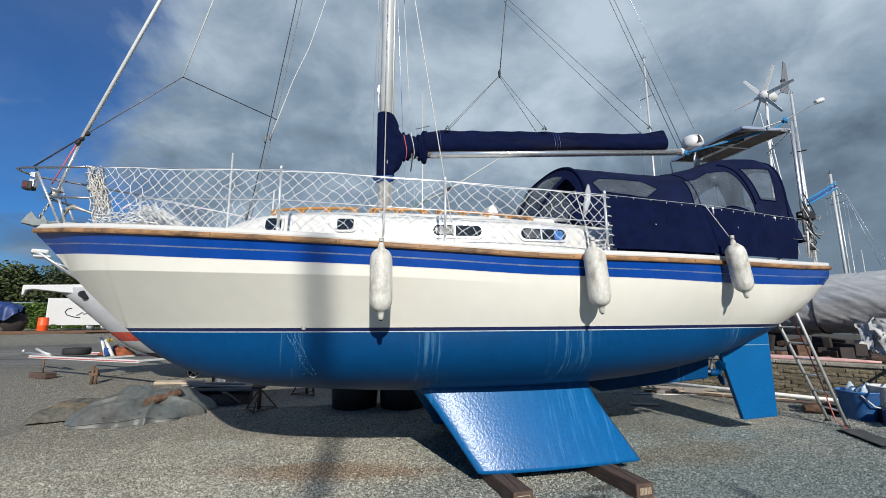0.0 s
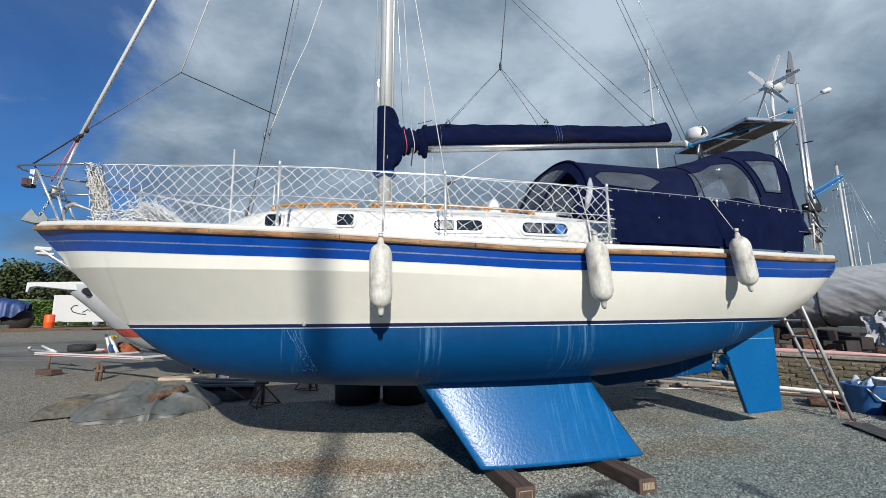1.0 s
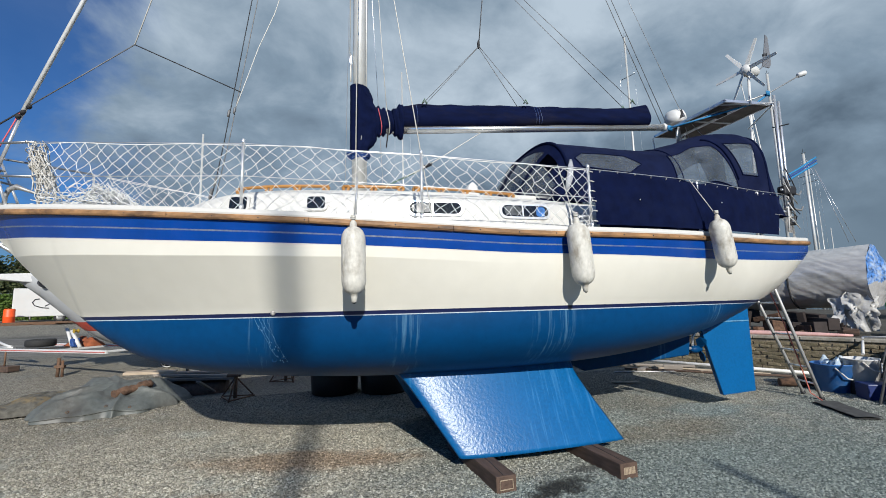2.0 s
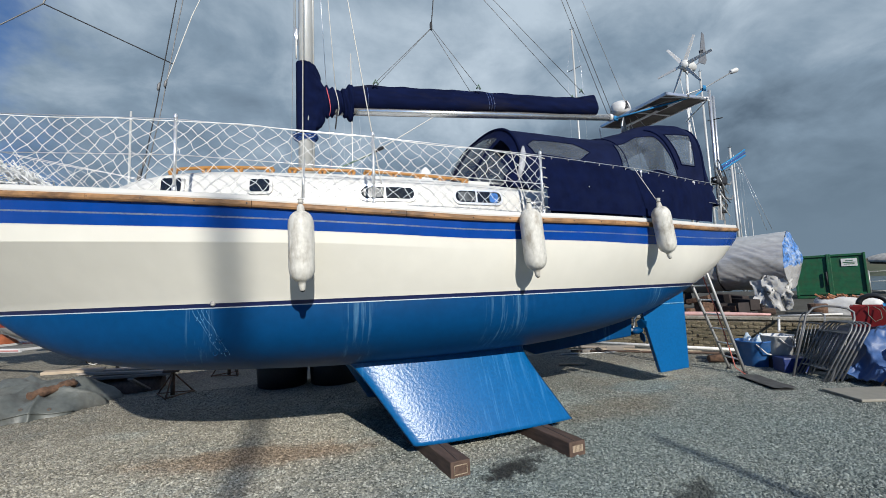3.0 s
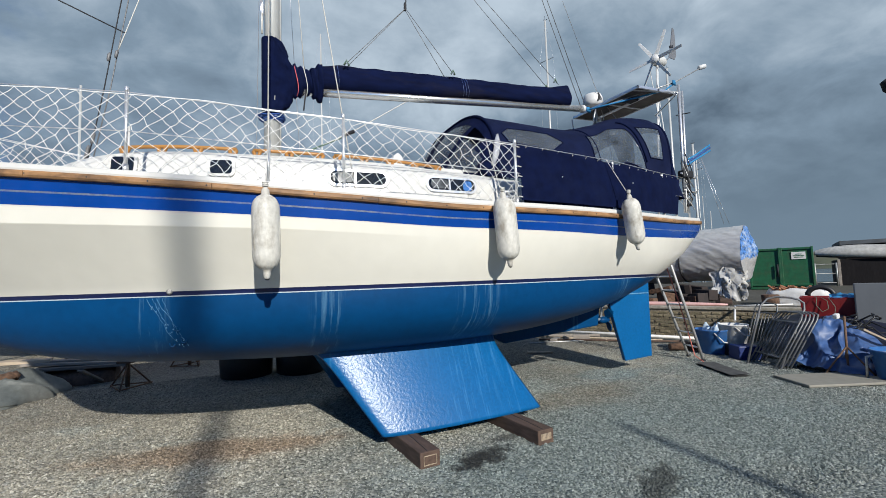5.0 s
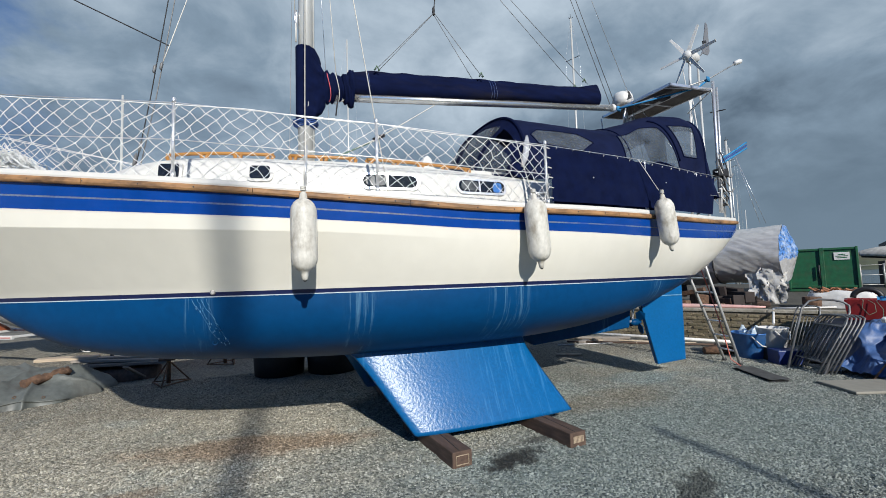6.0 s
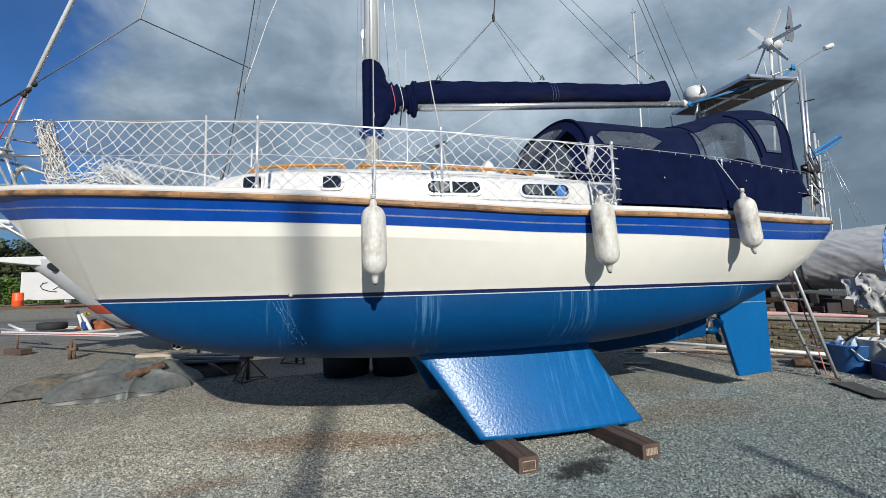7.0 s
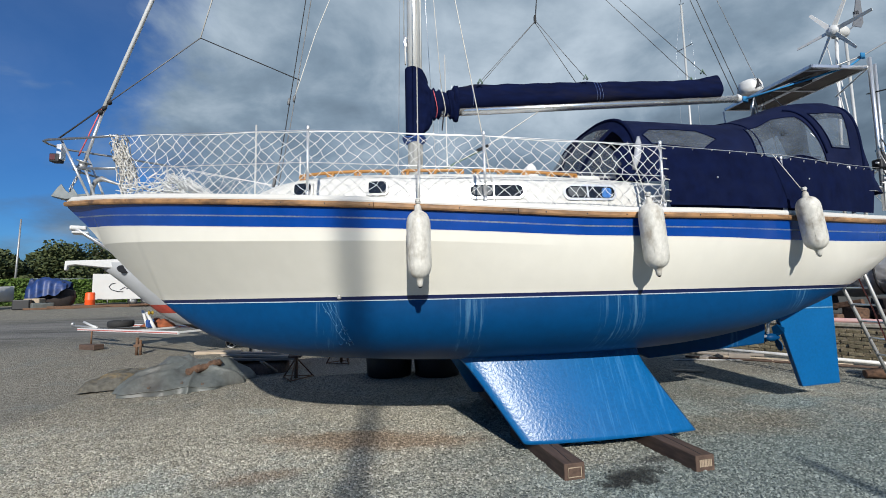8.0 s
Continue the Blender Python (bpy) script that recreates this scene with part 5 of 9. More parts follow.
wire("danbuoy_pole", [(5.1, 4.95, 4.07), (6.25, NP, 4.455), (6.84, 4.40, 4.775)], 0.009, M_GALV)
for p in ((6.25, NP, 4.45), (5.05, 5.0, 4.07)):
    bm = bmesh.new()
    for k in range(5):
        tube(bm, [Vector(p) + Vector((0.03 * math.cos(a) + 0.012 * k - 0.03, 0.02 * math.cos(a), 0.035 * math.sin(a))) for a in np.linspace(0, 6.28, 9)[:-1]], 0.009, 5, closed=True)
    part("rope_knot", bm, M_ROPEBLUE, yacht)
bm = bmesh.new()
lathe(bm, [(0.025, -0.05), (0.035, -0.04), (0.038, 0.05), (0.03, 0.07)], 12, Matrix.Translation((6.86, 4.40, 4.79)) @ pose(0, 0, 0, 20, 70, 0))
part("stern_camera", bm, M_WHITEPAINT, yacht, "small white cylinder light at the end of a pole")
rng = random.Random(31)
for k in range(9):
    z0 = 2.55 + 0.07 * k
    wire("rail_line", [(6.26 + rng.uniform(0, 0.05), NP - 0.05, z0 + rng.uniform(0.1, 0.35)), (6.34 + rng.uniform(-0.03, 0.06), NP - 0.06, z0 + 0.05), (6.40 + rng.uniform(0, 0.12), NP - 0.02, z0 - rng.uniform(0.02, 0.14))], rng.uniform(0.006, 0.012), rng.choice((M_ROPEBLACK, M_ROPE, M_GALV, M_DARK)))
bm = bmesh.new()
box(bm, 6.24, 6.46, NP - 0.06, NP + 0.05, 2.98, 3.10, 0.02)
part("outboard_bracket", bm, M_DARK, yacht, "dark clamp block on the stern rail")
# hoist rolled in blue under the stern
for k in range(3):
    wire("blue_strop", [(6.36, NP + 0.03 * k, 3.17 + 0.03 * k), (6.72, NP + 0.05, 3.33 + 0.035 * k), (7.08, NP + 0.06, 3.50 + 0.045 * k)], 0.015, M_COLLAR if k == 1 else M_ROPEBLUE)
# bow net aerial on the far rail
wire("flag_staff", [(-0.95, YC + 1.1, 2.5), (-0.93, YC + 1.1, 3.55)], 0.012, M_WHITEPAINT)

# small fitting and dripped paint on the bottom
bm = bmesh.new()
rng = random.Random(61)
for x0, x1, z1 in ((-0.38, -0.185, 1.16), (-0.315, -0.10, 1.13), (-0.34, -0.24, 1.30), (-0.27, -0.17, 1.22)):
    pts = []
    for t in np.linspace(0, 1, 22):
        w = 0.012 * noise.noise(Vector((t * 6, x0 * 30, 0))) + rng.uniform(-0.004, 0.004)
        pts.append(side(x0 + (x1 - x0) * t + w, 1.515 + (z1 - 1.515) * t, 0.002))
    tube(bm, pts, [0.0010 + 0.0014 * rng.random() ** 2 for _ in pts], 4)
for k in range(16):
    t = rng.random()
    p = side(-0.34 + 0.22 * t + rng.uniform(-0.03, 0.03), 1.47 - 0.36 * t, 0.002)
    tube(bm, [p, p + Vector((0.004, 0, -0.012))], [0.004, 0.002], 5)
part("paint_drip", bm, mat("pale_blue_drip", (0.075, 0.21, 0.35), 0.5), yacht)
for x, z in ((-0.13, 1.17), (-0.215, 1.14), (-0.17, 1.27)):
    bm = bmesh.new()
    p = side(x, z, 0.004)
    tube(bm, [p + Vector((0.018 * math.cos(a), 0, 0.018 * math.sin(a))) for a in np.linspace(0, 6.28, 11)[:-1]], 0.005, 5, closed=True)
    part("skin_fitting", bm, M_ANTI, yacht)
bm = bmesh.new()
p = side(-0.22, 1.565, 0.0)
lathe(bm, [(0.022, 0), (0.022, 0.012), (0.012, 0.014)], 12, Matrix.Translation(p) @ pose(0, 0, 0, 90, 0, 0))
part("drain_fitting", bm, M_GALV, yacht)

# fenders
M_FENDER = mat("scuffed_white_vinyl", (0.55, 0.535, 0.48), 0.5, spread=0.12, grain=40, stain=(0.24, 0.205, 0.155), stain_scale=11, stain_amount=0.75, stretch=(1, 1, 0.6))


def fender(top, bottom, r, tie, label):
    th = thing("fender", label, "fender", group="fenders on the yacht's side")
    top, bottom = Vector(top), Vector(bottom)
    l = (top - bottom).length
    m = Matrix.Translation(bottom) @ (top - bottom).to_track_quat("Z", "Y").to_matrix().to_4x4()
    prof = [(0.012, 0.0), (0.022, 0.01), (0.026, 0.04), (0.03, 0.06)]
    prof += [(0.03 + (r - 0.03) * math.sin(a), 0.07 + 0.11 * (1 - math.cos(a))) for a in np.linspace(0.25, math.pi / 2, 7)]
    prof += [(r * 1.0, l * 0.5)]
    prof += [(0.03 + (r - 0.03) * math.cos(a), l - 0.17 + 0.11 * math.sin(a)) for a in np.linspace(0.0, 1.3, 7)]
    prof += [(0.03, l - 0.055), (0.026, l - 0.02), (0.012, l)]
    bm = bmesh.new()
    lathe(bm, prof, 24, m)
    part("fender_body", bm, M_FENDER, th)
    bm = bmesh.new()
    for k in range(6):
        a = 2 * math.pi * k / 6
        tube(bm, [m @ Vector((r * 1.005 * math.cos(a), r * 1.005 * math.sin(a), z)) for z in np.linspace(0.2, l - 0.2, 5)], 0.0012, 4)
    part("fender_rib", bm, M_FENDER, th)
    bm = bmesh.new()
    tube(bm, [m @ Vector((0.016 * math.cos(a), 0, 0.012 + 0.016 * math.sin(a))) for a in np.linspace(0, 6.28, 9)[:-1]], 0.006, 5, closed=True)
    part("fender_eye", bm, M_DARK, th)
    bm = bmesh.new()
    tube(bm, [top - (top - bottom).normalized() * 0.02, *[Vector(p) for p in tie]], 0.0042, 6)
    for k in range(3):
        tube(bm, [top + Vector((0.018 * math.cos(a), 0.018 * math.sin(a), 0.01 + 0.012 * k)) for a in np.linspace(0, 6.28, 8)[:-1]], 0.006, 5, closed=True)
    part("fender_rope", bm, M_ROPE, th)


fender((0.445, 3.55, 2.30), (0.455, 3.57, 1.635), 0.097, [(0.455, 3.60, 2.42), (0.47, 3.64, 2.60), (0.48, 3.70, 2.93)], "scuffed white fender hanging from the lifeline by a rope")
fender((2.43, 3.475, 2.365), (2.50, 3.50, 1.685), 0.103, [(2.43, 3.52, 2.42), (2.36, 3.62, 2.9)], "white fender with grey scuffs, hanging beside the boarding gate")
fender((4.235, 3.66, 2.485), (4.37, 3.69, 1.855), 0.100, [(4.085, 3.815, 2.90)], "clean white fender hanging over the navy weather cloth")

# rolled vinyl flap at the hood's corner, gate fittings, foredeck windlass
bm = bmesh.new()
tube(bm, [(2.80, YC - 1.10, 2.82), (2.83, YC - 1.13, 2.95), (2.86, YC - 1.12, 3.10), (2.88, YC - 1.08, 3.18)], [0.018, 0.036, 0.032, 0.014], 10)
for v in bm.verts:
    v.co += 0.015 * noise.noise_vector(v.co * 14)
# the pale base colour paints in the sun's glare on the clear roll
part("rolled_flap", bm, mat("glare_pale_vinyl", (0.50, 0.51, 0.53), 0.12, spread=0.3, grain=8, coat=0.6, alpha=0.75), tent_thing, "rolled clear vinyl flap, coloured pale to stand in for sun glare")
for k, (x0, x1, z) in enumerate(((2.50, 2.68, 0.05), (2.54, 2.70, 0.10), (2.48, 2.70, 0.015))):
    bm = bmesh.new()
    p, q = edge(x0, -1, 0.05), edge(x1, -1, 0.05)
    tube(bm, [p + Vector((0, 0, z)), q + Vector((0, 0, z + 0.02))], 0.012, 8)
    part("gate_fitting", bm, M_STEEL, yacht)
for x in (2.52, 2.60, 2.68):
    bm = bmesh.new()
    p = edge(x, -1, 0.05)
    tube(bm, [p, p + Vector((0.01, 0, 0.16 if x < 2.6 else 0.10))], 0.010, 8)
    part("gate_fitting", bm, M_GALV, yacht)
bm = bmesh.new()
lathe(bm, [(0.07, 0.0), (0.075, 0.03), (0.05, 0.06), (0.055, 0.10), (0.03, 0.13)], 14, Matrix.Translation((-2.12, YC - 0.12, deck_z(-2.12, 0.2))))
part("deck_winch", bm, M_DARK, yacht, "dark deck winch beside the netting")

# ---- the ground ----


def rise(x, y):
    """The yard climbs gently to the hedge in the north-west; it falls away to the water in the east."""
    s = -0.5 * x + 0.86 * y
    z = 0.28 * ease(9.5, 14.5, s) + 0.03 * max(0.0, min(s, 45) - 14.0)
    z *= 1 - ease(-2.0, 6.0, x)
    if x > 26:
        z -= 3.0 * ease(26, 34, x)
    return z


def ground_material(name, loose=False):
    """The yard's surface; loose stones share its stains but take one shade each."""
    m = bpy.data.materials.new(name)
    m.use_nodes = True
    nt = m.node_tree
    p = nt.nodes["Principled BSDF"]
    p.inputs["Roughness"].default_value = 0.92
    p.inputs["Specular IOR Level"].default_value = 0.25
    geo = nt.nodes.new("ShaderNodeNewGeometry")

    def noise_tex(scale, detail=6, rough=0.55):
        n = nt.nodes.new("ShaderNodeTexNoise")
        n.inputs["Scale"].default_value, n.inputs["Detail"].default_value, n.inputs["Roughness"].default_value = scale, detail, rough
        nt.links.new(geo.outputs["Position"], n.inputs["Vector"])
        return n

    def ramp(src, stops):
        r = nt.nodes.new("ShaderNodeValToRGB")
        e = r.color_ramp.elements
        e[0].position, e[0].color = stops[0][0], (*stops[0][1], 1)
        e[1].position, e[1].color = stops[-1][0], (*stops[-1][1], 1)
        for q, c in stops[1:-1]:
            e.new(q).color = (*c, 1)
        nt.links.new(src, r.inputs[0])
        return r

    def mix(fac, a, b, mode="MIX"):
        x = nt.nodes.new("ShaderNodeMix")
        x.data_type, x.blend_type = "RGBA", mode
        for src, k in ((fac, 0), (a, 6), (b, 7)):
            if hasattr(src, "is_linked"):
                nt.links.new(src, x.inputs[k])
            else:
                x.inputs[k].default_value = src if k == 0 else (*src, 1)
        return x.outputs[2]

    def math_node(op, a, b):
        x = nt.nodes.new("ShaderNodeMath")
        x.operation = op
        for src, k in ((a, 0), (b, 1)):
            if hasattr(src, "is_linked"):
                nt.links.new(src, x.inputs[k])
            else:
                x.inputs[k].default_value = src
        return x.outputs[0]

    def blob(cx, cy, rx, ry, turn=0.0, ragged=0.5, scale=2.2):
        """A ragged patch: 1 in its middle, 0 outside."""
        mp = nt.nodes.new("ShaderNodeMapping")
        mp.vector_type = "TEXTURE"
        mp.inputs["Location"].default_value = (cx, cy, 0)
        mp.inputs["Rotation"].default_value = (0, 0, radians(turn))
        mp.inputs["Scale"].default_value = (rx, ry, 50)
        nt.links.new(geo.outputs["Position"], mp.inputs[0])
        ln = nt.nodes.new("ShaderNodeVectorMath")
        ln.operation = "LENGTH"
        nt.links.new(mp.outputs[0], ln.inputs[0])
        n = noise_tex(scale, 7, 0.65)
        d = math_node("ADD", ln.outputs["Value"], math_node("MULTIPLY", math_node("SUBTRACT", n.outputs[0], 0.5), ragged * 2.5))
        r = nt.nodes.new("ShaderNodeMapRange")
        r.interpolation_type = "SMOOTHSTEP"
        r.inputs[1].default_value, r.inputs[2].default_value = 1.05, 0.35
        r.inputs[3].default_value, r.inputs[4].default_value = 0.0, 1.0
        nt.links.new(d, r.inputs[0])
        return r.outputs[0]
    def streak():
        # wheel-polished bands along the lane
        mp = nt.nodes.new("ShaderNodeMapping")
        mp.inputs["Rotation"].default_value = (0, 0, radians(-30))
        mp.inputs["Scale"].default_value = (0.16, 0.9, 1)
        nt.links.new(geo.outputs["Position"], mp.inputs[0])
        n = nt.nodes.new("ShaderNodeTexNoise")
        n.inputs["Scale"].default_value, n.inputs["Detail"].default_value, n.inputs["Roughness"].default_value = 1.0, 8, 0.7
        nt.links.new(mp.outputs[0], n.inputs["Vector"])
        r = nt.nodes.new("ShaderNodeMapRange")
        r.inputs[1].default_value, r.inputs[2].default_value = 0.38, 0.6
        nt.links.new(n.outputs[0], r.inputs[0])
        return r.outputs[0]
    stone = nt.nodes.new("ShaderNodeTexVoronoi")
    stone.inputs["Scale"].default_value = 48
    nt.links.new(geo.outputs["Position"], stone.inputs["Vector"])
    sep = nt.nodes.new("ShaderNodeSeparateColor")
    nt.links.new(stone.outputs["Color"], sep.inputs[0])
    shade = geo.outputs["Random Per Island"] if loose else sep.outputs[0]
    tone = ramp(shade, [(0.0, (0.078, 0.088, 0.080)), (0.35, (0.155, 0.172, 0.155)), (0.7, (0.235, 0.252, 0.226)), (1.0, (0.36, 0.37, 0.335))])
    tan = ramp(shade, [(0.0, (0.165, 0.155, 0.122)), (0.4, (0.310, 0.292, 0.235)), (0.75, (0.42, 0.395, 0.32)), (1.0, (0.56, 0.535, 0.455))])
    wide = noise_tex(0.55, 5)
    wr = nt.nodes.new("ShaderNodeMapRange")
    wr.inputs[1].default_value, wr.inputs[2].default_value = 0.40, 0.62
    nt.links.new(wide.outputs[0], wr.inputs[0])
    sx = nt.nodes.new("ShaderNodeSeparateXYZ")
    nt.links.new(geo.outputs["Position"], sx.inputs[0])
    west = nt.nodes.new("ShaderNodeMapRange")
    west.inputs[1].default_value, west.inputs[2].default_value = 3.4, 0.2
    west.inputs[3].default_value, west.inputs[4].default_value = -0.45, 0.45
    nt.links.new(sx.outputs[0], west.inputs[0])
    far = nt.nodes.new("ShaderNodeMapRange")
    far.inputs[1].default_value, far.inputs[2].default_value = 3.6, 6.0
    far.inputs[3].default_value, far.inputs[4].default_value = -0.25, 0.35
    nt.links.new(sx.outputs[1], far.inputs[0])
    warm = nt.nodes.new("ShaderNodeMath")
    warm.use_clamp = True
    nt.links.new(math_node("ADD", wr.outputs[0], far.outputs[0]), warm.inputs[0])
    nt.links.new(west.outputs[0], warm.inputs[1])
    col = mix(warm.outputs[0], tone.outputs[0], tan.outputs[0])
    fines = noise_tex(9, 8, 0.7)
    fr = nt.nodes.new("ShaderNodeMapRange")
    fr.inputs[1].default_value, fr.inputs[2].default_value = 0.35, 0.75
    fr.inputs[3].default_value, fr.inputs[4].default_value = 0.76, 1.26
    nt.links.new(fines.outputs[0], fr.inputs[0])
    hs = nt.nodes.new("ShaderNodeHueSaturation")
    nt.links.new(col, hs.inputs["Color"])
    nt.links.new(fr.outputs[0], hs.inputs["Value"])
    col = hs.outputs[0]
    # blue-green dust of bottom paint, rust, oil
    tint = nt.nodes.new("ShaderNodeMapRange")
    tint.interpolation_type = "SMOOTHSTEP"
    tint.inputs[1].default_value, tint.inputs[2].default_value = 0.50, 0.66
    tint.inputs[4].default_value = 0.38
    nt.links.new(noise_tex(0.85, 6, 0.6).outputs[0], tint.inputs[0])
    col = mix(tint.outputs[0], col, mix(shade, (0.115, 0.147, 0.143), (0.37, 0.45, 0.44)))
    col = mix(math_node("MULTIPLY", blob(4.3, 4.7, 1.3, 0.5, 5, 0.5), 0.45), col, mix(shade, (0.085, 0.064, 0.038), (0.27, 0.21, 0.135)))
    col = mix(math_node("MULTIPLY", blob(4.2, 3.2, 3.6, 1.7, 0, 0.5, 1.2), 0.65), col, mix(shade, (0.072, 0.093, 0.089), (0.255, 0.305, 0.288)))
    col = mix(math_node("MULTIPLY", blob(5.6, 5.4, 0.9, 0.45, 10, 0.6), 0.28), col, mix(shade, (0.085, 0.135, 0.15), (0.25, 0.40, 0.45)))
    col = mix(math_node("MULTIPLY", blob(0.05, 5.1, 1.5, 0.42, -12, 0.7), 0.62), col, mix(shade, (0.105, 0.063, 0.035), (0.32, 0.205, 0.12)))
    col = mix(math_node("MULTIPLY", blob(-0.9, 4.35, 0.5, 0.2, 12, 0.5), 0.4), col, (0.15, 0.08, 0.045))
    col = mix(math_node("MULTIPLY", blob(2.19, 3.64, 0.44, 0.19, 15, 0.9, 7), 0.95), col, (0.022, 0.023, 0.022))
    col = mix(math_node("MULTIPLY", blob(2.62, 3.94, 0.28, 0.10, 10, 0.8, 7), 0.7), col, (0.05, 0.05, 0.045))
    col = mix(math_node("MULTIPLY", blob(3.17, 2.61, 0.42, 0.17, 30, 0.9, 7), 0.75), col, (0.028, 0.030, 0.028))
    # trodden brown earth between stones further in, also painting in shade under the hull
    dirt_and_shade = nt.nodes.new("ShaderNodeMapRange")
    dirt_and_shade.interpolation_type = "SMOOTHSTEP"
    dirt_and_shade.inputs[1].default_value, dirt_and_shade.inputs[2].default_value = 4.8, 7.6
    dirt_and_shade.inputs[4].default_value = 0.62
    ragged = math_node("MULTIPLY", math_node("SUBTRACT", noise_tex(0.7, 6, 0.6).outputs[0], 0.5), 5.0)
    nt.links.new(math_node("ADD", sx.outputs[1], ragged), dirt_and_shade.inputs[0])
    col = mix(dirt_and_shade.outputs[0], col, mix(shade, (0.072, 0.063, 0.049), (0.185, 0.165, 0.130)))
    # the lane of old tarmac and rolled dust in the north-west
    col = mix(math_node("MULTIPLY", blob(-12.5, 18.0, 11, 7, 28, 0.3, 0.35), 0.85), col, mix(streak(), (0.04, 0.04, 0.04), (0.19, 0.183, 0.168)))
    nt.links.new(col, p.inputs["Base Color"])
    if loose:
        return m
    b = nt.nodes.new("ShaderNodeBump")
    b.inputs["Strength"].default_value, b.inputs["Distance"].default_value = 0.7, 0.012
    hgt = math_node("ADD", math_node("MULTIPLY", stone.outputs["Distance"], -1.4), math_node("MULTIPLY", fines.outputs[0], 0.8))
    nt.links.new(hgt, b.inputs["Height"])
    nt.links.new(b.outputs[0], p.inputs["Normal"])
    return m


M_YARD = ground_material("boatyard_gravel")


def spread_axis(lo, hi, near_lo, near_hi, near_n, far_n):
    a = [near_lo - (near_lo - lo) * (k / far_n) ** 2.6 for k in range(far_n, 0, -1)]
    b = list(np.linspace(near_lo, near_hi, near_n))
    c = [near_hi + (hi - near_hi) * (k / far_n) ** 2.6 for k in range(1, far_n + 1)]
    return a + b + c


gx = spread_axis(-1500, 1500, -20, 40, 120, 14)
gy = spread_axis(-1500, 1500, -12, 40, 110, 14)
bm = bmesh.new()
vs = [[bm.verts.new((x, y, rise(x, y) + (0.018 * noise.noise(Vector((x * 0.6, y * 0.6, 0))) if 2 < y < 9 and -4 < x < 8 else 0.05 * noise.noise(Vector((x * 0.3, y * 0.3, 0))) * ease(9, 14, abs(x) + abs(y - 5))))) for y in gy] for x in gx]
for i in range(len(gx) - 1):
    for j in range(len(gy) - 1):
        bm.faces.new((vs[i][j], vs[i + 1][j], vs[i + 1][j + 1], vs[i][j + 1])).smooth = True
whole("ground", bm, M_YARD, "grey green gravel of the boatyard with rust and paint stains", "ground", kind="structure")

# loose stones standing proud of the gravel
M_STONE = ground_material("loose_stone", True)


def gravel(n, x0, x1, y0, y1, smin, smax, name, seed):
    rs = np.random.RandomState(seed)
    xy = np.stack([rs.uniform(x0, x1, n), y0 + (y1 - y0) * rs.uniform(0, 1, n) ** 1.35], 1)
    size = smin + (smax - smin) * rs.uniform(0, 1, n) ** 2.2
    base = np.array([(1, 0, 0), (0, 1, 0), (-1, 0, 0), (0, -1, 0), (0, 0, 1), (0, 0, -1)], float)
    tris = np.array([(0, 1, 4), (1, 2, 4), (2, 3, 4), (3, 0, 4), (1, 0, 5), (2, 1, 5), (3, 2, 5), (0, 3, 5)])
    v = base[None] * size[:, None, None] * rs.uniform(0.55, 1.25, (n, 6, 1)) * np.array([1.0, 0.8, 0.62])
    a = rs.uniform(0, 6.28, n)
    c, s = np.cos(a)[:, None], np.sin(a)[:, None]
    x = v[:, :, 0] * c - v[:, :, 1] * s + xy[:, :1]
    y = v[:, :, 0] * s + v[:, :, 1] * c + xy[:, 1:]
    gz = np.array([rise(px, py) + (0.018 * noise.noise(Vector((px * 0.6, py * 0.6, 0))) if 2 < py < 9 and -4 < px < 8 else 0) for px, py in xy])
    z = v[:, :, 2] + gz[:, None] + (size * 0.15)[:, None] + rs.uniform(-0.3, 0.3, (n, 1)) * v[:, :, :1].mean(1)
    verts = np.stack([x, y, z], 2).reshape(-1, 3)
    faces = (tris[None] + 6 * np.arange(n)[:, None, None]).reshape(-1, 3)
    me = bpy.data.meshes.new(name)
    me.from_pydata(verts.tolist(), [], faces.tolist())
    me.materials.append(M_STONE)
    tagged(new(name, me), "loose grey and tan gravel stones lying on the yard", "gravel", kind="stuff")


gravel(190000, -4.6, 8.5, 1.9, 9.0, 0.008, 0.019, "gravel", 5)

# ---- blocking under the keels ----
M_BLOCKEND = mat("pale_timber_end", (0.34, 0.27, 0.19), 0.9, spread=0.35, grain=40, stain=(0.14, 0.09, 0.05), stain_scale=10)


def timber_block(x, y0, y1, turn, label):
    th = thing("timber_block", label, "timber", (x, y0, 0), turn, group="timber blocks under the keels")
    bm = bmesh.new()
    box(bm, -0.095, 0.095, 0, y1 - y0, 0.0, 0.14, 0.008)
    part("baulk", bm, M_WOOD, th)
    bm = bmesh.new()
    tube(bm, [(-0.02, 0.02, 0.1415), (0.0, 0.3, 0.1415), (0.015, 0.6, 0.1415)], 0.003, 4)
    part("split", bm, M_DARK, th)
    return th


b1 = timber_block(1.74, 3.70, 4.9, 4, "dark weathered timber baulk under the bilge keel")
bm = bmesh.new()
tube(bm, [(-0.06, -0.002, 0.03), (0.06, -0.002, 0.03), (0.06, -0.002, 0.105), (-0.06, -0.002, 0.105)], 0.006, 4, closed=True)
part("end_mark", bm, M_BLOCKEND, b1, "pale ring mark on the sawn end")
b2 = timber_block(2.90, 3.62, 4.9, 4, "brown timber baulk with a stapled end under the bilge keel")
bm = bmesh.new()
for k in range(8):
    box(bm, -0.06 + 0.016 * k, -0.049 + 0.016 * k, -0.004, 0.004, 0.045, 0.105)
part("end_plate", bm, M_BLOCKEND, b2, "pale gang-nail plate on the sawn end")
timber_block(1.75, 5.95, 7.0, -2, "dark weathered timber baulk under the far keel")
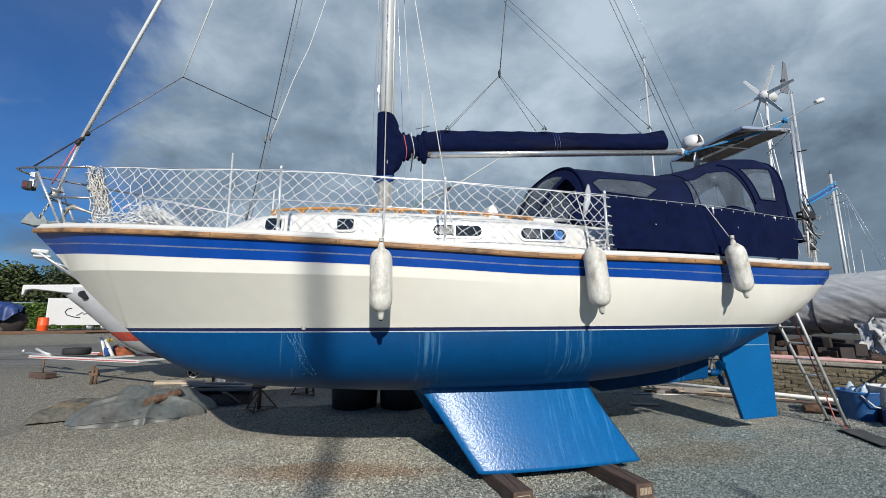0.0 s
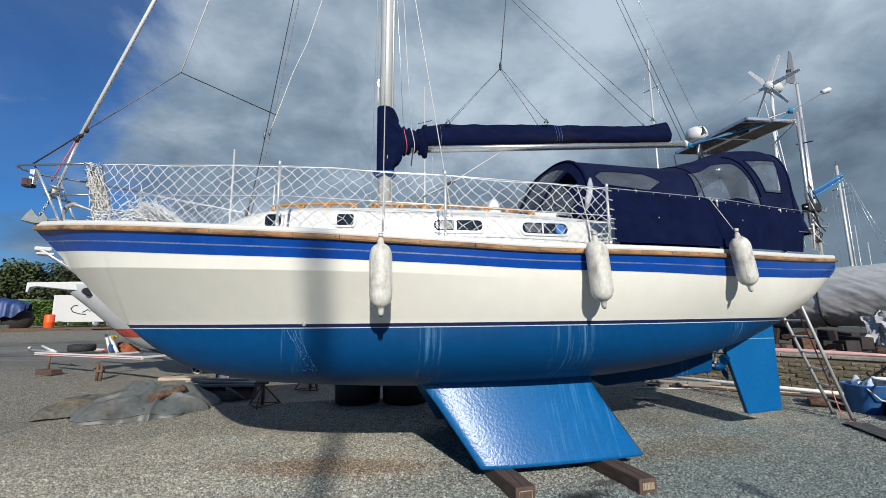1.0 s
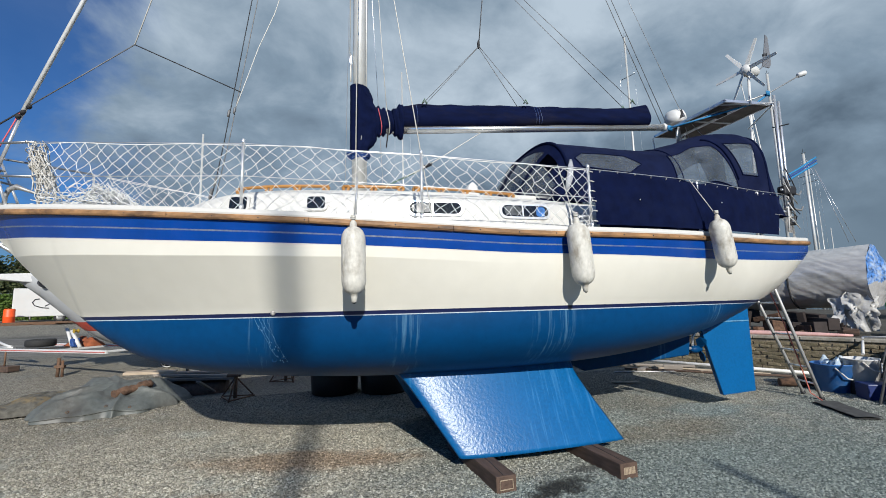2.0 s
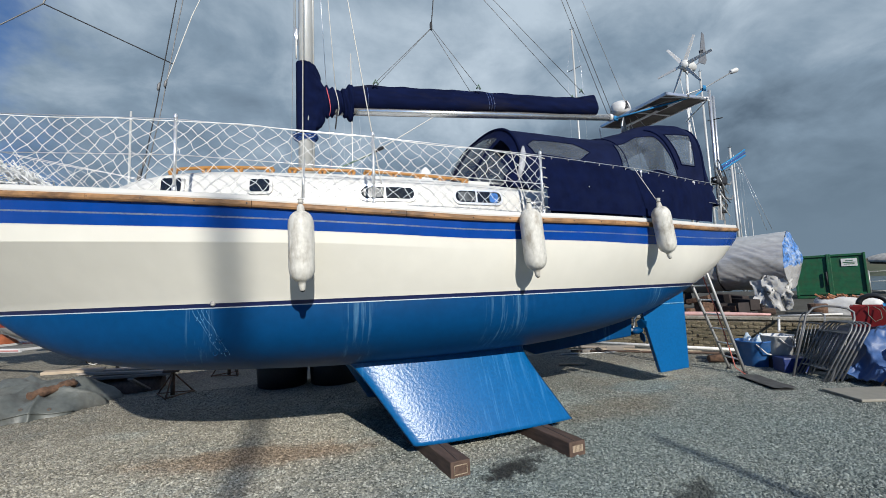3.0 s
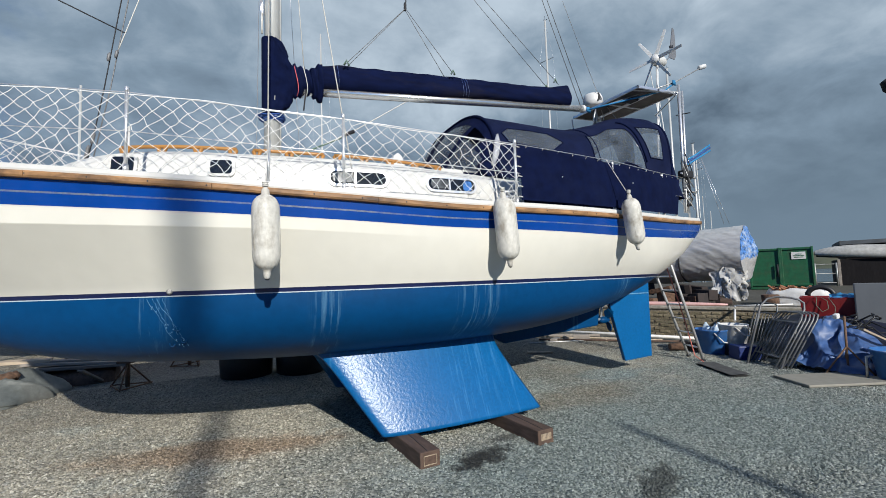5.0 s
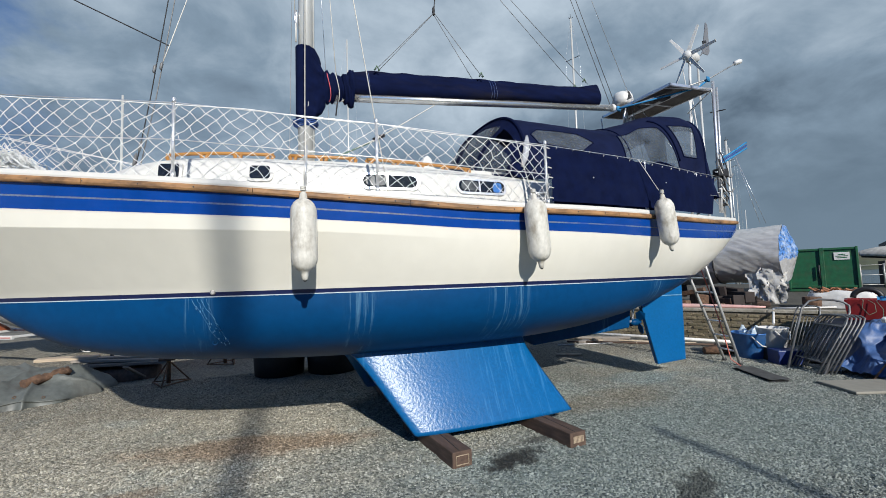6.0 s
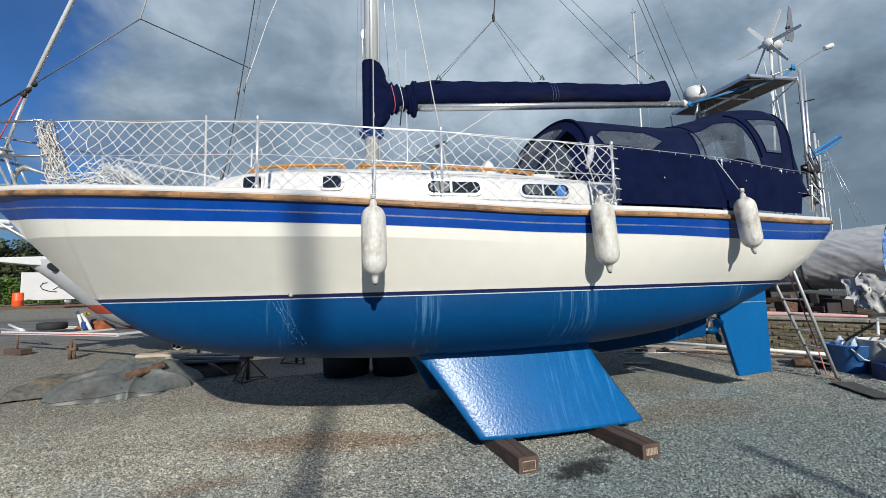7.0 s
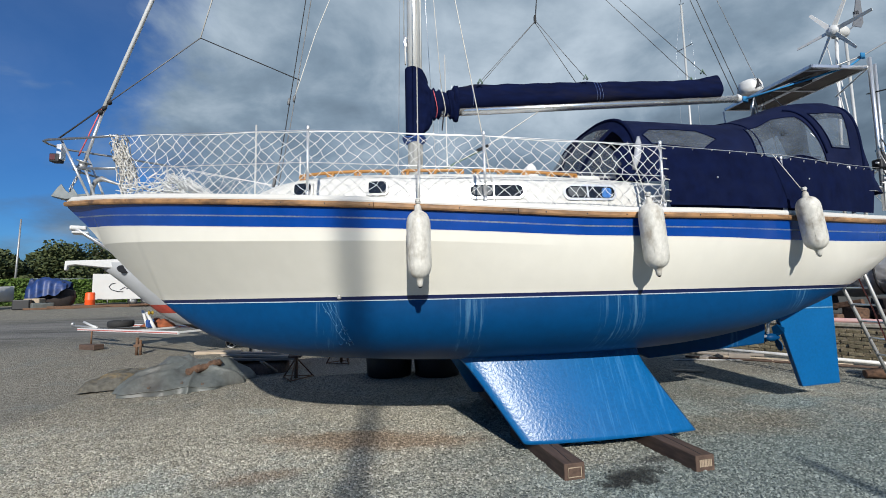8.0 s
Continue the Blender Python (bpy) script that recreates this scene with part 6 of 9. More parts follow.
timber_block(2.95, 5.95, 7.0, 2, "dark weathered timber baulk under the far keel")

# ---- under and behind the yacht ----
M_BLACKPLASTIC = mat("black_plastic", (0.012, 0.012, 0.013), 0.5, spread=0.3)
for x, y in ((0.38, 8.7), (1.28, 8.5)):
    bm = bmesh.new()
    lathe(bm, [(0.36, 0), (0.42, 0.02), (0.44, 0.3), (0.45, 0.55), (0.47, 0.57), (0.42, 0.58), (0.40, 0.1), (0.01, 0.09)], 28)
    whole("black_tub", bm, M_BLACKPLASTIC, "large round black plastic tub in the yacht's shade", "tub", m=pose(x, y, rise(x, y)), group="black tubs")
M_RUST = mat("rusty_steel", (0.14, 0.085, 0.055), 0.8, metal=0.3, spread=0.4, grain=25, stain=(0.22, 0.10, 0.04), stain_scale=8)


def prop_stand(x, y, h, turn, label):
    th = thing("boat_stand", label, "boat stand", (x, y, rise(x, y)), turn, group="boat stands")
    bm = bmesh.new()
    tube(bm, [(0, 0, 0.02), (0, 0, h)], 0.034, 10)
    part("post", bm, M_RUST, th)
    for k in range(3):
        a = 2 * math.pi * k / 3 + 0.4
        bm = bmesh.new()
        tube(bm, [(0.33 * math.cos(a), 0.33 * math.sin(a), 0.015), (0.03 * math.cos(a), 0.03 * math.sin(a), h * 0.82)], 0.014, 6)
        part("leg", bm, M_RUST, th)
        b = 2 * math.pi * (k + 1) / 3 + 0.4
        bm = bmesh.new()
        tube(bm, [(0.34 * math.cos(a), 0.34 * math.sin(a), 0.03), (0.34 * math.cos(b), 0.34 * math.sin(b), 0.03)], 0.011, 6)
        part("brace", bm, M_RUST, th)
    bm = bmesh.new()
    box(bm, -0.12, 0.12, -0.09, 0.09, h, h + 0.04, 0.01, pose(0, 0, 0, 12, 0, 0))
    part("pad", bm, M_WOOD, th)


prop_stand(-1.37, 8.82, 0.44, 0, "rusty steel tripod boat stand on the gravel")
prop_stand(-0.65, 10.4, 0.66, 40, "rusty steel tripod boat stand on the gravel")


# crumpled grey tarpaulin
M_TARP = mat("grey_tarpaulin", (0.098, 0.106, 0.098), 0.5, spread=0.2, grain=12, bump=0.02, stain=(0.055, 0.048, 0.040), stain_scale=1.6, stain_amount=0.7)


def heap(u, v):
    """A sheet dropped over a low pile: it hangs in folds from the top and spreads at the hem."""
    X, Y = 2 * u - 1, 2 * v - 1
    px, py = X * math.sqrt(1 - Y * Y / 2), Y * math.sqrt(1 - X * X / 2)
    r, ang = math.hypot(px, py), math.atan2(py, px)
    k = ang * 2.3 + 1.2 * noise.noise(Vector((px * 1.6, py * 1.6, 0.3)))
    fold = 1 - abs(math.sin(2 * k)) ** 0.7
    reach = 1 + 0.16 * noise.noise(Vector((2.2 * math.cos(ang), 2.2 * math.sin(ang), 4.0))) + 0.12 * fold * r
    x = -3.20 + 0.93 * px * reach + 0.06 * py
    y = 8.80 + 0.88 * py * reach + 0.22 * px
    body = max(0.0, 1 - r ** 2.4) ** 0.60
    # one ridge over the pile's height, a second where the sheet hangs over the planks
    ridge = 0.21 * math.exp(-((px + 0.36 - 0.2 * py) / 0.46) ** 2 - ((py - 0.15) / 0.65) ** 2)
    ridge += 0.13 * math.exp(-((px - 0.50 + 0.2 * py) / 0.26) ** 2 - ((py - 0.25) / 0.5) ** 2)
    z = (0.27 + ridge) * body + 0.17 * (fold - 0.3) * min(1, 1.6 * r) * (1 - 0.35 * r) * body * min(1, 2.2 * r)
    z += body * (0.07 * noise.noise(Vector((px * 2.2, py * 2.2, 7.1))) + 0.05 * (0.4 - abs(noise.noise(Vector((px * 3.2 + py, py * 1.4, 1.0))))) + 0.02 * noise.noise(Vector((px * 8, py * 6, 2.0))))
    return Vector((x, y, rise(x, y) + 0.012 + max(0.0, z)))


bm = bmesh.new()
grid_sheet(bm, 160, 80, heap)
tarp = whole("grey_tarpaulin", bm, M_TARP, "crumpled grey tarpaulin lying in folds on the gravel", "tarpaulin", smooth=True)
bm = bmesh.new()
tube(bm, [heap(u, 0.03) + Vector((0, -0.01, 0.004)) for u in np.linspace(0.02, 0.98, 60)], 0.012, 6)
part("rolled_hem", bm, M_TARP, tarp)
for u in (0.30, 0.62, 0.80):
    bm = bmesh.new()
    c = heap(u, 0.07) + Vector((0, -0.004, 0.012))
    tube(bm, [c + Vector((0.018 * math.cos(a), 0.010 * math.sin(a), 0.014 * math.sin(a))) for a in np.linspace(0, 6.28, 9)[:-1]], 0.004, 5, closed=True)
    part("eyelet", bm, M_RUST, tarp)
M_SACK = mat("ochre_sacking", (0.085, 0.080, 0.066), 0.9, spread=0.35, grain=18, stain=(0.25, 0.17, 0.065), stain_scale=2.2, stain_amount=0.9)
bm = bmesh.new()
grid_sheet(bm, 44, 34, lambda u, v: Vector((-4.86 + 0.95 * u + 0.10 * noise.noise(Vector((u * 3, v * 3, 5))), 8.40 + 0.95 * v + 0.14 * noise.noise(Vector((u * 4, v * 4, 1))) + 0.2 * u, 0.03 + (math.sin(math.pi * u) * math.sin(math.pi * v)) ** 0.4 * (0.21 + 0.16 * noise.noise(Vector((u * 3.4, v * 3, 3))) + 0.10 * (0.5 - abs(noise.noise(Vector((u * 7, v * 6, 3)))))) + rise(-4.6, 8.7))))
whole("sacking", bm, M_SACK, "stained ochre sacking beside the grey tarpaulin", "sacking", smooth=True)
M_BARK = mat("rotten_wood", (0.11, 0.062, 0.038), 0.95, spread=0.5, grain=20, bump=0.02, stain=(0.05, 0.03, 0.025), stain_scale=7)
bm = bmesh.new()
ends = heap(0.57, 0.26) + Vector((0, 0, 0.045)), heap(0.76, 0.46) + Vector((0, 0, 0.05))
pts = [ends[0].lerp(ends[1], t) + 0.02 * noise.noise_vector(Vector((t * 4, 1, 2))) for t in np.linspace(0, 1, 14)]
tube(bm, pts, [0.070 + 0.035 * noise.noise(Vector((k * 1.3, 0, 0))) for k in range(14)], 9)
for v in bm.verts:
    v.co += 0.02 * noise.noise_vector(v.co * 22)
whole("rotten_log", bm, M_BARK, "length of rotten brown timber lying on the tarpaulin", "log")
M_PLANK = mat("grey_plank", (0.24, 0.21, 0.18), 0.85, spread=0.25, grain=16, per=0.3, stain=(0.1, 0.085, 0.07), stain_scale=4, stretch=(0.25, 1, 1))
M_PALEPLANK = mat("pale_plank", (0.40, 0.32, 0.23), 0.8, spread=0.2, grain=16, per=0.15, stretch=(0.25, 1, 1))


def plank(x, y, z, l, w, t, rz, ry=0, material=None, label="old grey plank on the pile beside the tarpaulin"):
    bm = bmesh.new()
    box(bm, -l / 2, l / 2, -w / 2, w / 2, 0, t, 0.004)
    whole("plank", bm, material or M_PLANK, label, "plank", group="old planks", m=pose(x, y, z, 0, ry, rz))


rng = random.Random(9)
plank(-3.05, 9.75, 0.42, 0.85, 0.26, 0.05, 8, 2, M_PALEPLANK, "pale board on top of the plank pile")
plank(-2.45, 9.78, 0.385, 1.25, 0.18, 0.03, 3, 3)
plank(-2.30, 9.70, 0.335, 1.35, 0.22, 0.04, -2, 4)
plank(-2.25, 9.95, 0.31, 1.5, 0.34, 0.045, 4, 3)
plank(-2.15, 9.62, 0.27, 1.25, 0.26, 0.045, 1, 2)
plank(-1.98, 9.33, 0.16, 0.48, 0.10, 0.03, 62, 32)
bm = bmesh.new()
for k in range(9):
    t = k / 8
    w = 0.34 * math.sin(math.pi * (0.12 + 0.76 * t)) ** 0.5
    ring = [bm.verts.new((-2.75 + 1.05 * t, 9.78 + w * math.cos(a), 0.004 + 0.25 * max(0.0, math.sin(a)) ** 0.6)) for a in np.linspace(0, math.pi, 11)]
    if k:
        for i in range(10):
            bm.faces.new((last[i], last[i + 1], ring[i + 1], ring[i])).smooth = True
    else:
        bm.faces.new(ring)
    last = ring
bm.faces.new(list(reversed(last)))
bmesh.ops.recalc_face_normals(bm, faces=bm.faces)
whole("upturned_punt", bm, M_WOOD, "dark upturned tender carrying old planks", "punt")


# ---- trailer with a spare wheel ----
M_TYRE = mat("tyre_rubber", (0.018, 0.018, 0.018), 0.8, spread=0.3, grain=30)
M_REDPAINT = mat("faded_red_paint", (0.42, 0.05, 0.04), 0.6, spread=0.2, stain=(0.5, 0.3, 0.26), stain_scale=6)


def wheel(parent, m, r=0.29, w=0.17):
    bm = bmesh.new()
    lathe(bm, [(r * 0.62, -w / 2), (r * 0.9, -w / 2), (r, -w * 0.3), (r, w * 0.3), (r * 0.9, w / 2), (r * 0.62, w / 2), (r * 0.6, 0)], 28, m)
    ty = part("tyre", bm, M_TYRE, parent)
    bm = bmesh.new()
    lathe(bm, [(0.04, -w * 0.2), (r * 0.25, -w * 0.1), (r * 0.5, -w * 0.25), (r * 0.63, -w * 0.42), (r * 0.63, w * 0.42), (r * 0.2, w * 0.3)], 20, m)
    part("rim", bm, M_GALV, ty)


TR = thing("boat_trailer", "white boat trailer with red stripes and a spare wheel on it", "trailer", (-7.66, 13.11, 0.0), -34.8)
zt = 0.79
for y0, y1 in ((0.0, 0.0), (1.3, 0.35)):
    bm = bmesh.new()
    box(bm, -0.4 * (y0 > 1), (6.0 if y0 > 1 else 4.2), y0 - 0.025, y0 + 0.025, zt - 0.035, zt + 0.035, 0.006)
    rail_part = part("chassis_rail", bm, M_WHITEPAINT, TR)
    bm = bmesh.new()
    box(bm, 0.02, 4.18 - 1.2 * (y0 > 1), y0 - 0.034, y0 - 0.030, zt - 0.012, zt + 0.006)
    part("red_stripe", bm, M_REDPAINT, rail_part)
for x in (1.2, 2.2, 3.9):
    bm = bmesh.new()
    box(bm, x - 0.02, x + 0.02, 0.026, 1.274, zt - 0.034, zt + 0.01, 0.005)
    part("cross_member", bm, M_WHITEPAINT, TR)
bm = bmesh.new()
tube(bm, [(0.2, 0.37, zt), (-0.8, 0.39, zt + 0.03), (-1.2, 0.40, zt + 0.04)], 0.035, 8)
lathe(bm, [(0.03, 0), (0.05, 0.02), (0.04, 0.08), (0.01, 0.1)], 10, Matrix.Translation((-1.2, 0.40, zt + 0.04)))
part("hitch", bm, M_GALV, TR)
bm = bmesh.new()
tube(bm, [(-0.5, 0.35, zt + 0.16), (-0.1, 0.36, zt + 0.06), (0.1, 0.37, zt + 0.03)], 0.03, 8)
part("brake_lever", bm, M_WHITEPAINT, TR)
wheel(TR, Matrix.Translation((1.26, 0.36, zt + 0.14)))
bm = bmesh.new()
tube(bm, [(1.85, 0.69, zt), (1.60, 0.69, zt + 0.46)], 0.036, 8)
tube(bm, [(2.15, 0.69, zt), (1.78, 0.69, zt + 0.40)], 0.04, 8)
post = part("winch_post", bm, M_WHITEPAINT, TR)
bm = bmesh.new()
lathe(bm, [(0.05, -0.05), (0.05, -0.04), (0.03, -0.03), (0.03, 0.03), (0.05, 0.04), (0.05, 0.05)], 14, Matrix.Translation((1.95, 0.69, zt + 0.40)) @ pose(0, 0, 0, 90, 0, 0))
part("winch_drum", bm, mat("yellow_strap", (0.30, 0.20, 0.02), 0.7), post, "yellow winch strap")
bm = bmesh.new()
box(bm, 1.88, 2.02, 0.60, 0.76, zt + 0.02, zt + 0.22, 0.03)
bmesh.ops.subdivide_edges(bm, edges=bm.edges, cuts=2)
for v in bm.verts:
    v.co += 0.03 * noise.noise_vector(v.co * 9)
part("winch_cover", bm, M_COLLAR, post, "blue wrapped winch")
bm = bmesh.new()
tube(bm, [(0.66, 0.0, zt), (0.66, 0.0, rise(-7.11, 12.74) + 0.13)], 0.02, 6)
part("jack_leg", bm, M_RUST, TR)
wheel(TR, Matrix.Translation((5.7, 0.9, 0.36)) @ pose(0, 0, 0, 90, 0, 0), 0.27, 0.16)
wheel(TR, Matrix.Translation((5.7, 1.9, 0.38)) @ pose(0, 0, 0, 90, 0, 0), 0.27, 0.16)
bm = bmesh.new()
box(bm, -0.3, 0.3, -0.12, 0.12, 0, 0.13, 0.01)
whole("wood_block", bm, M_WOOD, "dark wooden block under the trailer leg", "wood block", m=pose(-7.10, 12.72, rise(-7.10, 12.72), 0, 0, -30))
bm = bmesh.new()
tube(bm, [(0, 0, 0), (0.01, 0, 0.42)], 0.035, 8)
tube(bm, [(0.09, 0, 0), (0.08, 0.0, 0.36)], 0.028, 8)
box(bm, -0.05, 0.13, -0.05, 0.05, 0.2, 0.26, 0.006)
whole("mooring_post", bm, M_RUST, "rusty iron post standing in the gravel", "post", m=pose(-5.57, 11.76, rise(-5.57, 11.76)))
lw = thing("trolley_wheel", "small trolley wheel with a pale spoked rim beside the plank pile", "wheel", (-3.67, 12.6, rise(-3.67, 12.6) + 0.165))
bm = bmesh.new()
lathe(bm, [(0.140, -0.03), (0.160, -0.035), (0.168, -0.02), (0.168, 0.02), (0.160, 0.035), (0.140, 0.03)], 24, pose(0, 0, 0, 90, 0, 16))
part("tyre", bm, M_TYRE, lw)
bm = bmesh.new()
tube(bm, [pose(0, 0, 0, 90, 0, 16) @ Vector((0.143 * math.cos(a), 0.143 * math.sin(a), 0.03)) for a in np.linspace(0, 2 * math.pi, 25)[:-1]], 0.014, 6, closed=True)
tube(bm, [pose(0, 0, 0, 90, 0, 16) @ Vector((0, 0, -0.03)), pose(0, 0, 0, 90, 0, 16) @ Vector((0, 0, 0.045))], 0.04, 10)
for k in range(5):
    a = 2 * math.pi * k / 5 + 0.3
    tube(bm, [pose(0, 0, 0, 90, 0, 16) @ Vector((0.02 * math.cos(a), 0.02 * math.sin(a), 0.03)), pose(0, 0, 0, 90, 0, 16) @ Vector((0.15 * math.cos(a), 0.15 * math.sin(a), 0.03))], 0.016, 6)
part("rim", bm, M_WHITEPAINT, lw)
# orange cover on the trailer
bm = bmesh.new()
M_ORANGE = mat("orange_canvas", (0.24, 0.065, 0.022), 0.8, spread=0.3, grain=9)
grid_sheet(bm, 22, 16, lambda u, v: Vector((1.22 + 0.95 * u, 0.85 + 0.40 * v, zt + 0.012 + 0.20 * (math.sin(math.pi * u) * math.sin(math.pi * v)) ** 0.35 * (1 + 0.5 * noise.noise(Vector((u * 5, v * 5, 8)))))))
bm.transform(pose(-7.66, 13.11, 0.0, 0, 0, -34.8))
whole("orange_cover", bm, M_ORANGE, "crumpled orange canvas cover lying across the trailer", "cover", smooth=True)

# ---- neighbour yacht behind the bow ----
M_HULLGREY = mat("pale_grey_gelcoat", (0.36, 0.37, 0.38), 0.3, spread=0.06, grain=5, stain=(0.4, 0.4, 0.4), stain_scale=2)
M_ANTIRED = mat("red_antifouling", (0.36, 0.055, 0.035), 0.7, spread=0.2, grain=9)
# dark colour painted in for the shadow on the neighbour's lower hull
M_NBLOW = mat("shaded_bottom", (0.035, 0.033, 0.036), 0.7, spread=0.2, grain=8)
NB = thing("neighbour_yacht", "pale grey sailing yacht with a red bottom, standing ashore", "yacht", (-5.90, 10.70, 0.0), 27)
nb_keel = curve_of([(0, 2.32), (0.37, 1.99), (0.7, 1.67), (1.02, 1.36), (1.35, 1.08), (1.64, 0.93), (2.2, 0.72), (4, 0.5), (7, 0.6), (9, 1.3)])
nb_beam = curve_of([(0, 0.05), (1, 0.55), (2.5, 1.15), (4.5, 1.45), (7, 1.3), (9, 0.9)])
bm = bmesh.new()
levels = list(np.linspace(2.42, 1.42, 18)) + list(np.linspace(1.36, 1.22, 4)) + list(np.linspace(1.15, 0.46, 14))
prev = None
for x in np.linspace(0, 9, 110):
    zk, zs = nb_keel(x), 2.40 - 0.02 * x
    ring = []
    for sgn in (-1, 1):
        for k in range(len(levels)) if sgn < 0 else range(len(levels) - 1, -1, -1):
            z = min(zs, max(zk, levels[k]))
            t = (zs - z) / (zs - zk)
            ring.append(bm.verts.new((x, sgn * max(0.0, nb_beam(x)) * max(0.0, 1 - t ** 2.4) ** 0.6, z)))
    if prev:
        for k in range(len(ring) - 1):
            f = bm.faces.new((prev[k], ring[k], ring[k + 1], prev[k + 1]))
            f.smooth = True
            kk = k if k < len(levels) else 2 * len(levels) - 2 - k
            zm = (levels[min(kk, len(levels) - 2)] + levels[min(kk + 1, len(levels) - 1)]) / 2
            f.material_index = 1 if 1.22 < zm < 1.42 else 2 if zm <= 0.95 else 0
        bm.faces.new((prev[0], prev[-1], ring[-1], ring[0]))
    prev = ring
bm.faces.new(prev)
bmesh.ops.remove_doubles(bm, verts=bm.verts, dist=0.0005)
bmesh.ops.dissolve_degenerate(bm, edges=bm.edges, dist=0.0005)
bmesh.ops.recalc_face_normals(bm, faces=bm.faces)
part("hull", bm, [M_HULLGREY, M_ANTIRED, M_NBLOW], NB, "pale grey hull with a red bottom")
bm = bmesh.new()
prism(bm, [(-0.54, 2.40), (0.6, 2.47), (0.6, 2.24), (0.1, 2.27), (-0.38, 2.325), (-0.49, 2.30), (-0.51, 2.20), (-0.545, 2.20)], "y", -0.17, 0.17, 0.015)
part("bow_platform", bm, M_WHITEPAINT, NB, "white bow platform")
bm = bmesh.new()
lathe(bm, [(0.001, -0.01), (0.13, -0.008), (0.15, 0.0), (0.13, 0.012)], 18, Matrix.Translation((0.47, -0.285, 2.23)) @ Matrix.Diagonal((1.0, 1, 0.65, 1)) @ pose(0, 0, 0, 75, 0, 26))
part("hawse_port", bm, M_DARK, NB)
bm = bmesh.new()
tube(bm, [(0.55, -0.25, 2.40), (-0.35, -0.2, 3.06), (-0.5, 0, 3.09), (-0.35, 0.2, 3.06), (0.55, 0.25, 2.40)], 0.022, 8)
tube(bm, [(0.95, -0.42, 2.40), (-0.1, -0.24, 2.9)], 0.016, 8)
part("pulpit", bm, M_STEEL, NB)
bm = bmesh.new()
box(bm, -0.50, -0.22, -0.19, -0.03, 3.07, 3.16, 0.03)
box(bm, -0.46, -0.18, -0.21, 0.15, 2.99, 3.035, 0.015)
part("bow_seat", bm, M_WHITEPAINT, NB)
bm = bmesh.new()
box(bm, 3.9, 5.6, -0.4, 0.4, 0.30, 0.62, 0.05)
part("ballast_keel", bm, M_NBLOW, NB)
for x in (4.0, 5.2):
    bm = bmesh.new()
    box(bm, x, x + 0.25, -0.7, 0.7, -0.02, 0.30, 0.01)
    part("cradle_beam", bm, M_WOOD, NB)


# ---- the yard's north-west edge ----
def ray8(dx, dy, d):
    return 0.09 + dx * d, 0.17 + dy * d


M_PANEL = mat("white_trailer_panel", (0.58, 0.575, 0.55), 0.5, spread=0.04, grain=3, stain=(0.55, 0.5, 0.45), stain_scale=1.5, stain_amount=0.4)
x, y = ray8(-0.5, 0.866, 40)
zg = rise(x, y)
box_tr = thing("box_trailer", "white box trailer with a dark scrolled emblem", "trailer", (x, y, zg), 30)
bm = bmesh.new()
box(bm, 0, 5.2, 0, 2.2, 0.42, 2.30, 0.03)
part("body", bm, M_PANEL, box_tr)
for xx in (2.4, 3.2):
    wheel(box_tr, Matrix.Translation((xx, 0.14, 0.32)) @ pose(0, 0, 0, 90, 0, 0), 0.32, 0.18)
bm = bmesh.new()
tube(bm, [(1.30, -0.012, 1.60), (1.08, -0.012, 1.56), (0.95, -0.012, 1.36), (1.08, -0.012, 1.14), (1.45, -0.012, 1.0), (1.8, -0.012, 0.96)], 0.03, 5)
tube(bm, [(1.6, -0.012, 1.1), (1.9, -0.012, 1.32), (2.0, -0.012, 1.18), (2.3, -0.012, 1.34)], 0.03, 5)
part("emblem", bm, M_DARK, box_tr, "dark scrolled emblem")
for xx in (0.9, 4.2):
    bm = bmesh.new()
    tube(bm, [(xx, 0.1, -0.05), (xx, 0.1, 0.44)], 0.04, 6)
    part("corner_steady", bm, M_GALV, box_tr)
M_BARREL = mat("orange_plastic", (0.80, 0.09, 0.015), 0.5, spread=0.08)
x, y = ray8(-0.502, 0.865, 39)
bm = bmesh.new()
lathe(bm, [(0.26, 0), (0.29, 0.03), (0.29, 0.44), (0.31, 0.47), (0.29, 0.50), (0.28, 0.92), (0.24, 0.98), (0.01, 0.98)], 20)
whole("orange_drum", bm, M_BARREL, "bright orange plastic drum", "drum", m=pose(x, y, rise(x, y)))


def leaves(bm, centre, radii, n, size, rng, shell=0.55):
    """Many small leaf clumps in an uneven crown."""
    for _ in range(n):
        d = Vector((rng.gauss(0, 1), rng.gauss(0, 1), rng.gauss(0, 1))).normalized()
        r = shell + (1 - shell) * rng.random() ** 0.6
        r *= 1 + 0.28 * noise.noise(d * 2.3 + Vector(centre) * 0.37)
        p = Vector(centre) + Vector((d.x * radii[0], d.y * radii[1], d.z * radii[2])) * r
        u = Vector((rng.gauss(0, 1), rng.gauss(0, 1), rng.gauss(0, 0.6))).normalized()
        w = u.orthogonal().normalized()
        s = size * rng.uniform(0.6, 1.4)
        bm.faces.new([bm.verts.new(p + u * s), bm.verts.new(p + w * s * 0.7), bm.verts.new(p - u * s * 0.9), bm.verts.new(p - w * s * 0.6)])


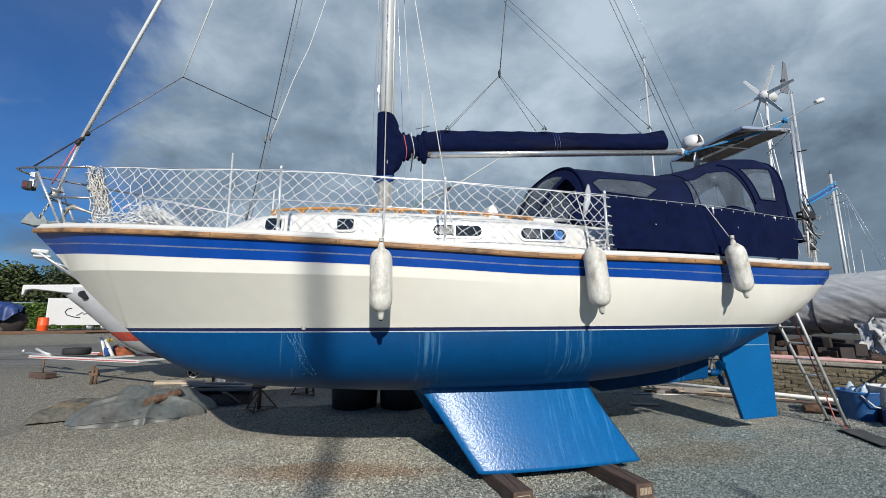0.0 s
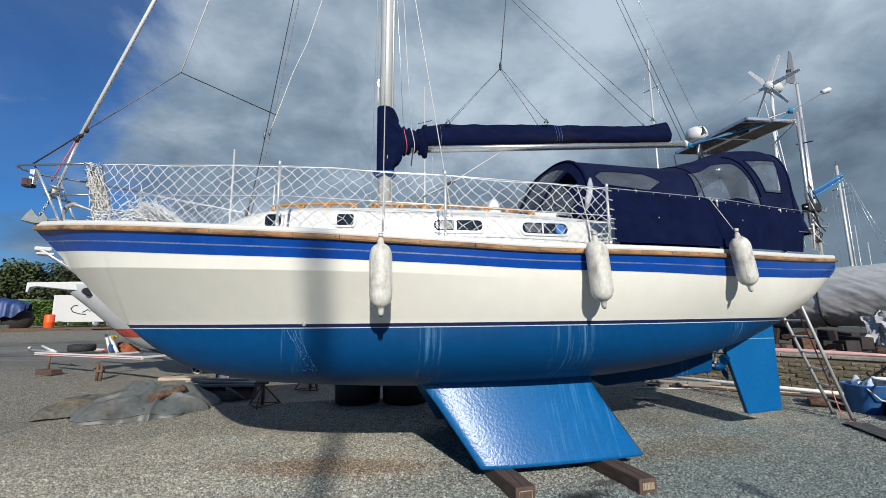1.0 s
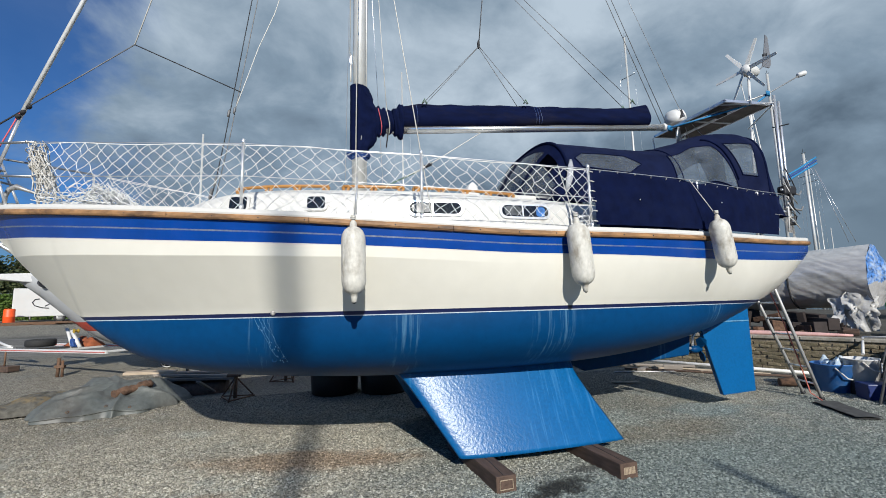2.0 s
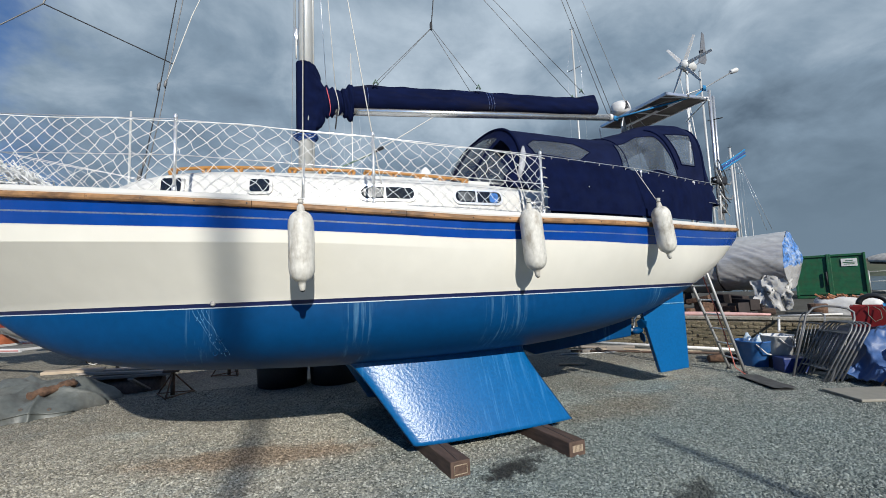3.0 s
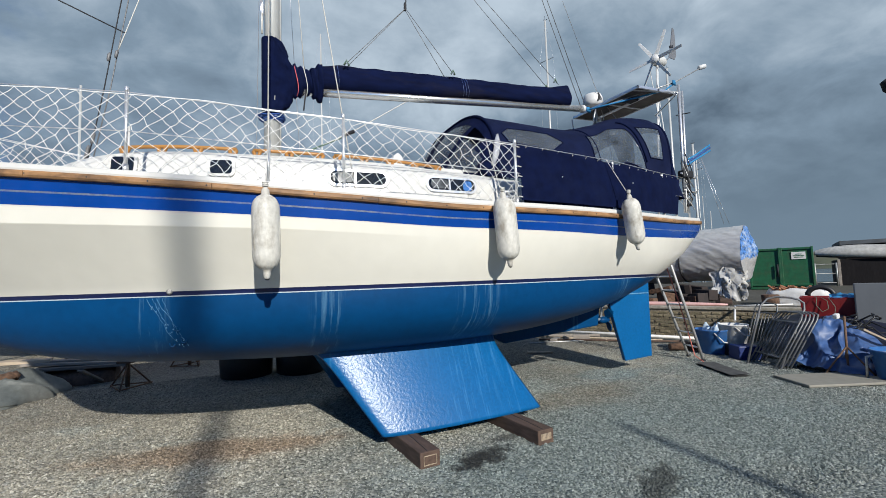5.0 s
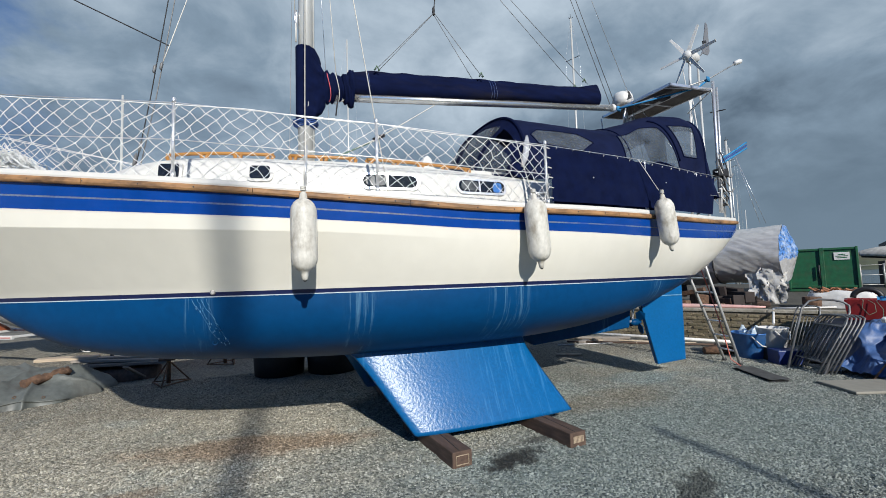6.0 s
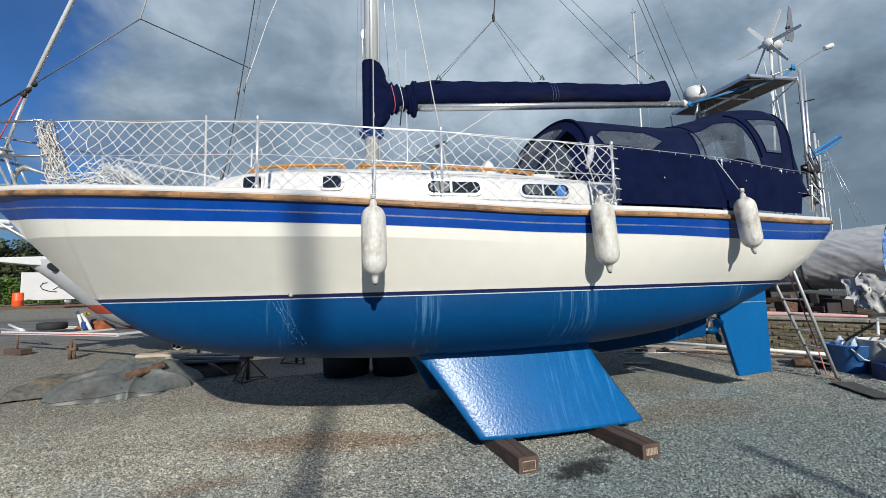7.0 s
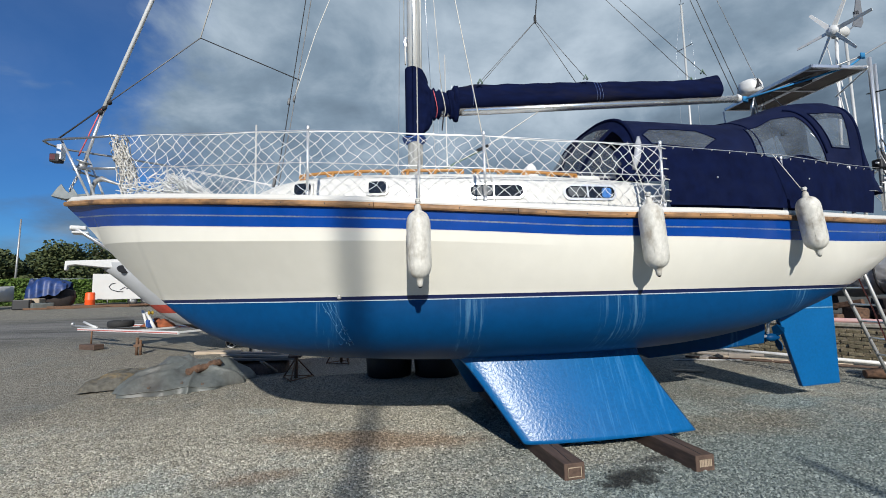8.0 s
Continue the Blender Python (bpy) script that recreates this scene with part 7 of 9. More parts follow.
def leaf_mat(name, dark, light):
    m = bpy.data.materials.new(name)
    m.use_nodes = True
    nt = m.node_tree
    g = nt.nodes.new("ShaderNodeNewGeometry")
    r = nt.nodes.new("ShaderNodeValToRGB")
    r.color_ramp.elements[0].color, r.color_ramp.elements[1].color = (*dark, 1), (*light, 1)
    nt.links.new(g.outputs["Random Per Island"], r.inputs[0])
    nt.links.new(r.outputs[0], nt.nodes["Principled BSDF"].inputs["Base Color"])
    nt.nodes["Principled BSDF"].inputs["Roughness"].default_value = 0.7
    return m


M_HEDGE = leaf_mat("hedge_leaves", (0.03, 0.065, 0.008), (0.115, 0.185, 0.023))
M_CROWN = leaf_mat("tree_leaves", (0.018, 0.034, 0.009), (0.080, 0.092, 0.026))
M_TRUNK = mat("bark", (0.09, 0.07, 0.05), 0.95, spread=0.4, grain=14, bump=0.02)
rng = random.Random(31)
hx0, hy0 = ray8(-0.70, 0.714, 43)
hx1, hy1 = ray8(-0.36, 0.933, 50)
bm = bmesh.new()
for _ in range(26000):
    t = rng.random()
    px, py = hx0 + (hx1 - hx0) * t, hy0 + (hy1 - hy0) * t
    zb = rise(px, py)
    face = rng.random()
    off = -0.55 if face < 0.6 else rng.uniform(-0.55, 0.5)
    h = rng.uniform(0.0, 1.80) if face < 0.6 else 1.80
    h *= 1 + 0.06 * noise.noise(Vector((px * 0.8, py * 0.8, 0)))
    n = Vector(((hy1 - hy0), -(hx1 - hx0), 0)).normalized()
    p = Vector((px, py, zb + h)) + n * (-off) + Vector((rng.uniform(-0.1, 0.1), rng.uniform(-0.1, 0.1), rng.uniform(-0.08, 0.08)))
    u = Vector((rng.gauss(0, 1), rng.gauss(0, 1), rng.gauss(0, 1))).normalized()
    w = u.orthogonal().normalized()
    s = rng.uniform(0.07, 0.17)
    bm.faces.new([bm.verts.new(p + u * s), bm.verts.new(p + w * s * 0.7), bm.verts.new(p - u * s), bm.verts.new(p - w * s * 0.7)])
hedge = thing("hedge", "clipped bright green leylandii hedge along the yard's edge", "hedge", kind="")
part("hedge_leaves", bm, M_HEDGE, hedge)
bm = bmesh.new()
m = Matrix.Translation((hx0, hy0, 0)) @ pose(0, 0, 0, 0, 0, math.degrees(math.atan2(hy1 - hy0, hx1 - hx0)))
l = math.hypot(hx1 - hx0, hy1 - hy0)
box(bm, 0, l, -0.42, 0.4, 0.7, 2.75, 0.0, m)
part("hedge_core", bm, M_CROWN, hedge)


def tree(dx, dy, d, w, top, seed, label):
    x, y = ray8(dx, dy, d)
    zb = rise(x, y)
    th = thing("tree", label, "tree", (x, y, zb), 0, group="trees beyond the hedge")
    rng = random.Random(seed)
    h = top - zb
    bm = bmesh.new()
    tube(bm, [(0, 0, -0.2), (0.1, 0, h * 0.3), (0.0, 0.1, h * 0.7)], [0.35, 0.26, 0.08], 9)
    for k in range(7):
        a = k * 2.4
        tube(bm, [(0.05, 0, h * (0.2 + 0.05 * k)), (w * 0.3 * math.cos(a), w * 0.3 * math.sin(a), h * (0.42 + 0.05 * k)), (w * 0.6 * math.cos(a), w * 0.6 * math.sin(a), h * (0.5 + 0.05 * k))], [0.13, 0.07, 0.02], 6)
    part("trunk", bm, M_TRUNK, th)
    bm = bmesh.new()
    for k in range(26):
        a, r = rng.uniform(0, 6.28), w * rng.random() ** 0.6 * 0.82
        zc = h * (0.28 + 0.52 * rng.random()) * (1 - 0.35 * (r / w) ** 2)
        s = w * rng.uniform(0.24, 0.40)
        leaves(bm, (r * math.cos(a), r * math.sin(a), zc), (s, s, s * 0.75), 760, 0.21, rng, 0.35)
    part("crown", bm, M_CROWN, th)


tree(-0.508, 0.861, 78, 7.4, 10.9, 1, "wide dark green tree with a rounded crown")
tree(-0.452, 0.892, 82, 8.0, 8.8, 2, "wide dark green tree with a rounded crown")
tree(-0.607, 0.795, 74, 4.2, 8.0, 3, "dark green tree with a dense crown")
tree(-0.66, 0.75, 76, 6.2, 8.2, 4, "dark green tree with a dense crown")
tree(-0.562, 0.827, 92, 5.0, 6.2, 5, "lower dark green tree behind the hedge")
M_ROOF = mat("grey_sheet_roof", (0.36, 0.39, 0.40), 0.6, spread=0.1, grain=2)
x0, y0 = ray8(-0.555, 0.832, 58)
x1, y1 = ray8(-0.38, 0.925, 62)
bm = bmesh.new()
m = Matrix.Translation((x0, y0, 0)) @ pose(0, 0, 0, 0, 0, math.degrees(math.atan2(y1 - y0, x1 - x0)))
box(bm, 0, 16, 0, 5, 0.6, 3.2, 0.0, m)
shed2 = thing("long_shed", "long low shed with a pale grey roof behind the hedge", "shed")
part("shed_wall", bm, M_PANEL, shed2)
bm = bmesh.new()
prism(bm, [(-0.3, 3.25), (2.5, 3.75), (5.3, 3.25), (5.3, 3.15), (2.5, 3.65), (-0.3, 3.15)], "x", -0.2, 16.2)
bm.transform(m)
part("shed_roof", bm, M_ROOF, shed2)
x, y = ray8(-0.584, 0.812, 47)
bm = bmesh.new()
tube(bm, [(0, 0, -0.1), (0.14, 0, 6.7)], [0.08, 0.055], 8)
whole("flag_pole", bm, M_GALV, "tall plain grey pole behind the hedge", "pole", m=pose(x, y, rise(x, y)))
# boat under a blue sheet
M_BLUESHEET = mat("blue_polythene", (0.011, 0.035, 0.135), 0.5, spread=0.4, grain=6, bump=0.02, stain=(0.012, 0.02, 0.05), stain_scale=1.3, stain_amount=0.95)
x, y = ray8(-0.545, 0.838, 39)
zb = rise(x, y)
M_DARKHULL = mat("dark_brown_hull", (0.024, 0.017, 0.015), 0.8, spread=0.3, grain=6)
sb = thing("sheeted_boat", "small brown boat under a bunched blue sheet", "boat", (x, y, zb), 20)
sb.scale = (1.55, 1.55, 1.55)
bm = bmesh.new()
grid_sheet(bm, 30, 22, lambda u, v: Vector((-0.72 + 1.30 * u, -0.62 + 1.2 * v + 0.12 * noise.noise(Vector((u * 5, v * 5, 0))), 0.36 + 0.34 * u + (0.92 - 0.34 * u) * (math.sin(math.pi * min(1, u * 0.75 + 0.2)) ** 0.3) * math.sin(math.pi * v) ** 0.3 + 0.24 * noise.noise(Vector((u * 3.5, v * 3.5, 2))) + 0.05 * noise.noise(Vector((u * 11, v * 11, 5))))))
part("sheet", bm, M_BLUESHEET, sb)
bm = bmesh.new()
lathe(bm, [(0.25, 0.0), (0.42, 0.12), (0.47, 0.40), (0.46, 0.72), (0.3, 0.8)], 18, Matrix.Translation((0.10, 0, 0)) @ Matrix.Diagonal((1.5, 0.8, 1, 1)))
part("hull", bm, M_DARKHULL, sb)
for k, (dx, w, h, mt, nm, lb) in enumerate(((-0.563, 0.30, 0.45, M_PALEPLANK, "crate", "pale wooden crate by the sheeted boat"), (-0.575, 0.28, 0.42, M_BLACKPLASTIC, "black_bin", "black plastic bin by the hedge"), (-0.555, 0.35, 0.28, M_TARP, "grey_sack", "grey sack lying by the hedge"))):
    x, y = ray8(dx, math.sqrt(1 - dx * dx), 38.0 - 0.5 * k)
    bm = bmesh.new()
    box(bm, -w * 1.5, w * 1.5, -w, w, 0, h * 1.5, 0.06)
    whole(nm, bm, mt, lb, nm.replace("_", " "), m=pose(x, y, rise(x, y), 0, 0, 20 * k))
for k in range(6):
    x, y = ray8(-0.54 + 0.025 * k, math.sqrt(1 - (-0.54 + 0.025 * k) ** 2), 36.5)
    plank(x, y, rise(x, y) + 0.02 + 0.07 * (k % 2), 3.0, 0.22, 0.12, 28 + 4 * (k % 3), 0, M_RUST, "rusty brown beam lying at the yard's edge")
# small motor boat at the yard's edge
x, y = ray8(-0.640, 0.768, 38)
zb = rise(x, y)
mb = thing("motor_boat", "small white motor boat with a wheelhouse by the hedge", "boat", (x, y, zb), 60)
mb.scale = (1.35, 1.35, 1.35)
bm = bmesh.new()
vs = []
for xx in np.linspace(-2.2, 2.2, 16):
    w = 0.85 * (1 - max(0, xx / 2.2) ** 2.2) + 0.02
    vs.append([bm.verts.new((xx, sg * w * (1 - t ** 2) ** 0.5, 1.0 - 0.72 * t + 0.12 * max(0, xx / 2.2))) for sg, t in ((-1, 0), (-1, 0.5), (-1, 0.9), (1, 1.0), (1, 0.9), (1, 0.5), (1, 0))])
for a, b in zip(vs, vs[1:]):
    for k in range(6):
        bm.faces.new((a[k], b[k], b[k + 1], a[k + 1])).smooth = True
    bm.faces.new((a[6], b[6], b[0], a[0]))
bm.faces.new(vs[0])
bmesh.ops.recalc_face_normals(bm, faces=bm.faces)
part("hull", bm, M_WHITEPAINT, mb)
bm = bmesh.new()
box(bm, -0.8, 0.6, -0.55, 0.55, 0.98, 1.75, 0.08)
part("wheelhouse", bm, M_WHITEPAINT, mb)
for sg in (-1, 1):
    bm = bmesh.new()
    box(bm, -0.6, 0.4, sg * 0.555 - 0.006, sg * 0.555 + 0.006, 1.35, 1.62, 0.0)
    part("window", bm, M_PORT, mb)
bm = bmesh.new()
box(bm, -1.5, 1.4, -0.3, 0.3, 0.0, 0.34, 0.02)
part("chock", bm, M_WOOD, mb)

# ---- terrace, its wall and what stands on it ----
M_BRICK = mat("weathered_brick", (0.205, 0.165, 0.108), 0.9, spread=0.55, grain=22, bump=0.010, per=0.36, stain=(0.105, 0.100, 0.058), stain_scale=3.5, stain_amount=0.85)
M_COPING = mat("worn_concrete", (0.31, 0.285, 0.235), 0.95, spread=0.25, grain=20, bump=0.01, stain=(0.12, 0.115, 0.085), stain_scale=3, stain_amount=0.7)
M_MORTAR = mat("sandy_mortar", (0.155, 0.132, 0.095), 0.95, spread=0.4, grain=24, bump=0.006)
M_EARTH = mat("terrace_earth", (0.050, 0.045, 0.033), 0.95, spread=0.4, grain=8, bump=0.02, stain=(0.08, 0.075, 0.06), stain_scale=1.2, stain_amount=0.8)
WA, WB = Vector((8.75, 10.4, 0)), Vector((11.6, 4.2, 0))
wdir = (WB - WA).normalized()
wn = Vector((wdir.y, -wdir.x, 0))
TZ = 0.72
wl_ = (WB - WA).length
turn = math.degrees(math.atan2(wdir.y, wdir.x))
bm = bmesh.new()
prism(bm, [(WA.x + 0.12, WA.y + 0.1), (WB.x + 0.12, WB.y), (12.6, 1.5), (30, 1.5), (30, 30), (12, 30)], "z", -0.4, TZ - 0.01)
whole("terrace", bm, M_EARTH, "earth and rubble terrace behind the brick wall", "terrace", kind="structure")
wallob = thing("terrace_wall", "old weathered brick wall holding up the terrace", "wall", tuple(WA), turn, kind="structure")
bm = bmesh.new()
box(bm, 0, wl_, -0.172, 0.10, -0.1, TZ - 0.02)
part("mortar_core", bm, M_MORTAR, wallob)
bm = bmesh.new()
for k in range(8):
    box(bm, 0.86 * k + 0.006, min(wl_, 0.86 * (k + 1)) - 0.006, -0.21, 0.12, TZ - 0.055, TZ + 0.012, 0.012)
for v in bm.verts:
    v.co.z += 0.012 * noise.noise(v.co * 3)
part("coping", bm, M_COPING, wallob, "pale worn concrete coping")
ME_BRICKS = []
rng = random.Random(2)
for k in range(6):
    bm = bmesh.new()
    box(bm, -0.107, 0.107, -0.05, 0.05, -0.033, 0.033, 0.007)
    for v in bm.verts:
        v.co += Vector((rng.uniform(-0.010, 0.010), rng.uniform(-0.009, 0.007), rng.uniform(-0.006, 0.006)))
    ME_BRICKS.append(mesh_of(bm, "brick", M_BRICK))
for r in range(8):
    x = 0.11 - 0.11 * (r % 2)
    while x < wl_ + 0.1:
        ob = new("brick", rng.choice(ME_BRICKS))
        ob.parent = wallob
        ob.matrix_basis = pose(x + rng.uniform(-0.008, 0.008), -0.135 + rng.uniform(-0.016, 0.014), 0.038 + 0.0765 * r + rng.uniform(-0.004, 0.004), rng.uniform(-3, 3), rng.uniform(-2, 2), rng.uniform(-4, 4))
        x += 0.226
# cover over a laid-up boat
M_BAG = mat("woven_white_bag", (0.55, 0.55, 0.535), 0.75, spread=0.08, grain=14, bump=0.008, stain=(0.45, 0.42, 0.38), stain_scale=3)
M_FLAP = mat("torn_white_sheet", (0.62, 0.61, 0.58), 0.5, spread=0.15, grain=9, bump=0.02, stain=(0.40, 0.38, 0.34), stain_scale=4)
M_SILVER = mat("silver_polythene", (0.47, 0.465, 0.455), 0.27, metal=0.25, spread=0.10, grain=9, bump=0.012, stain=(0.30, 0.285, 0.27), stain_scale=2.0, stain_amount=0.5, stretch=(1, 0.3, 1.5))
M_BLUECRINKLE = mat("crinkled_blue_sheet", (0.055, 0.15, 0.37), 0.4, spread=0.8, grain=15, bump=0.03, stain=(0.45, 0.52, 0.60), stain_scale=6, stain_amount=0.8)
CA, CB = Vector((10.95, 10.95, 1.93)), Vector((12.28, 7.0, 2.04))
cd = (CB - CA).normalized()
cn = Vector((-cd.y, cd.x, 0))
cover_th = thing("covered_boat", "laid-up boat wrapped in silver sheeting with a blue end", "boat", tuple(Vector((10.9, 8.7, TZ))))
OFF = Vector((10.9, 8.7, TZ))


def wrap(u, v):
    c = CA.lerp(CB, u)
    a = 2 * math.pi * v
    w = 0.76 * (0.8 + 0.2 * math.sin(math.pi * (0.15 + 0.6 * u)))
    hgt = 0.55 if math.sin(a) > 0 else 0.72
    ca, sa = math.cos(a), math.sin(a)
    peak = 0.14 * max(0, sa) ** 6
    r = 1 + 0.05 * noise.noise(Vector((u * 5, ca * 2, sa * 2))) + 0.035 * abs(noise.noise(Vector((u * 12 + 4 * sa, ca * 1.6, sa * 2))))
    r += 0.030 * abs(noise.noise(Vector((u * 22 + 6 * sa, ca * 2.4 + 3 * u, sa * 2)))) + 0.020 * abs(noise.noise(Vector((u * 50 - 10 * sa, ca * 4, sa * 4))))
    return c + cn * (w * ca * r) + Vector((0, 0, hgt * (abs(sa) ** 0.85) * (1 if sa > 0 else -1) * r + peak)) - OFF


bm = bmesh.new()
vs = grid_sheet(bm, 170, 120, wrap)
bmesh.ops.remove_doubles(bm, verts=bm.verts, dist=0.001)
part("silver_sheet", bm, M_SILVER, cover_th)
bm = bmesh.new()
rim = [wrap(1.0, k / 48) for k in range(48)]
cen = CB + cd * 0.25 - OFF
rings = []
for s in np.linspace(1, 0.05, 9):
    rings.append([bm.verts.new(p * s + cen * (1 - s) + Vector((0.05, -0.03, 0)) * noise.noise(p * 4 * s + Vector((0, 0, s))) * 0.6) for p in rim])
for a, b in zip(rings, rings[1:]):
    for k in range(48):
        lowpart = a[k].co.z < 1.15
        f = bm.faces.new((a[k], a[(k + 1) % 48], b[(k + 1) % 48], b[k]))
        f.material_index = 1 if lowpart else 0
bm.faces.new(rings[-1])
part("blue_end", bm, [M_BLUECRINKLE, M_SILVER], cover_th, "crinkled blue sheet closing the end")
for u in (0.22, 0.66):
    bm = bmesh.new()
    tube(bm, [wrap(u, v) * 1.0 + (wrap(u, v) - (CA.lerp(CB, u) - OFF)) * 0.012 for v in np.linspace(0, 1, 40)[:-1]], 0.022, 5, closed=True)
    part("strap", bm, M_ROPEBLACK, cover_th)
rng = random.Random(77)
for k in range(10):
    # crumpled tongues of torn sheet hang from the wrapped boat's open end
    bm = bmesh.new()
    top = wrap(0.84 + 0.016 * k, 0.60 + 0.016 * (k % 5)) + Vector((rng.uniform(-0.05, 0.05), -0.02, 0.10))
    drop, wide = rng.uniform(0.35, 0.95), rng.uniform(0.20, 0.42)
    sway = Vector((rng.uniform(-0.10, 0.12), rng.uniform(-0.10, 0.05), 0))
    n, w = 9, 5
    g = []
    for i in range(n + 1):
        t = i / n
        row = []
        for j in range(w + 1):
            q = (j / w - 0.5) * wide * (1 - 0.45 * t + 0.25 * math.sin(7 * t + k))
            p = top + cd * q + sway * t * t + Vector((0, 0, -min(drop, top.z - 0.06) * t))
            row.append(bm.verts.new(p + 0.060 * noise.noise_vector(Vector((i * 0.9 + 7 * k, j * 1.3, k))) + 0.030 * noise.noise_vector(Vector((i * 2.1 + 3 * k, j * 2.4, k)))))
        g.append(row)
    for i in range(n):
        for j in range(w):
            bm.faces.new((g[i][j], g[i + 1][j], g[i + 1][j + 1], g[i][j + 1])).smooth = True
    part("torn_flap", bm, M_FLAP, cover_th, "torn white sheeting hanging down")
for (px, py, l, tilt) in ((10.2, 8.6, 0.55, 8), (11.0, 7.75, 0.5, -6), (11.6, 7.4, 0.45, 4), (10.7, 9.2, 0.5, 0)):
    bm = bmesh.new()
    box(bm, -0.07, 0.07, -0.07, 0.07, 0, l, 0.008, pose(0, 0, 0, tilt, tilt, 20))
    bm.transform(Matrix.Translation(Vector((px, py, TZ)) - OFF))
    part("trestle_leg", bm, M_DARKHULL, cover_th)
# iron given a near-black colour to carry the shade beneath the wrapped boat
M_SHADE = mat("shaded_iron", (0.030, 0.022, 0.018), 0.6, metal=0.3, spread=0.4, grain=14)
rng = random.Random(61)
for k in range(16):
    bm = bmesh.new()
    l, w = rng.uniform(0.12, 0.55), rng.uniform(0.05, 0.13)
    box(bm, -l, l, -w, w, 0.0, 2 * w, 0.012, Matrix.Translation((0.15 + rng.uniform(-0.5, 0.5), -0.4 + rng.uniform(-0.9, 1.6), 0.01 + 0.06 * (k % 6))) @ pose(0, 0, 0, 0, rng.uniform(-12, 12), turn + rng.uniform(-60, 60)))
    part("cradle_beam", bm, (M_DARKHULL, M_BARK, M_DARKHULL, M_SHADE)[k % 4], cover_th, "dark timber cradle beam")
rng = random.Random(5)
for k in range(16):
    t = rng.uniform(0.05, 0.62)
    p = WA + wdir * (wl_ * t) - wn * -1.0 * rng.uniform(0.35, 1.1)
    p = WA + wdir * (wl_ * t) + Vector((-wdir.y, wdir.x, 0)) * rng.uniform(0.25, 1.0)
    s = rng.uniform(0.08, 0.2)
    bm = bmesh.new()
    box(bm, -s, s, -s * 0.7, s * 0.7, 0, s * rng.uniform(0.8, 1.8), 0.02)
    for v in bm.verts:
        v.co += 0.3 * s * noise.noise_vector(v.co * 6 + Vector((k, 0, 0)))
    zmin = min(v.co.z for v in bm.verts)
    for v in bm.verts:
        v.co.z -= zmin
    mt, lb = rng.choice(((M_BARK, "dark brown scrap timber on the terrace"), (M_RUST, "rusty engine scrap on the terrace"), (M_GALV, "dull metal scrap on the terrace"), (M_WOOD, "dark offcut of timber on the terrace")))
    whole("scrap_piece", bm, mt, lb, "scrap", m=pose(p.x, p.y, TZ - 0.012, 0, 0, rng.uniform(0, 90)), group="scrap on the terrace")
# pink board lying along the wall's top, white pole leaning
M_PINK = mat("faded_pink_fibreglass", (0.62, 0.36, 0.33), 0.6, spread=0.1, grain=6, stain=(0.5, 0.4, 0.36), stain_scale=3)
bm = bmesh.new()
pts = [WA + wdir * (1.2 + 3.1 * t) + Vector((0.10, 0.1, TZ + 0.045)) for t in np.linspace(0, 1, 14)]
tube(bm, pts, [0.012 + 0.085 * math.sin(math.pi * t) ** 0.5 for t in np.linspace(0.02, 0.98, 14)], 12)
for v in bm.verts:
    v.co.z = TZ + (v.co.z - TZ - 0.045) * 0.6 + 0.045
whole("pink_board", bm, M_PINK, "faded pink fibreglass board lying along the wall's top", "board", smooth=True)
bm = bmesh.new()
p = WA + wdir * 4.4
tube(bm, [p + Vector((-0.05, -0.02, TZ + 0.03)), p + wdir * 1.0 + Vector((0.1, 0.0, TZ + 0.07))], 0.02, 8)
whole("white_spar", bm, M_WHITEPAINT, "white painted spar lying on the wall", "spar")
bm = bmesh.new()
tube(bm, [p + Vector((-0.05, -0.03, TZ + 0.02)), p + Vector((-0.62, -0.35, 0.48))], 0.024, 8)
whole("white_oar", bm, M_WHITEPAINT, "white handled pole leaning from the wall into the bucket", "pole")
bm = bmesh.new()
lathe(bm, [(0.17, 0), (0.18, 0.26), (0.16, 0.27)], 8)
whole("wood_stump", bm, M_BARK, "short sawn log standing on the terrace", "log", m=pose(*(WA + wdir * 5.1 + Vector((0.5, 0.3, TZ - 0.01)))))
# white pipes, canes and offcuts along the wall's foot
for k, (a, b, r, mt, lb) in enumerate((((7.6, 10.2, 0.09), (9.75, 6.25, 0.07), 0.036, M_FLAP, "white plastic pipe lying at the wall's foot"), ((7.2, 9.4, 0.03), (9.0, 7.1, 0.03), 0.02, M_PALEPLANK, "thin pale cane on the gravel"), ((6.9, 8.9, 0.03), (9.1, 6.7, 0.04), 0.025, M_WOOD, "thin brown cane on the gravel"), ((6.4, 8.6, 0.02), (7.8, 8.1, 0.02), 0.016, M_GALV, "thin grey rod on the gravel"), ((5.6, 7.6, 0.02), (6.0, 7.3, 0.03), 0.025, M_PALEPLANK, "pale stick on the gravel"), ((6.0, 10.2, 0.05), (8.4, 8.4, 0.05), 0.035, M_PLANK, "pale timber batten behind the yacht"))):
    bm = bmesh.new()
    tube(bm, [a, b], r, 8)
    whole("ground_pole", bm, mt, lb, "pole", group="poles on the ground")
bm = bmesh.new()
pts = [(8.05, 6.2, 0.08), (8.35, 6.05, 0.10), (8.6, 5.9, 0.07)]
tube(bm, pts, [0.07, 0.09, 0.06], 9)
whole("drift_log", bm, M_BARK, "short dark log beside the ladder", "log")
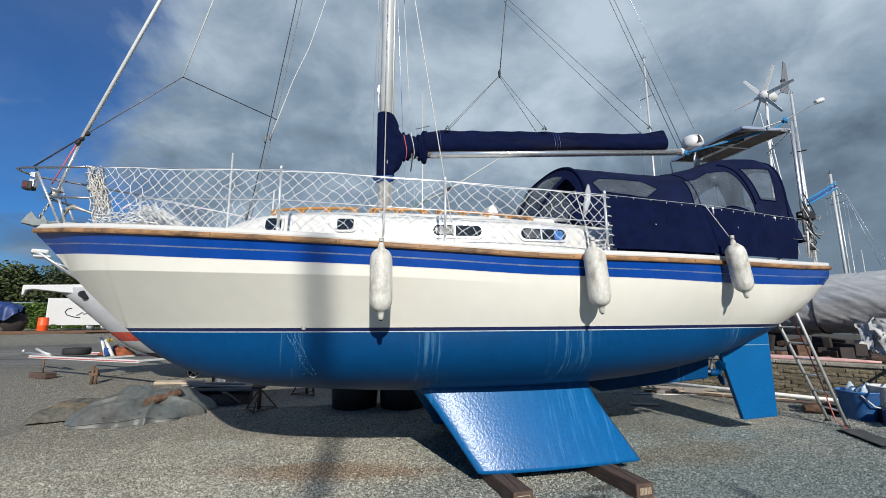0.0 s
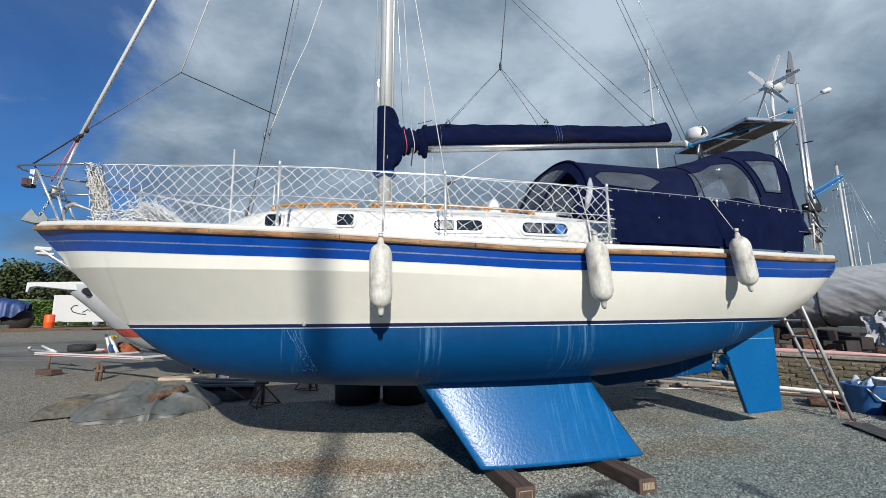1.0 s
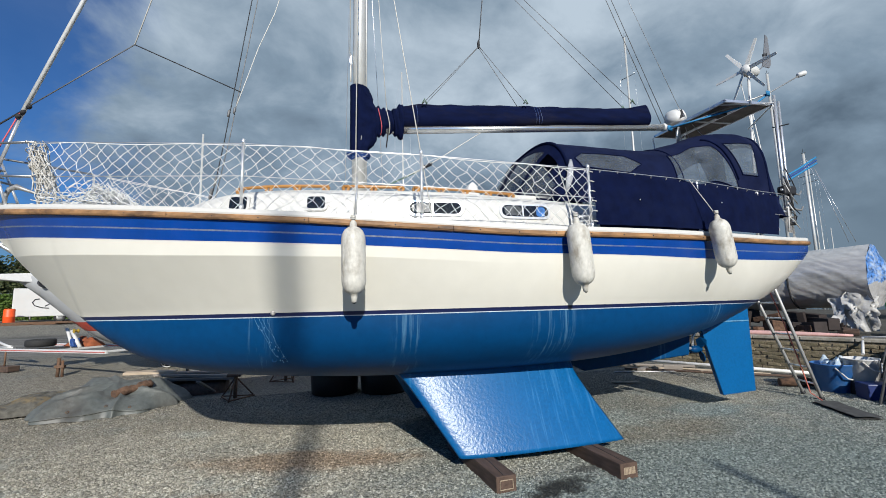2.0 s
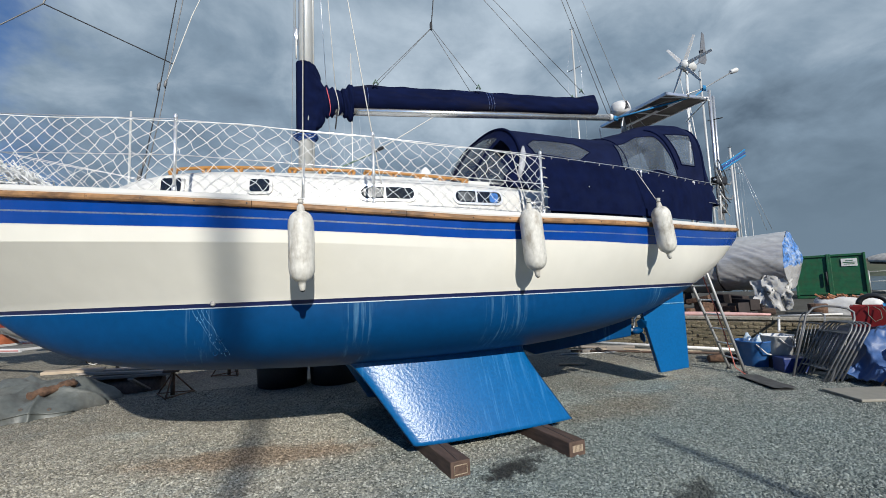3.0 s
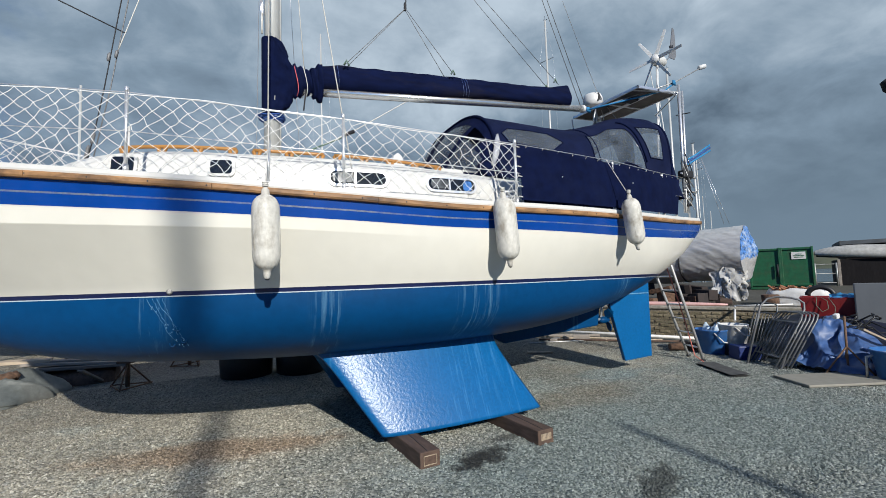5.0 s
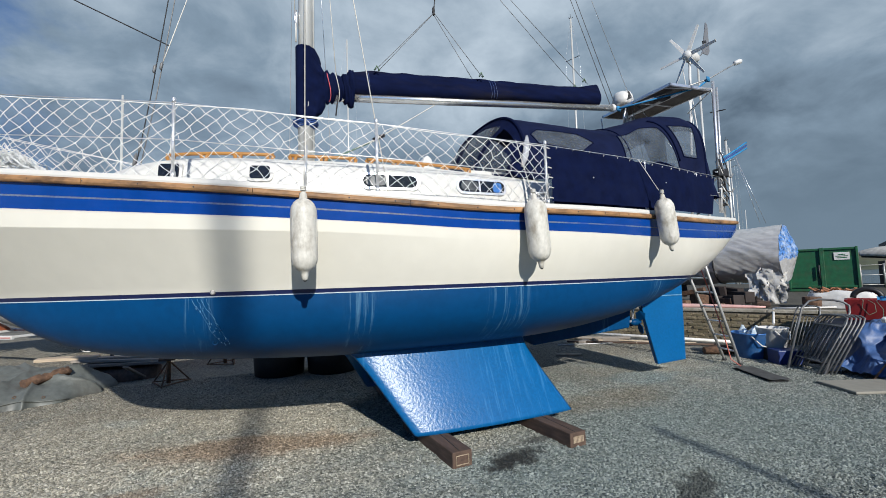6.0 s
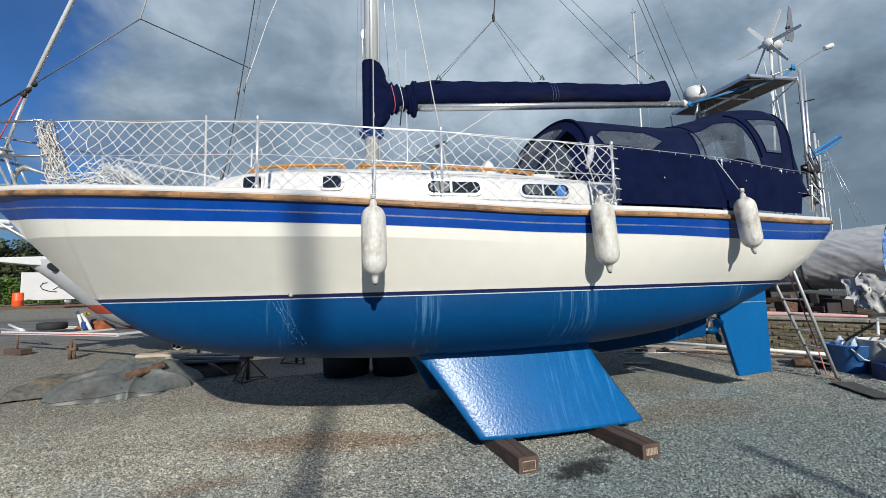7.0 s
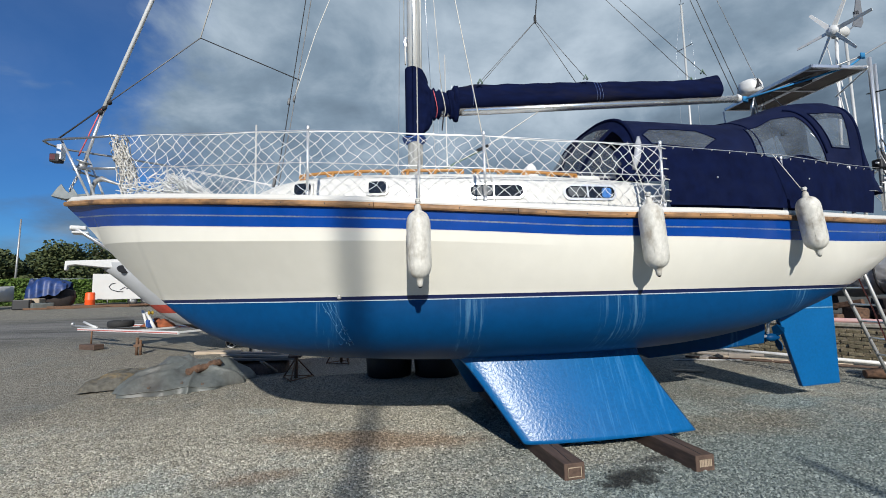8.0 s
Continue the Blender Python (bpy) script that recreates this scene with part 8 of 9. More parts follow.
for k in range(9):
    x, y = 6.3 + 0.32 * k, 9.6 - 0.30 * k + 0.2 * (k % 3)
    bm = bmesh.new()
    box(bm, -0.18 - 0.03 * (k % 4), 0.18, -0.07, 0.07, 0, 0.06 + 0.02 * (k % 3), 0.008)
    whole("timber_offcut", bm, M_PLANK if k % 2 else M_PALEPLANK, "sawn timber offcut lying on the gravel", "timber", m=pose(x, y, 0.0, 0, 0, -40 + 25 * (k % 5)), group="timber offcuts")

# green skip, bulk bag, red box
SK = thing("green_skip", "green steel skip with double doors and a white notice", "skip", (19.35, 10.95, TZ), -64)
bm = bmesh.new()
box(bm, 0, 2.05, 0, 0.06, 0.12, 1.62, 0.01)
box(bm, 0, 0.06, 0, 3.0, 0.12, 1.6, 0.01)
box(bm, 1.99, 2.05, 0, 3.0, 0.12, 1.6, 0.01)
box(bm, 0, 2.05, 2.94, 3.0, 0.12, 1.6, 0.01)
box(bm, 0, 2.05, 0, 3.0, 0.0, 0.13, 0.01)
part("skip_body", bm, M_GREEN, SK)
for x in (0.0, 0.97, 1.03, 1.98):
    bm = bmesh.new()
    box(bm, x, x + 0.07, -0.07, 0.0, 0.1, 1.66, 0.01)
    part("door_post", bm, M_GREEN, SK)
for z in (0.14, 1.56):
    bm = bmesh.new()
    box(bm, 0, 2.05, -0.05, 0.0, z, z + 0.08, 0.01)
    part("door_rail", bm, M_GREEN, SK)
bm = bmesh.new()
tube(bm, [(0.93, -0.09, 0.5), (0.93, -0.09, 1.0)], 0.03, 6)
part("lock_bar", bm, M_DARK, SK)
bm = bmesh.new()
box(bm, 1.38, 1.82, -0.03, -0.022, 1.18, 1.46)
sign = part("notice", bm, M_WHITEPAINT, SK, "white notice with illegible lines")
for k, (a, b) in enumerate(((1.46, 1.74), (1.43, 1.77), (1.5, 1.70))):
    bm = bmesh.new()
    box(bm, a, b, -0.034, -0.03, 1.24 + 0.06 * k, 1.27 + 0.06 * k)
    part("notice_bar", bm, M_GREEN, sign)
bag = thing("bulk_bag", "slumped white woven bulk bag full of orange peelings of timber", "bag", (12.05, 5.85, TZ - 0.01), -62)
bm = bmesh.new()


def bag_pt(u, v):
    a = 2 * math.pi * u
    z = 0.37 * v
    r = 0.50 + 0.06 * math.sin(math.pi * v) + 0.03 * noise.noise(Vector((math.cos(a) * 2, math.sin(a) * 2, v * 3)))
    c, s = math.cos(a), math.sin(a)
    k = 1 / max(abs(c), abs(s)) * 0.55 + 0.45
    return Vector((r * 1.05 * c * k, r * 0.8 * s * k, z + 0.10 * noise.noise(Vector((c * 2.6, s * 2.6, 0))) * v))


vs = grid_sheet(bm, 48, 14, bag_pt)
bmesh.ops.remove_doubles(bm, verts=bm.verts, dist=0.001)
bmesh.ops.holes_fill(bm, edges=[e for e in bm.edges if e.is_boundary], sides=60)
part("bag_skin", bm, M_BAG, bag)
M_PEEL = mat("orange_shavings", (0.27, 0.115, 0.055), 0.85, spread=0.5, grain=20, per=0.3)
rng = random.Random(15)
for k in range(26):
    bm = bmesh.new()
    l = rng.uniform(0.06, 0.16)
    box(bm, -l, l, -0.025, 0.025, -0.015, 0.02, 0.004)
    bm.transform(Matrix.Translation((rng.uniform(-0.42, 0.3), rng.uniform(-0.3, 0.3), 0.355 + rng.uniform(0, 0.05))) @ pose(0, 0, 0, rng.uniform(-30, 30), rng.uniform(-35, 35), rng.uniform(0, 180)))
    part("shaving", bm, M_PEEL, bag)
M_REDBOX = mat("red_moulding", (0.20, 0.012, 0.014), 0.5, spread=0.2, grain=6, stain=(0.12, 0.02, 0.02), stain_scale=3)
rb = thing("red_tender", "red plastic tender standing on the heap with rope over it", "dinghy", (10.35, 4.52, 0.66), -66)
bm = bmesh.new()
lo = [(-0.40, -0.25), (0.40, -0.3), (0.45, 0.0), (0.40, 0.3), (-0.40, 0.25)]
va = [bm.verts.new((p[0], p[1], 0.0)) for p in lo]
vb = [bm.verts.new((p[0] * 1.08, p[1] * 1.2, 0.36)) for p in lo]
vc = [bm.verts.new((p[0] * 0.98, p[1] * 1.05, 0.36)) for p in lo]
vd = [bm.verts.new((p[0] * 0.92, p[1] * 0.9, 0.06)) for p in lo]
for a, b in ((va, vb), (vb, vc), (vc, vd)):
    for k in range(5):
        bm.faces.new((a[k], a[(k + 1) % 5], b[(k + 1) % 5], b[k]))
bm.faces.new(list(reversed(va)))
bm.faces.new(vd)
bmesh.ops.recalc_face_normals(bm, faces=bm.faces)
part("shell", bm, M_REDBOX, rb)
bm = bmesh.new()
tube(bm, [(-0.22, -0.2, 0.38), (-0.18, -0.36, 0.36), (-0.20, -0.385, 0.22), (-0.12, -0.39, 0.10), (-0.03, -0.385, 0.16), (-0.04, -0.38, 0.30), (-0.12, -0.37, 0.36)], 0.0055, 5)
tube(bm, [(-0.02, -0.37, 0.36), (0.06, -0.40, 0.2), (0.04, -0.43, -0.08), (-0.04, -0.45, -0.18)], 0.005, 5)
part("rope_coil", bm, M_ROPEGREEN, rb)
bm = bmesh.new()
tube(bm, [Vector((-0.12 + 0.19 * math.cos(a), 0.0, 0.38 + 0.16 * math.sin(a))) for a in np.linspace(0, 3.14, 12)], 0.045, 8)
part("black_hose", bm, M_BLACKPLASTIC, rb)
bm = bmesh.new()
grid_sheet(bm, 16, 12, lambda u, v: Vector((0.0 + 0.38 * u, -0.34 + 0.5 * v, 0.40 + 0.05 * noise.noise(Vector((u * 6, v * 6, 2))) - 0.16 * max(0, 0.3 - v))))
part("blue_jacket", bm, M_ROPEBLUE, rb, "crumpled blue cloth")
M_NAVYSHEET = mat("navy_sheet", (0.004, 0.006, 0.022), 0.6, spread=0.3, grain=6, bump=0.01)
bm = bmesh.new()
grid_sheet(bm, 40, 26, lambda u, v: Vector((8.75 + 2.6 * v, 5.0 - 2.4 * u + 0.45 * v, 0.02 + 0.68 * ease(0, 0.55, v) * (0.85 + 0.15 * math.sin(5 * u)) + 0.05 * noise.noise(Vector((u * 6, v * 4, 3))))))
whole("navy_sheet", bm, M_NAVYSHEET, "dark navy sheet draped over a heap of gear", "sheet", smooth=True)

# dark shed with grey door and a white dinghy on its roof
M_SHED = mat("black_stained_boards", (0.010, 0.009, 0.010), 0.8, spread=0.3, grain=12, stain=(0.018, 0.016, 0.016), stain_scale=2, stretch=(4, 4, 0.4), spec=0.15)
M_GREYDOOR = mat("grey_painted_sheet", (0.105, 0.114, 0.123), 0.55, spread=0.06, grain=3, stain=(0.06, 0.066, 0.07), stain_scale=1.5)
M_FELT = mat("dark_roof_felt", (0.07, 0.078, 0.085), 0.8, spread=0.2, grain=5)
SH = thing("dark_shed", "dark boarded shed with a grey felt roof", "shed", (24.3, 9.95, TZ - 0.02), -64)
bm = bmesh.new()
box(bm, 0, 9.5, 0, 5.0, 0.0, 1.16, 0.01)
part("shed_wall", bm, M_SHED, SH)
bm = bmesh.new()
box(bm, 0.3, 9.9, 1.4, 5.2, 1.16, 1.84, 0.01)
part("upper_wall", bm, M_SHED, SH)
bm = bmesh.new()
box(bm, 0.1, 10.1, 1.1, 5.4, 1.84, 2.02, 0.01)
part("shed_roof", bm, M_FELT, SH)
bm = bmesh.new()
box(bm, -0.10, 0.0, -0.06, 0.06, 0.0, 1.16, 0.01)
part("corner_post", bm, M_PLANK, SH)
for a, b_ in (((2.3, 1.4, 2.0), (2.3, 1.4, 2.6)), ((4.4, 1.4, 2.0), (4.4, 1.4, 2.6)), ((5.8, 1.4, 2.0), (5.8, 1.4, 2.6)), ((2.3, 1.4, 2.6), (8.0, 1.4, 2.6)), ((2.3, 1.4, 2.32), (8.0, 1.4, 2.32))):
    bm = bmesh.new()
    tube(bm, [a, b_], 0.03, 6)
    part("roof_rail", bm, M_STEEL, SH)
dg = thing("white_dinghy", "white dinghy lying keel up on the shed's eaves", "dinghy", (24.3, 9.95, TZ - 0.02 + 1.16), -64)
bm = bmesh.new()
rings = []
for t in np.linspace(0, 1, 22):
    x = -0.82 + 3.0 * t
    w = 0.62 * math.sin(math.pi * min(0.5, 0.04 + t * 0.62)) ** 0.6
    hh = 0.56 * math.sin(math.pi * min(0.5, 0.05 + t * 0.8)) ** 0.55
    rings.append([bm.verts.new((x, 0.45 + w * math.cos(a), 0.02 + 0.22 * (1 - t) ** 2 + hh * max(0.0, math.sin(a)) ** 0.7)) for a in np.linspace(0, math.pi, 15)])
for a, c in zip(rings, rings[1:]):
    for k in range(14):
        bm.faces.new((a[k], a[k + 1], c[k + 1], c[k])).smooth = True
    bm.faces.new((a[0], c[0], c[14], a[14]))
bm.faces.new(rings[-1])
bmesh.ops.recalc_face_normals(bm, faces=bm.faces)
part("hull", bm, mat("weathered_white_hull", (0.40, 0.39, 0.36), 0.6, spread=0.2, grain=9, stain=(0.24, 0.23, 0.20), stain_scale=3), dg)
bm = bmesh.new()
tube(bm, [(-0.76, 0.36, 0.20), (0.1, 0.0, 0.10), (2.15, -0.17, 0.05)], 0.045, 6)
part("rubbing_band", bm, M_DARK, dg)
# grey moulded panel leaning beside the heap
bm = bmesh.new()
box(bm, 0, 2.6, 0, 0.05, 0.0, 0.97, 0.02)
whole("leaning_board", bm, M_GREYDOOR, "flat grey painted board standing beside the heap", "board", m=pose(10.02, 4.02, 0.32, -8, 0, -66))
bm = bmesh.new()
box(bm, 0, 2.5, 0, 0.8, 0.0, 0.34, 0.02)
whole("pallet_stack", bm, M_SHED, "dark stack of boards carrying the grey panel", "boards", m=pose(9.98, 3.98, 0.0, 0, 0, -66))
rng = random.Random(44)
bm = bmesh.new()
for k in range(9):
    c = Vector((rng.uniform(9.0, 9.5), rng.uniform(3.35, 3.95), rng.uniform(0.55, 0.72)))
    a0, r = rng.uniform(0, 6.28), rng.uniform(0.12, 0.26)
    tube(bm, [c + Vector((0.5 * r * math.cos(a) + rng.uniform(-0.03, 0.03), r * math.sin(a), 0.45 * r * math.cos(a + a0) + rng.uniform(-0.03, 0.03))) for a in np.linspace(0, rng.uniform(3.5, 6.0), 14)], rng.uniform(0.010, 0.018), 6)
whole("cable_tangle", bm, M_BLACKPLASTIC, "tangle of black hoses and cables on the navy sheet", "cables")

# ladder to the stern
M_LADDER = mat("dull_aluminium", (0.40, 0.40, 0.39), 0.5, metal=0.3, spread=0.15, grain=12, stain=(0.25, 0.23, 0.2), stain_scale=6)
ld = thing("ladder", "aluminium ladder leaning against the yacht's stern", "ladder")
fa, fb = Vector((7.80, 5.62, 0.0)), Vector((7.62, 5.22, 0.0))
ta, tb = Vector((6.90, 5.84, 2.42)), Vector((6.90, 5.41, 2.42))
for a, b in ((fa, ta), (fb, tb)):
    bm = bmesh.new()
    tube(bm, [a, b], 0.024, 8)
    st = part("stile", bm, M_LADDER, ld)
    bm = bmesh.new()
    tube(bm, [a, a.lerp(b, 0.02)], 0.036, 8)
    part("rubber_foot", bm, M_BLACKPLASTIC, st)
for k in range(9):
    t = 0.10 + 0.104 * k
    bm = bmesh.new()
    tube(bm, [fa.lerp(ta, t), fb.lerp(tb, t)], 0.015, 8)
    part("rung", bm, M_ALU, ld)
bm = bmesh.new()
tube(bm, [(6.93, 5.52, 2.15), (7.10, 5.44, 1.70), (7.28, 5.40, 1.15), (7.42, 5.36, 0.62), (7.53, 5.32, 0.10), (7.46, 5.10, 0.02), (7.30, 4.75, 0.02)], 0.010, 6)
whole("red_rope", bm, mat("pink_red_rope", (0.55, 0.16, 0.12), 0.8, spread=0.2, grain=50), "thin red rope trailing down the ladder to the gravel", "rope")

# tubs, buckets
M_TUB = mat("blue_tub_plastic", (0.025, 0.12, 0.34), 0.45, spread=0.1, grain=6, stain=(0.12, 0.2, 0.34), stain_scale=5)
M_NAVYBOX = mat("navy_plastic", (0.006, 0.02, 0.11), 0.45, spread=0.1)


def tub(x, y, z, r, h, material, label, handles=True):
    th = thing("tub", label, "tub", (x, y, z))
    bm = bmesh.new()
    lathe(bm, [(r * 0.72, 0), (r * 0.76, 0.01), (r * 0.97, h * 0.95), (r, h * 0.96), (r, h), (r * 0.94, h), (r * 0.72, 0.04), (0.01, 0.035)], 26)
    part("tub_wall", bm, material, th)
    if handles:
        bm = bmesh.new()
        tube(bm, [(-r * 0.8, -r * 0.62, h * 0.9), (-r * 0.5, -r * 0.98, h * 0.55), (r * 0.1, -r * 1.04, h * 0.45), (r * 0.6, -r * 0.82, h * 0.8)], 0.012, 6)
        part("tub_handle", bm, M_ROPE, th)
    return th


tub(8.52, 5.62, 0.0, 0.31, 0.46, M_TUB, "blue plastic tub filled with clear plastic bottles")
M_BOTTLE = mat("clear_bottle", (0.62, 0.74, 0.82), 0.15, spread=0.1, alpha=0.6)
for k, (px, py) in enumerate(((-0.08, -0.05), (0.12, -0.02), (0.02, 0.12))):
    bm = bmesh.new()
    lathe(bm, [(0.06, 0), (0.07, 0.02), (0.07, 0.2), (0.03, 0.27), (0.02, 0.3)], 14, pose(8.52 + px, 5.62 + py, 0.28, 12 - 10 * k, 8, 0))
    whole("bottle", bm, M_BOTTLE, "clear plastic bottle standing in the blue tub", "bottle", group="bottles in the tub")
bm = bmesh.new()
box(bm, -0.2, 0.2, -0.16, 0.16, 0, 0.24, 0.015)
whole("navy_crate", bm, M_NAVYBOX, "navy blue plastic crate under the white bucket", "crate", m=pose(8.42, 4.98, 0.0, 0, 0, -30))
tub(8.72, 5.34, 0.2, 0.25, 0.36, M_BAG, "white plastic bucket standing on a crate")
bm = bmesh.new()
box(bm, -0.25, 0.25, -0.2, 0.2, 0, 0.2, 0.01)
whole("low_crate", bm, M_BLACKPLASTIC, "black plastic crate carrying the white bucket", "crate", m=pose(8.74, 5.36, 0.0, 0, 0, -20))

# stacked crowd barriers
M_BARRIER = mat("weathered_galvanised_tube", (0.19, 0.195, 0.20), 0.55, metal=0.5, spread=0.3, grain=14, stain=(0.12, 0.09, 0.07), stain_scale=7)
br = thing("crowd_barrier", "galvanised crowd barrier leaning in a stack", "barrier", (8.02, 4.18, 0.0), 0, group="stacked crowd barriers")
bm = bmesh.new()
H, W = 1.0, 0.60
tube(bm, [(0, 0, 0.0), (0, 0, H - 0.12), (0.03, 0, H - 0.03), (0.12, 0, H), (W - 0.12, 0, H), (W - 0.03, 0, H - 0.03), (W, 0, H - 0.12), (W, 0, 0.0)], 0.0125, 8)
part("barrier_frame", bm, M_BARRIER, br)
for z in (0.2, 0.82):
    bm = bmesh.new()
    tube(bm, [(0, 0, z), (W, 0, z)], 0.012, 6)
    part("barrier_rail", bm, M_BARRIER, br)
for k in range(6):
    bm = bmesh.new()
    tube(bm, [(0.085 + 0.086 * k, 0, 0.2), (0.085 + 0.086 * k, 0, 0.82)], 0.0065, 6)
    part("barrier_bar", bm, M_BARRIER, br)
lean = pose(7.90, 4.26, 0.01, 0, 0, 62) @ pose(0, 0, 0, 32, 0, 0)
br.matrix_basis = lean
for k in range(1, 5):
    copy_thing(br, Matrix.Translation((0.036 * k, -0.036 * k, 0.0)) @ lean)
copy_thing(br, pose(8.5, 4.72, 0.01, 0, 0, 60) @ pose(0, 0, 0, 18, 0, 0))

bm = bmesh.new()
tube(bm, [(7.93, 4.19, 0.0), (8.62, 4.13, 0.90), (8.69, 4.16, 1.0), (8.66, 4.22, 1.06), (8.60, 4.32, 1.09), (8.54, 4.48, 1.10), (8.46, 4.58, 1.07), (8.36, 4.64, 0.96), (7.96, 4.70, 0.0)], 0.017, 8)
whole("bent_tube_frame", bm, M_BARRIER, "tall bent steel tube frame leaning over the stacked barriers", "frame")

# blue tarpaulin heap, stand, tub, boards
M_BLUETARP = mat("mid_blue_tarpaulin", (0.036, 0.085, 0.215), 0.5, spread=0.2, grain=7, bump=0.008, stain=(0.022, 0.042, 0.115), stain_scale=2.5, stain_amount=0.7)


def bheap(u, v):
    yy = 4.30 - 1.12 * u
    xx = 8.10 + 1.0 * v
    w = ease(-0.05, 0.3, u) * (1 - 0.72 * max(0.0, (u - 0.32) / 0.68)) * (1 - ease(0.9, 1.03, u))
    fold = abs(noise.noise(Vector((u * 4.2 + 1.6 * v, v * 2.0 - 1.4 * u, 6)))) ** 0.8
    z = 0.80 * w * ease(-0.25, 0.70, v) * (1 + 0.12 * noise.noise(Vector((u * 3, v * 2, 1))))
    z -= (0.15 * fold + 0.07 * abs(noise.noise(Vector((u * 16, v * 7, 2))))) * w
    return Vector((xx + 0.16 * noise.noise(Vector((u * 5, v * 4, 5))) + 0.10 * fold, yy + 0.10 * noise.noise(Vector((u * 5, v * 5, 9))), 0.015 + max(0, z)))


bm = bmesh.new()
grid_sheet(bm, 70, 54, bheap)
whole("blue_tarpaulin", bm, M_BLUETARP, "bright blue tarpaulin heaped over gear in sharp folds", "tarpaulin", smooth=True)
ts = thing("work_stand", "rusty tripod stand with a white head", "stand", (8.25, 3.48, 0.0))
bm = bmesh.new()
tube(bm, [(0, 0, 0.02), (0.02, 0, 0.86)], 0.016, 8)
part("stand_post", bm, M_RUST, ts)
for k in range(3):
    a = 2.1 * k + 0.5
    bm = bmesh.new()
    tube(bm, [(0.01, 0, 0.42), (0.33 * math.cos(a), 0.33 * math.sin(a), 0.015)], 0.012, 6)
    part("stand_leg", bm, M_RUST, ts)
bm = bmesh.new()
box(bm, -0.06, 0.03, -0.03, 0.03, 0.86, 0.93, 0.015, pose(0, 0, 0, 0, -12, 0))
part("stand_head", bm, M_WHITEPAINT, ts)
tub(8.30, 2.90, 0.0, 0.34, 0.44, M_TUB, "large blue plastic tub beside the work stand", False)
bm = bmesh.new()
tube(bm, [(8.05, 3.2, 0.02), (8.02, 3.18, 0.34), (8.2, 3.05, 0.40), (8.5, 3.3, 0.36), (8.5, 3.32, 0.02)], 0.016, 6)
whole("folding_frame", bm, M_GALV, "bent grey tube frame beside the blue tub", "frame")
for (px, py, pz, rz, ry) in ((8.75, 3.15, 0.42, 20, 18), (8.9, 3.35, 0.5, -40, 30), (8.8, 2.95, 0.30, 65, 12)):
    plank(px, py, pz, 0.5, 0.12, 0.03, rz, ry, M_PALEPLANK, "broken pale board on the heap of gear")
M_BOARD = mat("grey_fibre_board", (0.235, 0.222, 0.185), 0.8, spread=0.1, grain=8, stain=(0.22, 0.21, 0.18), stain_scale=3)
bm = bmesh.new()
box(bm, 0, 1.75, 0, 0.62, 0, 0.035, 0.01)
whole("flat_board", bm, M_BOARD, "pale grey board lying flat on the gravel", "board", m=pose(7.02, 3.40, 0.012, 0, -0.5, -25))
bm = bmesh.new()
grid_sheet(bm, 20, 8, lambda u, v: Vector((0.95 * u - 0.03 * v, 0.30 * v + 0.04 * u, 0.018 + 0.012 * noise.noise(Vector((u * 4, v * 3, 0))) + 0.01)))
grid_sheet(bm, 20, 8, lambda u, v: Vector((0.95 * u - 0.03 * v, 0.30 * v + 0.04 * u, 0.004)))
whole("rubber_mat", bm, mat("dark_rubber_mat", (0.055, 0.055, 0.053), 0.85, spread=0.3, grain=10), "dark rubber strip lying on the gravel", "mat", m=pose(7.10, 4.16, 0.012, 0, 0, 60))

# ---- far masts, shore and water ----
def far_mast(dx, dy, d, top, base, r, label, spreaders=True, lean=0.0, aerial=False):
    x, y = 0.17 + dx * d, -0.13 + dy * d
    th = thing("far_mast", label, "mast", (x, y, base), 0, group="masts of boats across the yard")
    h = top - base
    bm = bmesh.new()
    tube(bm, [(0, 0, 0), (lean, 0, h)], [r, r * 0.8], 8)
    part("mast_tube", bm, M_MAST, th)
    if aerial:
        bm = bmesh.new()
        tube(bm, [(lean - 0.12 * dy, 0.12 * dx, h + 0.10), (lean, 0, h), (lean + 0.16 * dy, -0.16 * dx, h + 0.10)], 0.022, 5)
        tube(bm, [(lean, 0, h), (lean, 0, h + 0.35)], 0.012, 5)
        part("masthead_aerial", bm, M_DARK, th)
    if spreaders:
        bm = bmesh.new()
        tube(bm, [(-0.45 * dy + lean * 0.7, 0.45 * dx, h * 0.845), (0.45 * dy + lean * 0.7, -0.45 * dx, h * 0.86)], 0.02, 6)
        part("spreader", bm, M_DARK, th)
        for s in (-1, 1):
            bm = bmesh.new()
            tube(bm, [(lean, 0, h), (s * 0.45 * dy + lean * 0.7, -s * 0.45 * dx, h * 0.852), (s * 0.6 * dy, -s * 0.6 * dx, 0.2)], 0.006, 4)
            part("stay", bm, M_STEEL, th)


far_mast(0.640, 0.768, 30, 1.62 + 0.585 * 30, 0.0, 0.075, "white mast with one pair of spreaders", aerial=True)
far_mast(0.1702, 0.9854, 26, 1.62 + 0.566 * 26, 0.0, 0.05, "slim mast standing beyond the yacht")
far_mast(-0.2525, 0.967, 18, 1.62 + 0.364 * 18, 0.0, 0.045, "short white pole standing beyond the yacht", False)
far_mast(0.807, 0.5904, 45, 1.62 + 0.4205 * 45, 0.5, 0.12, "tall white mast with a forked masthead aerial", False, aerial=True)
far_mast(0.8324, 0.5641, 42, 1.62 + 0.2548 * 42, 0.5, 0.11, "stout white mast across the yard", aerial=True)
far_mast(0.8350, 0.5602, 43, 1.62 + 0.2402 * 43, 0.5, 0.06, "tall grey mast across the yard")
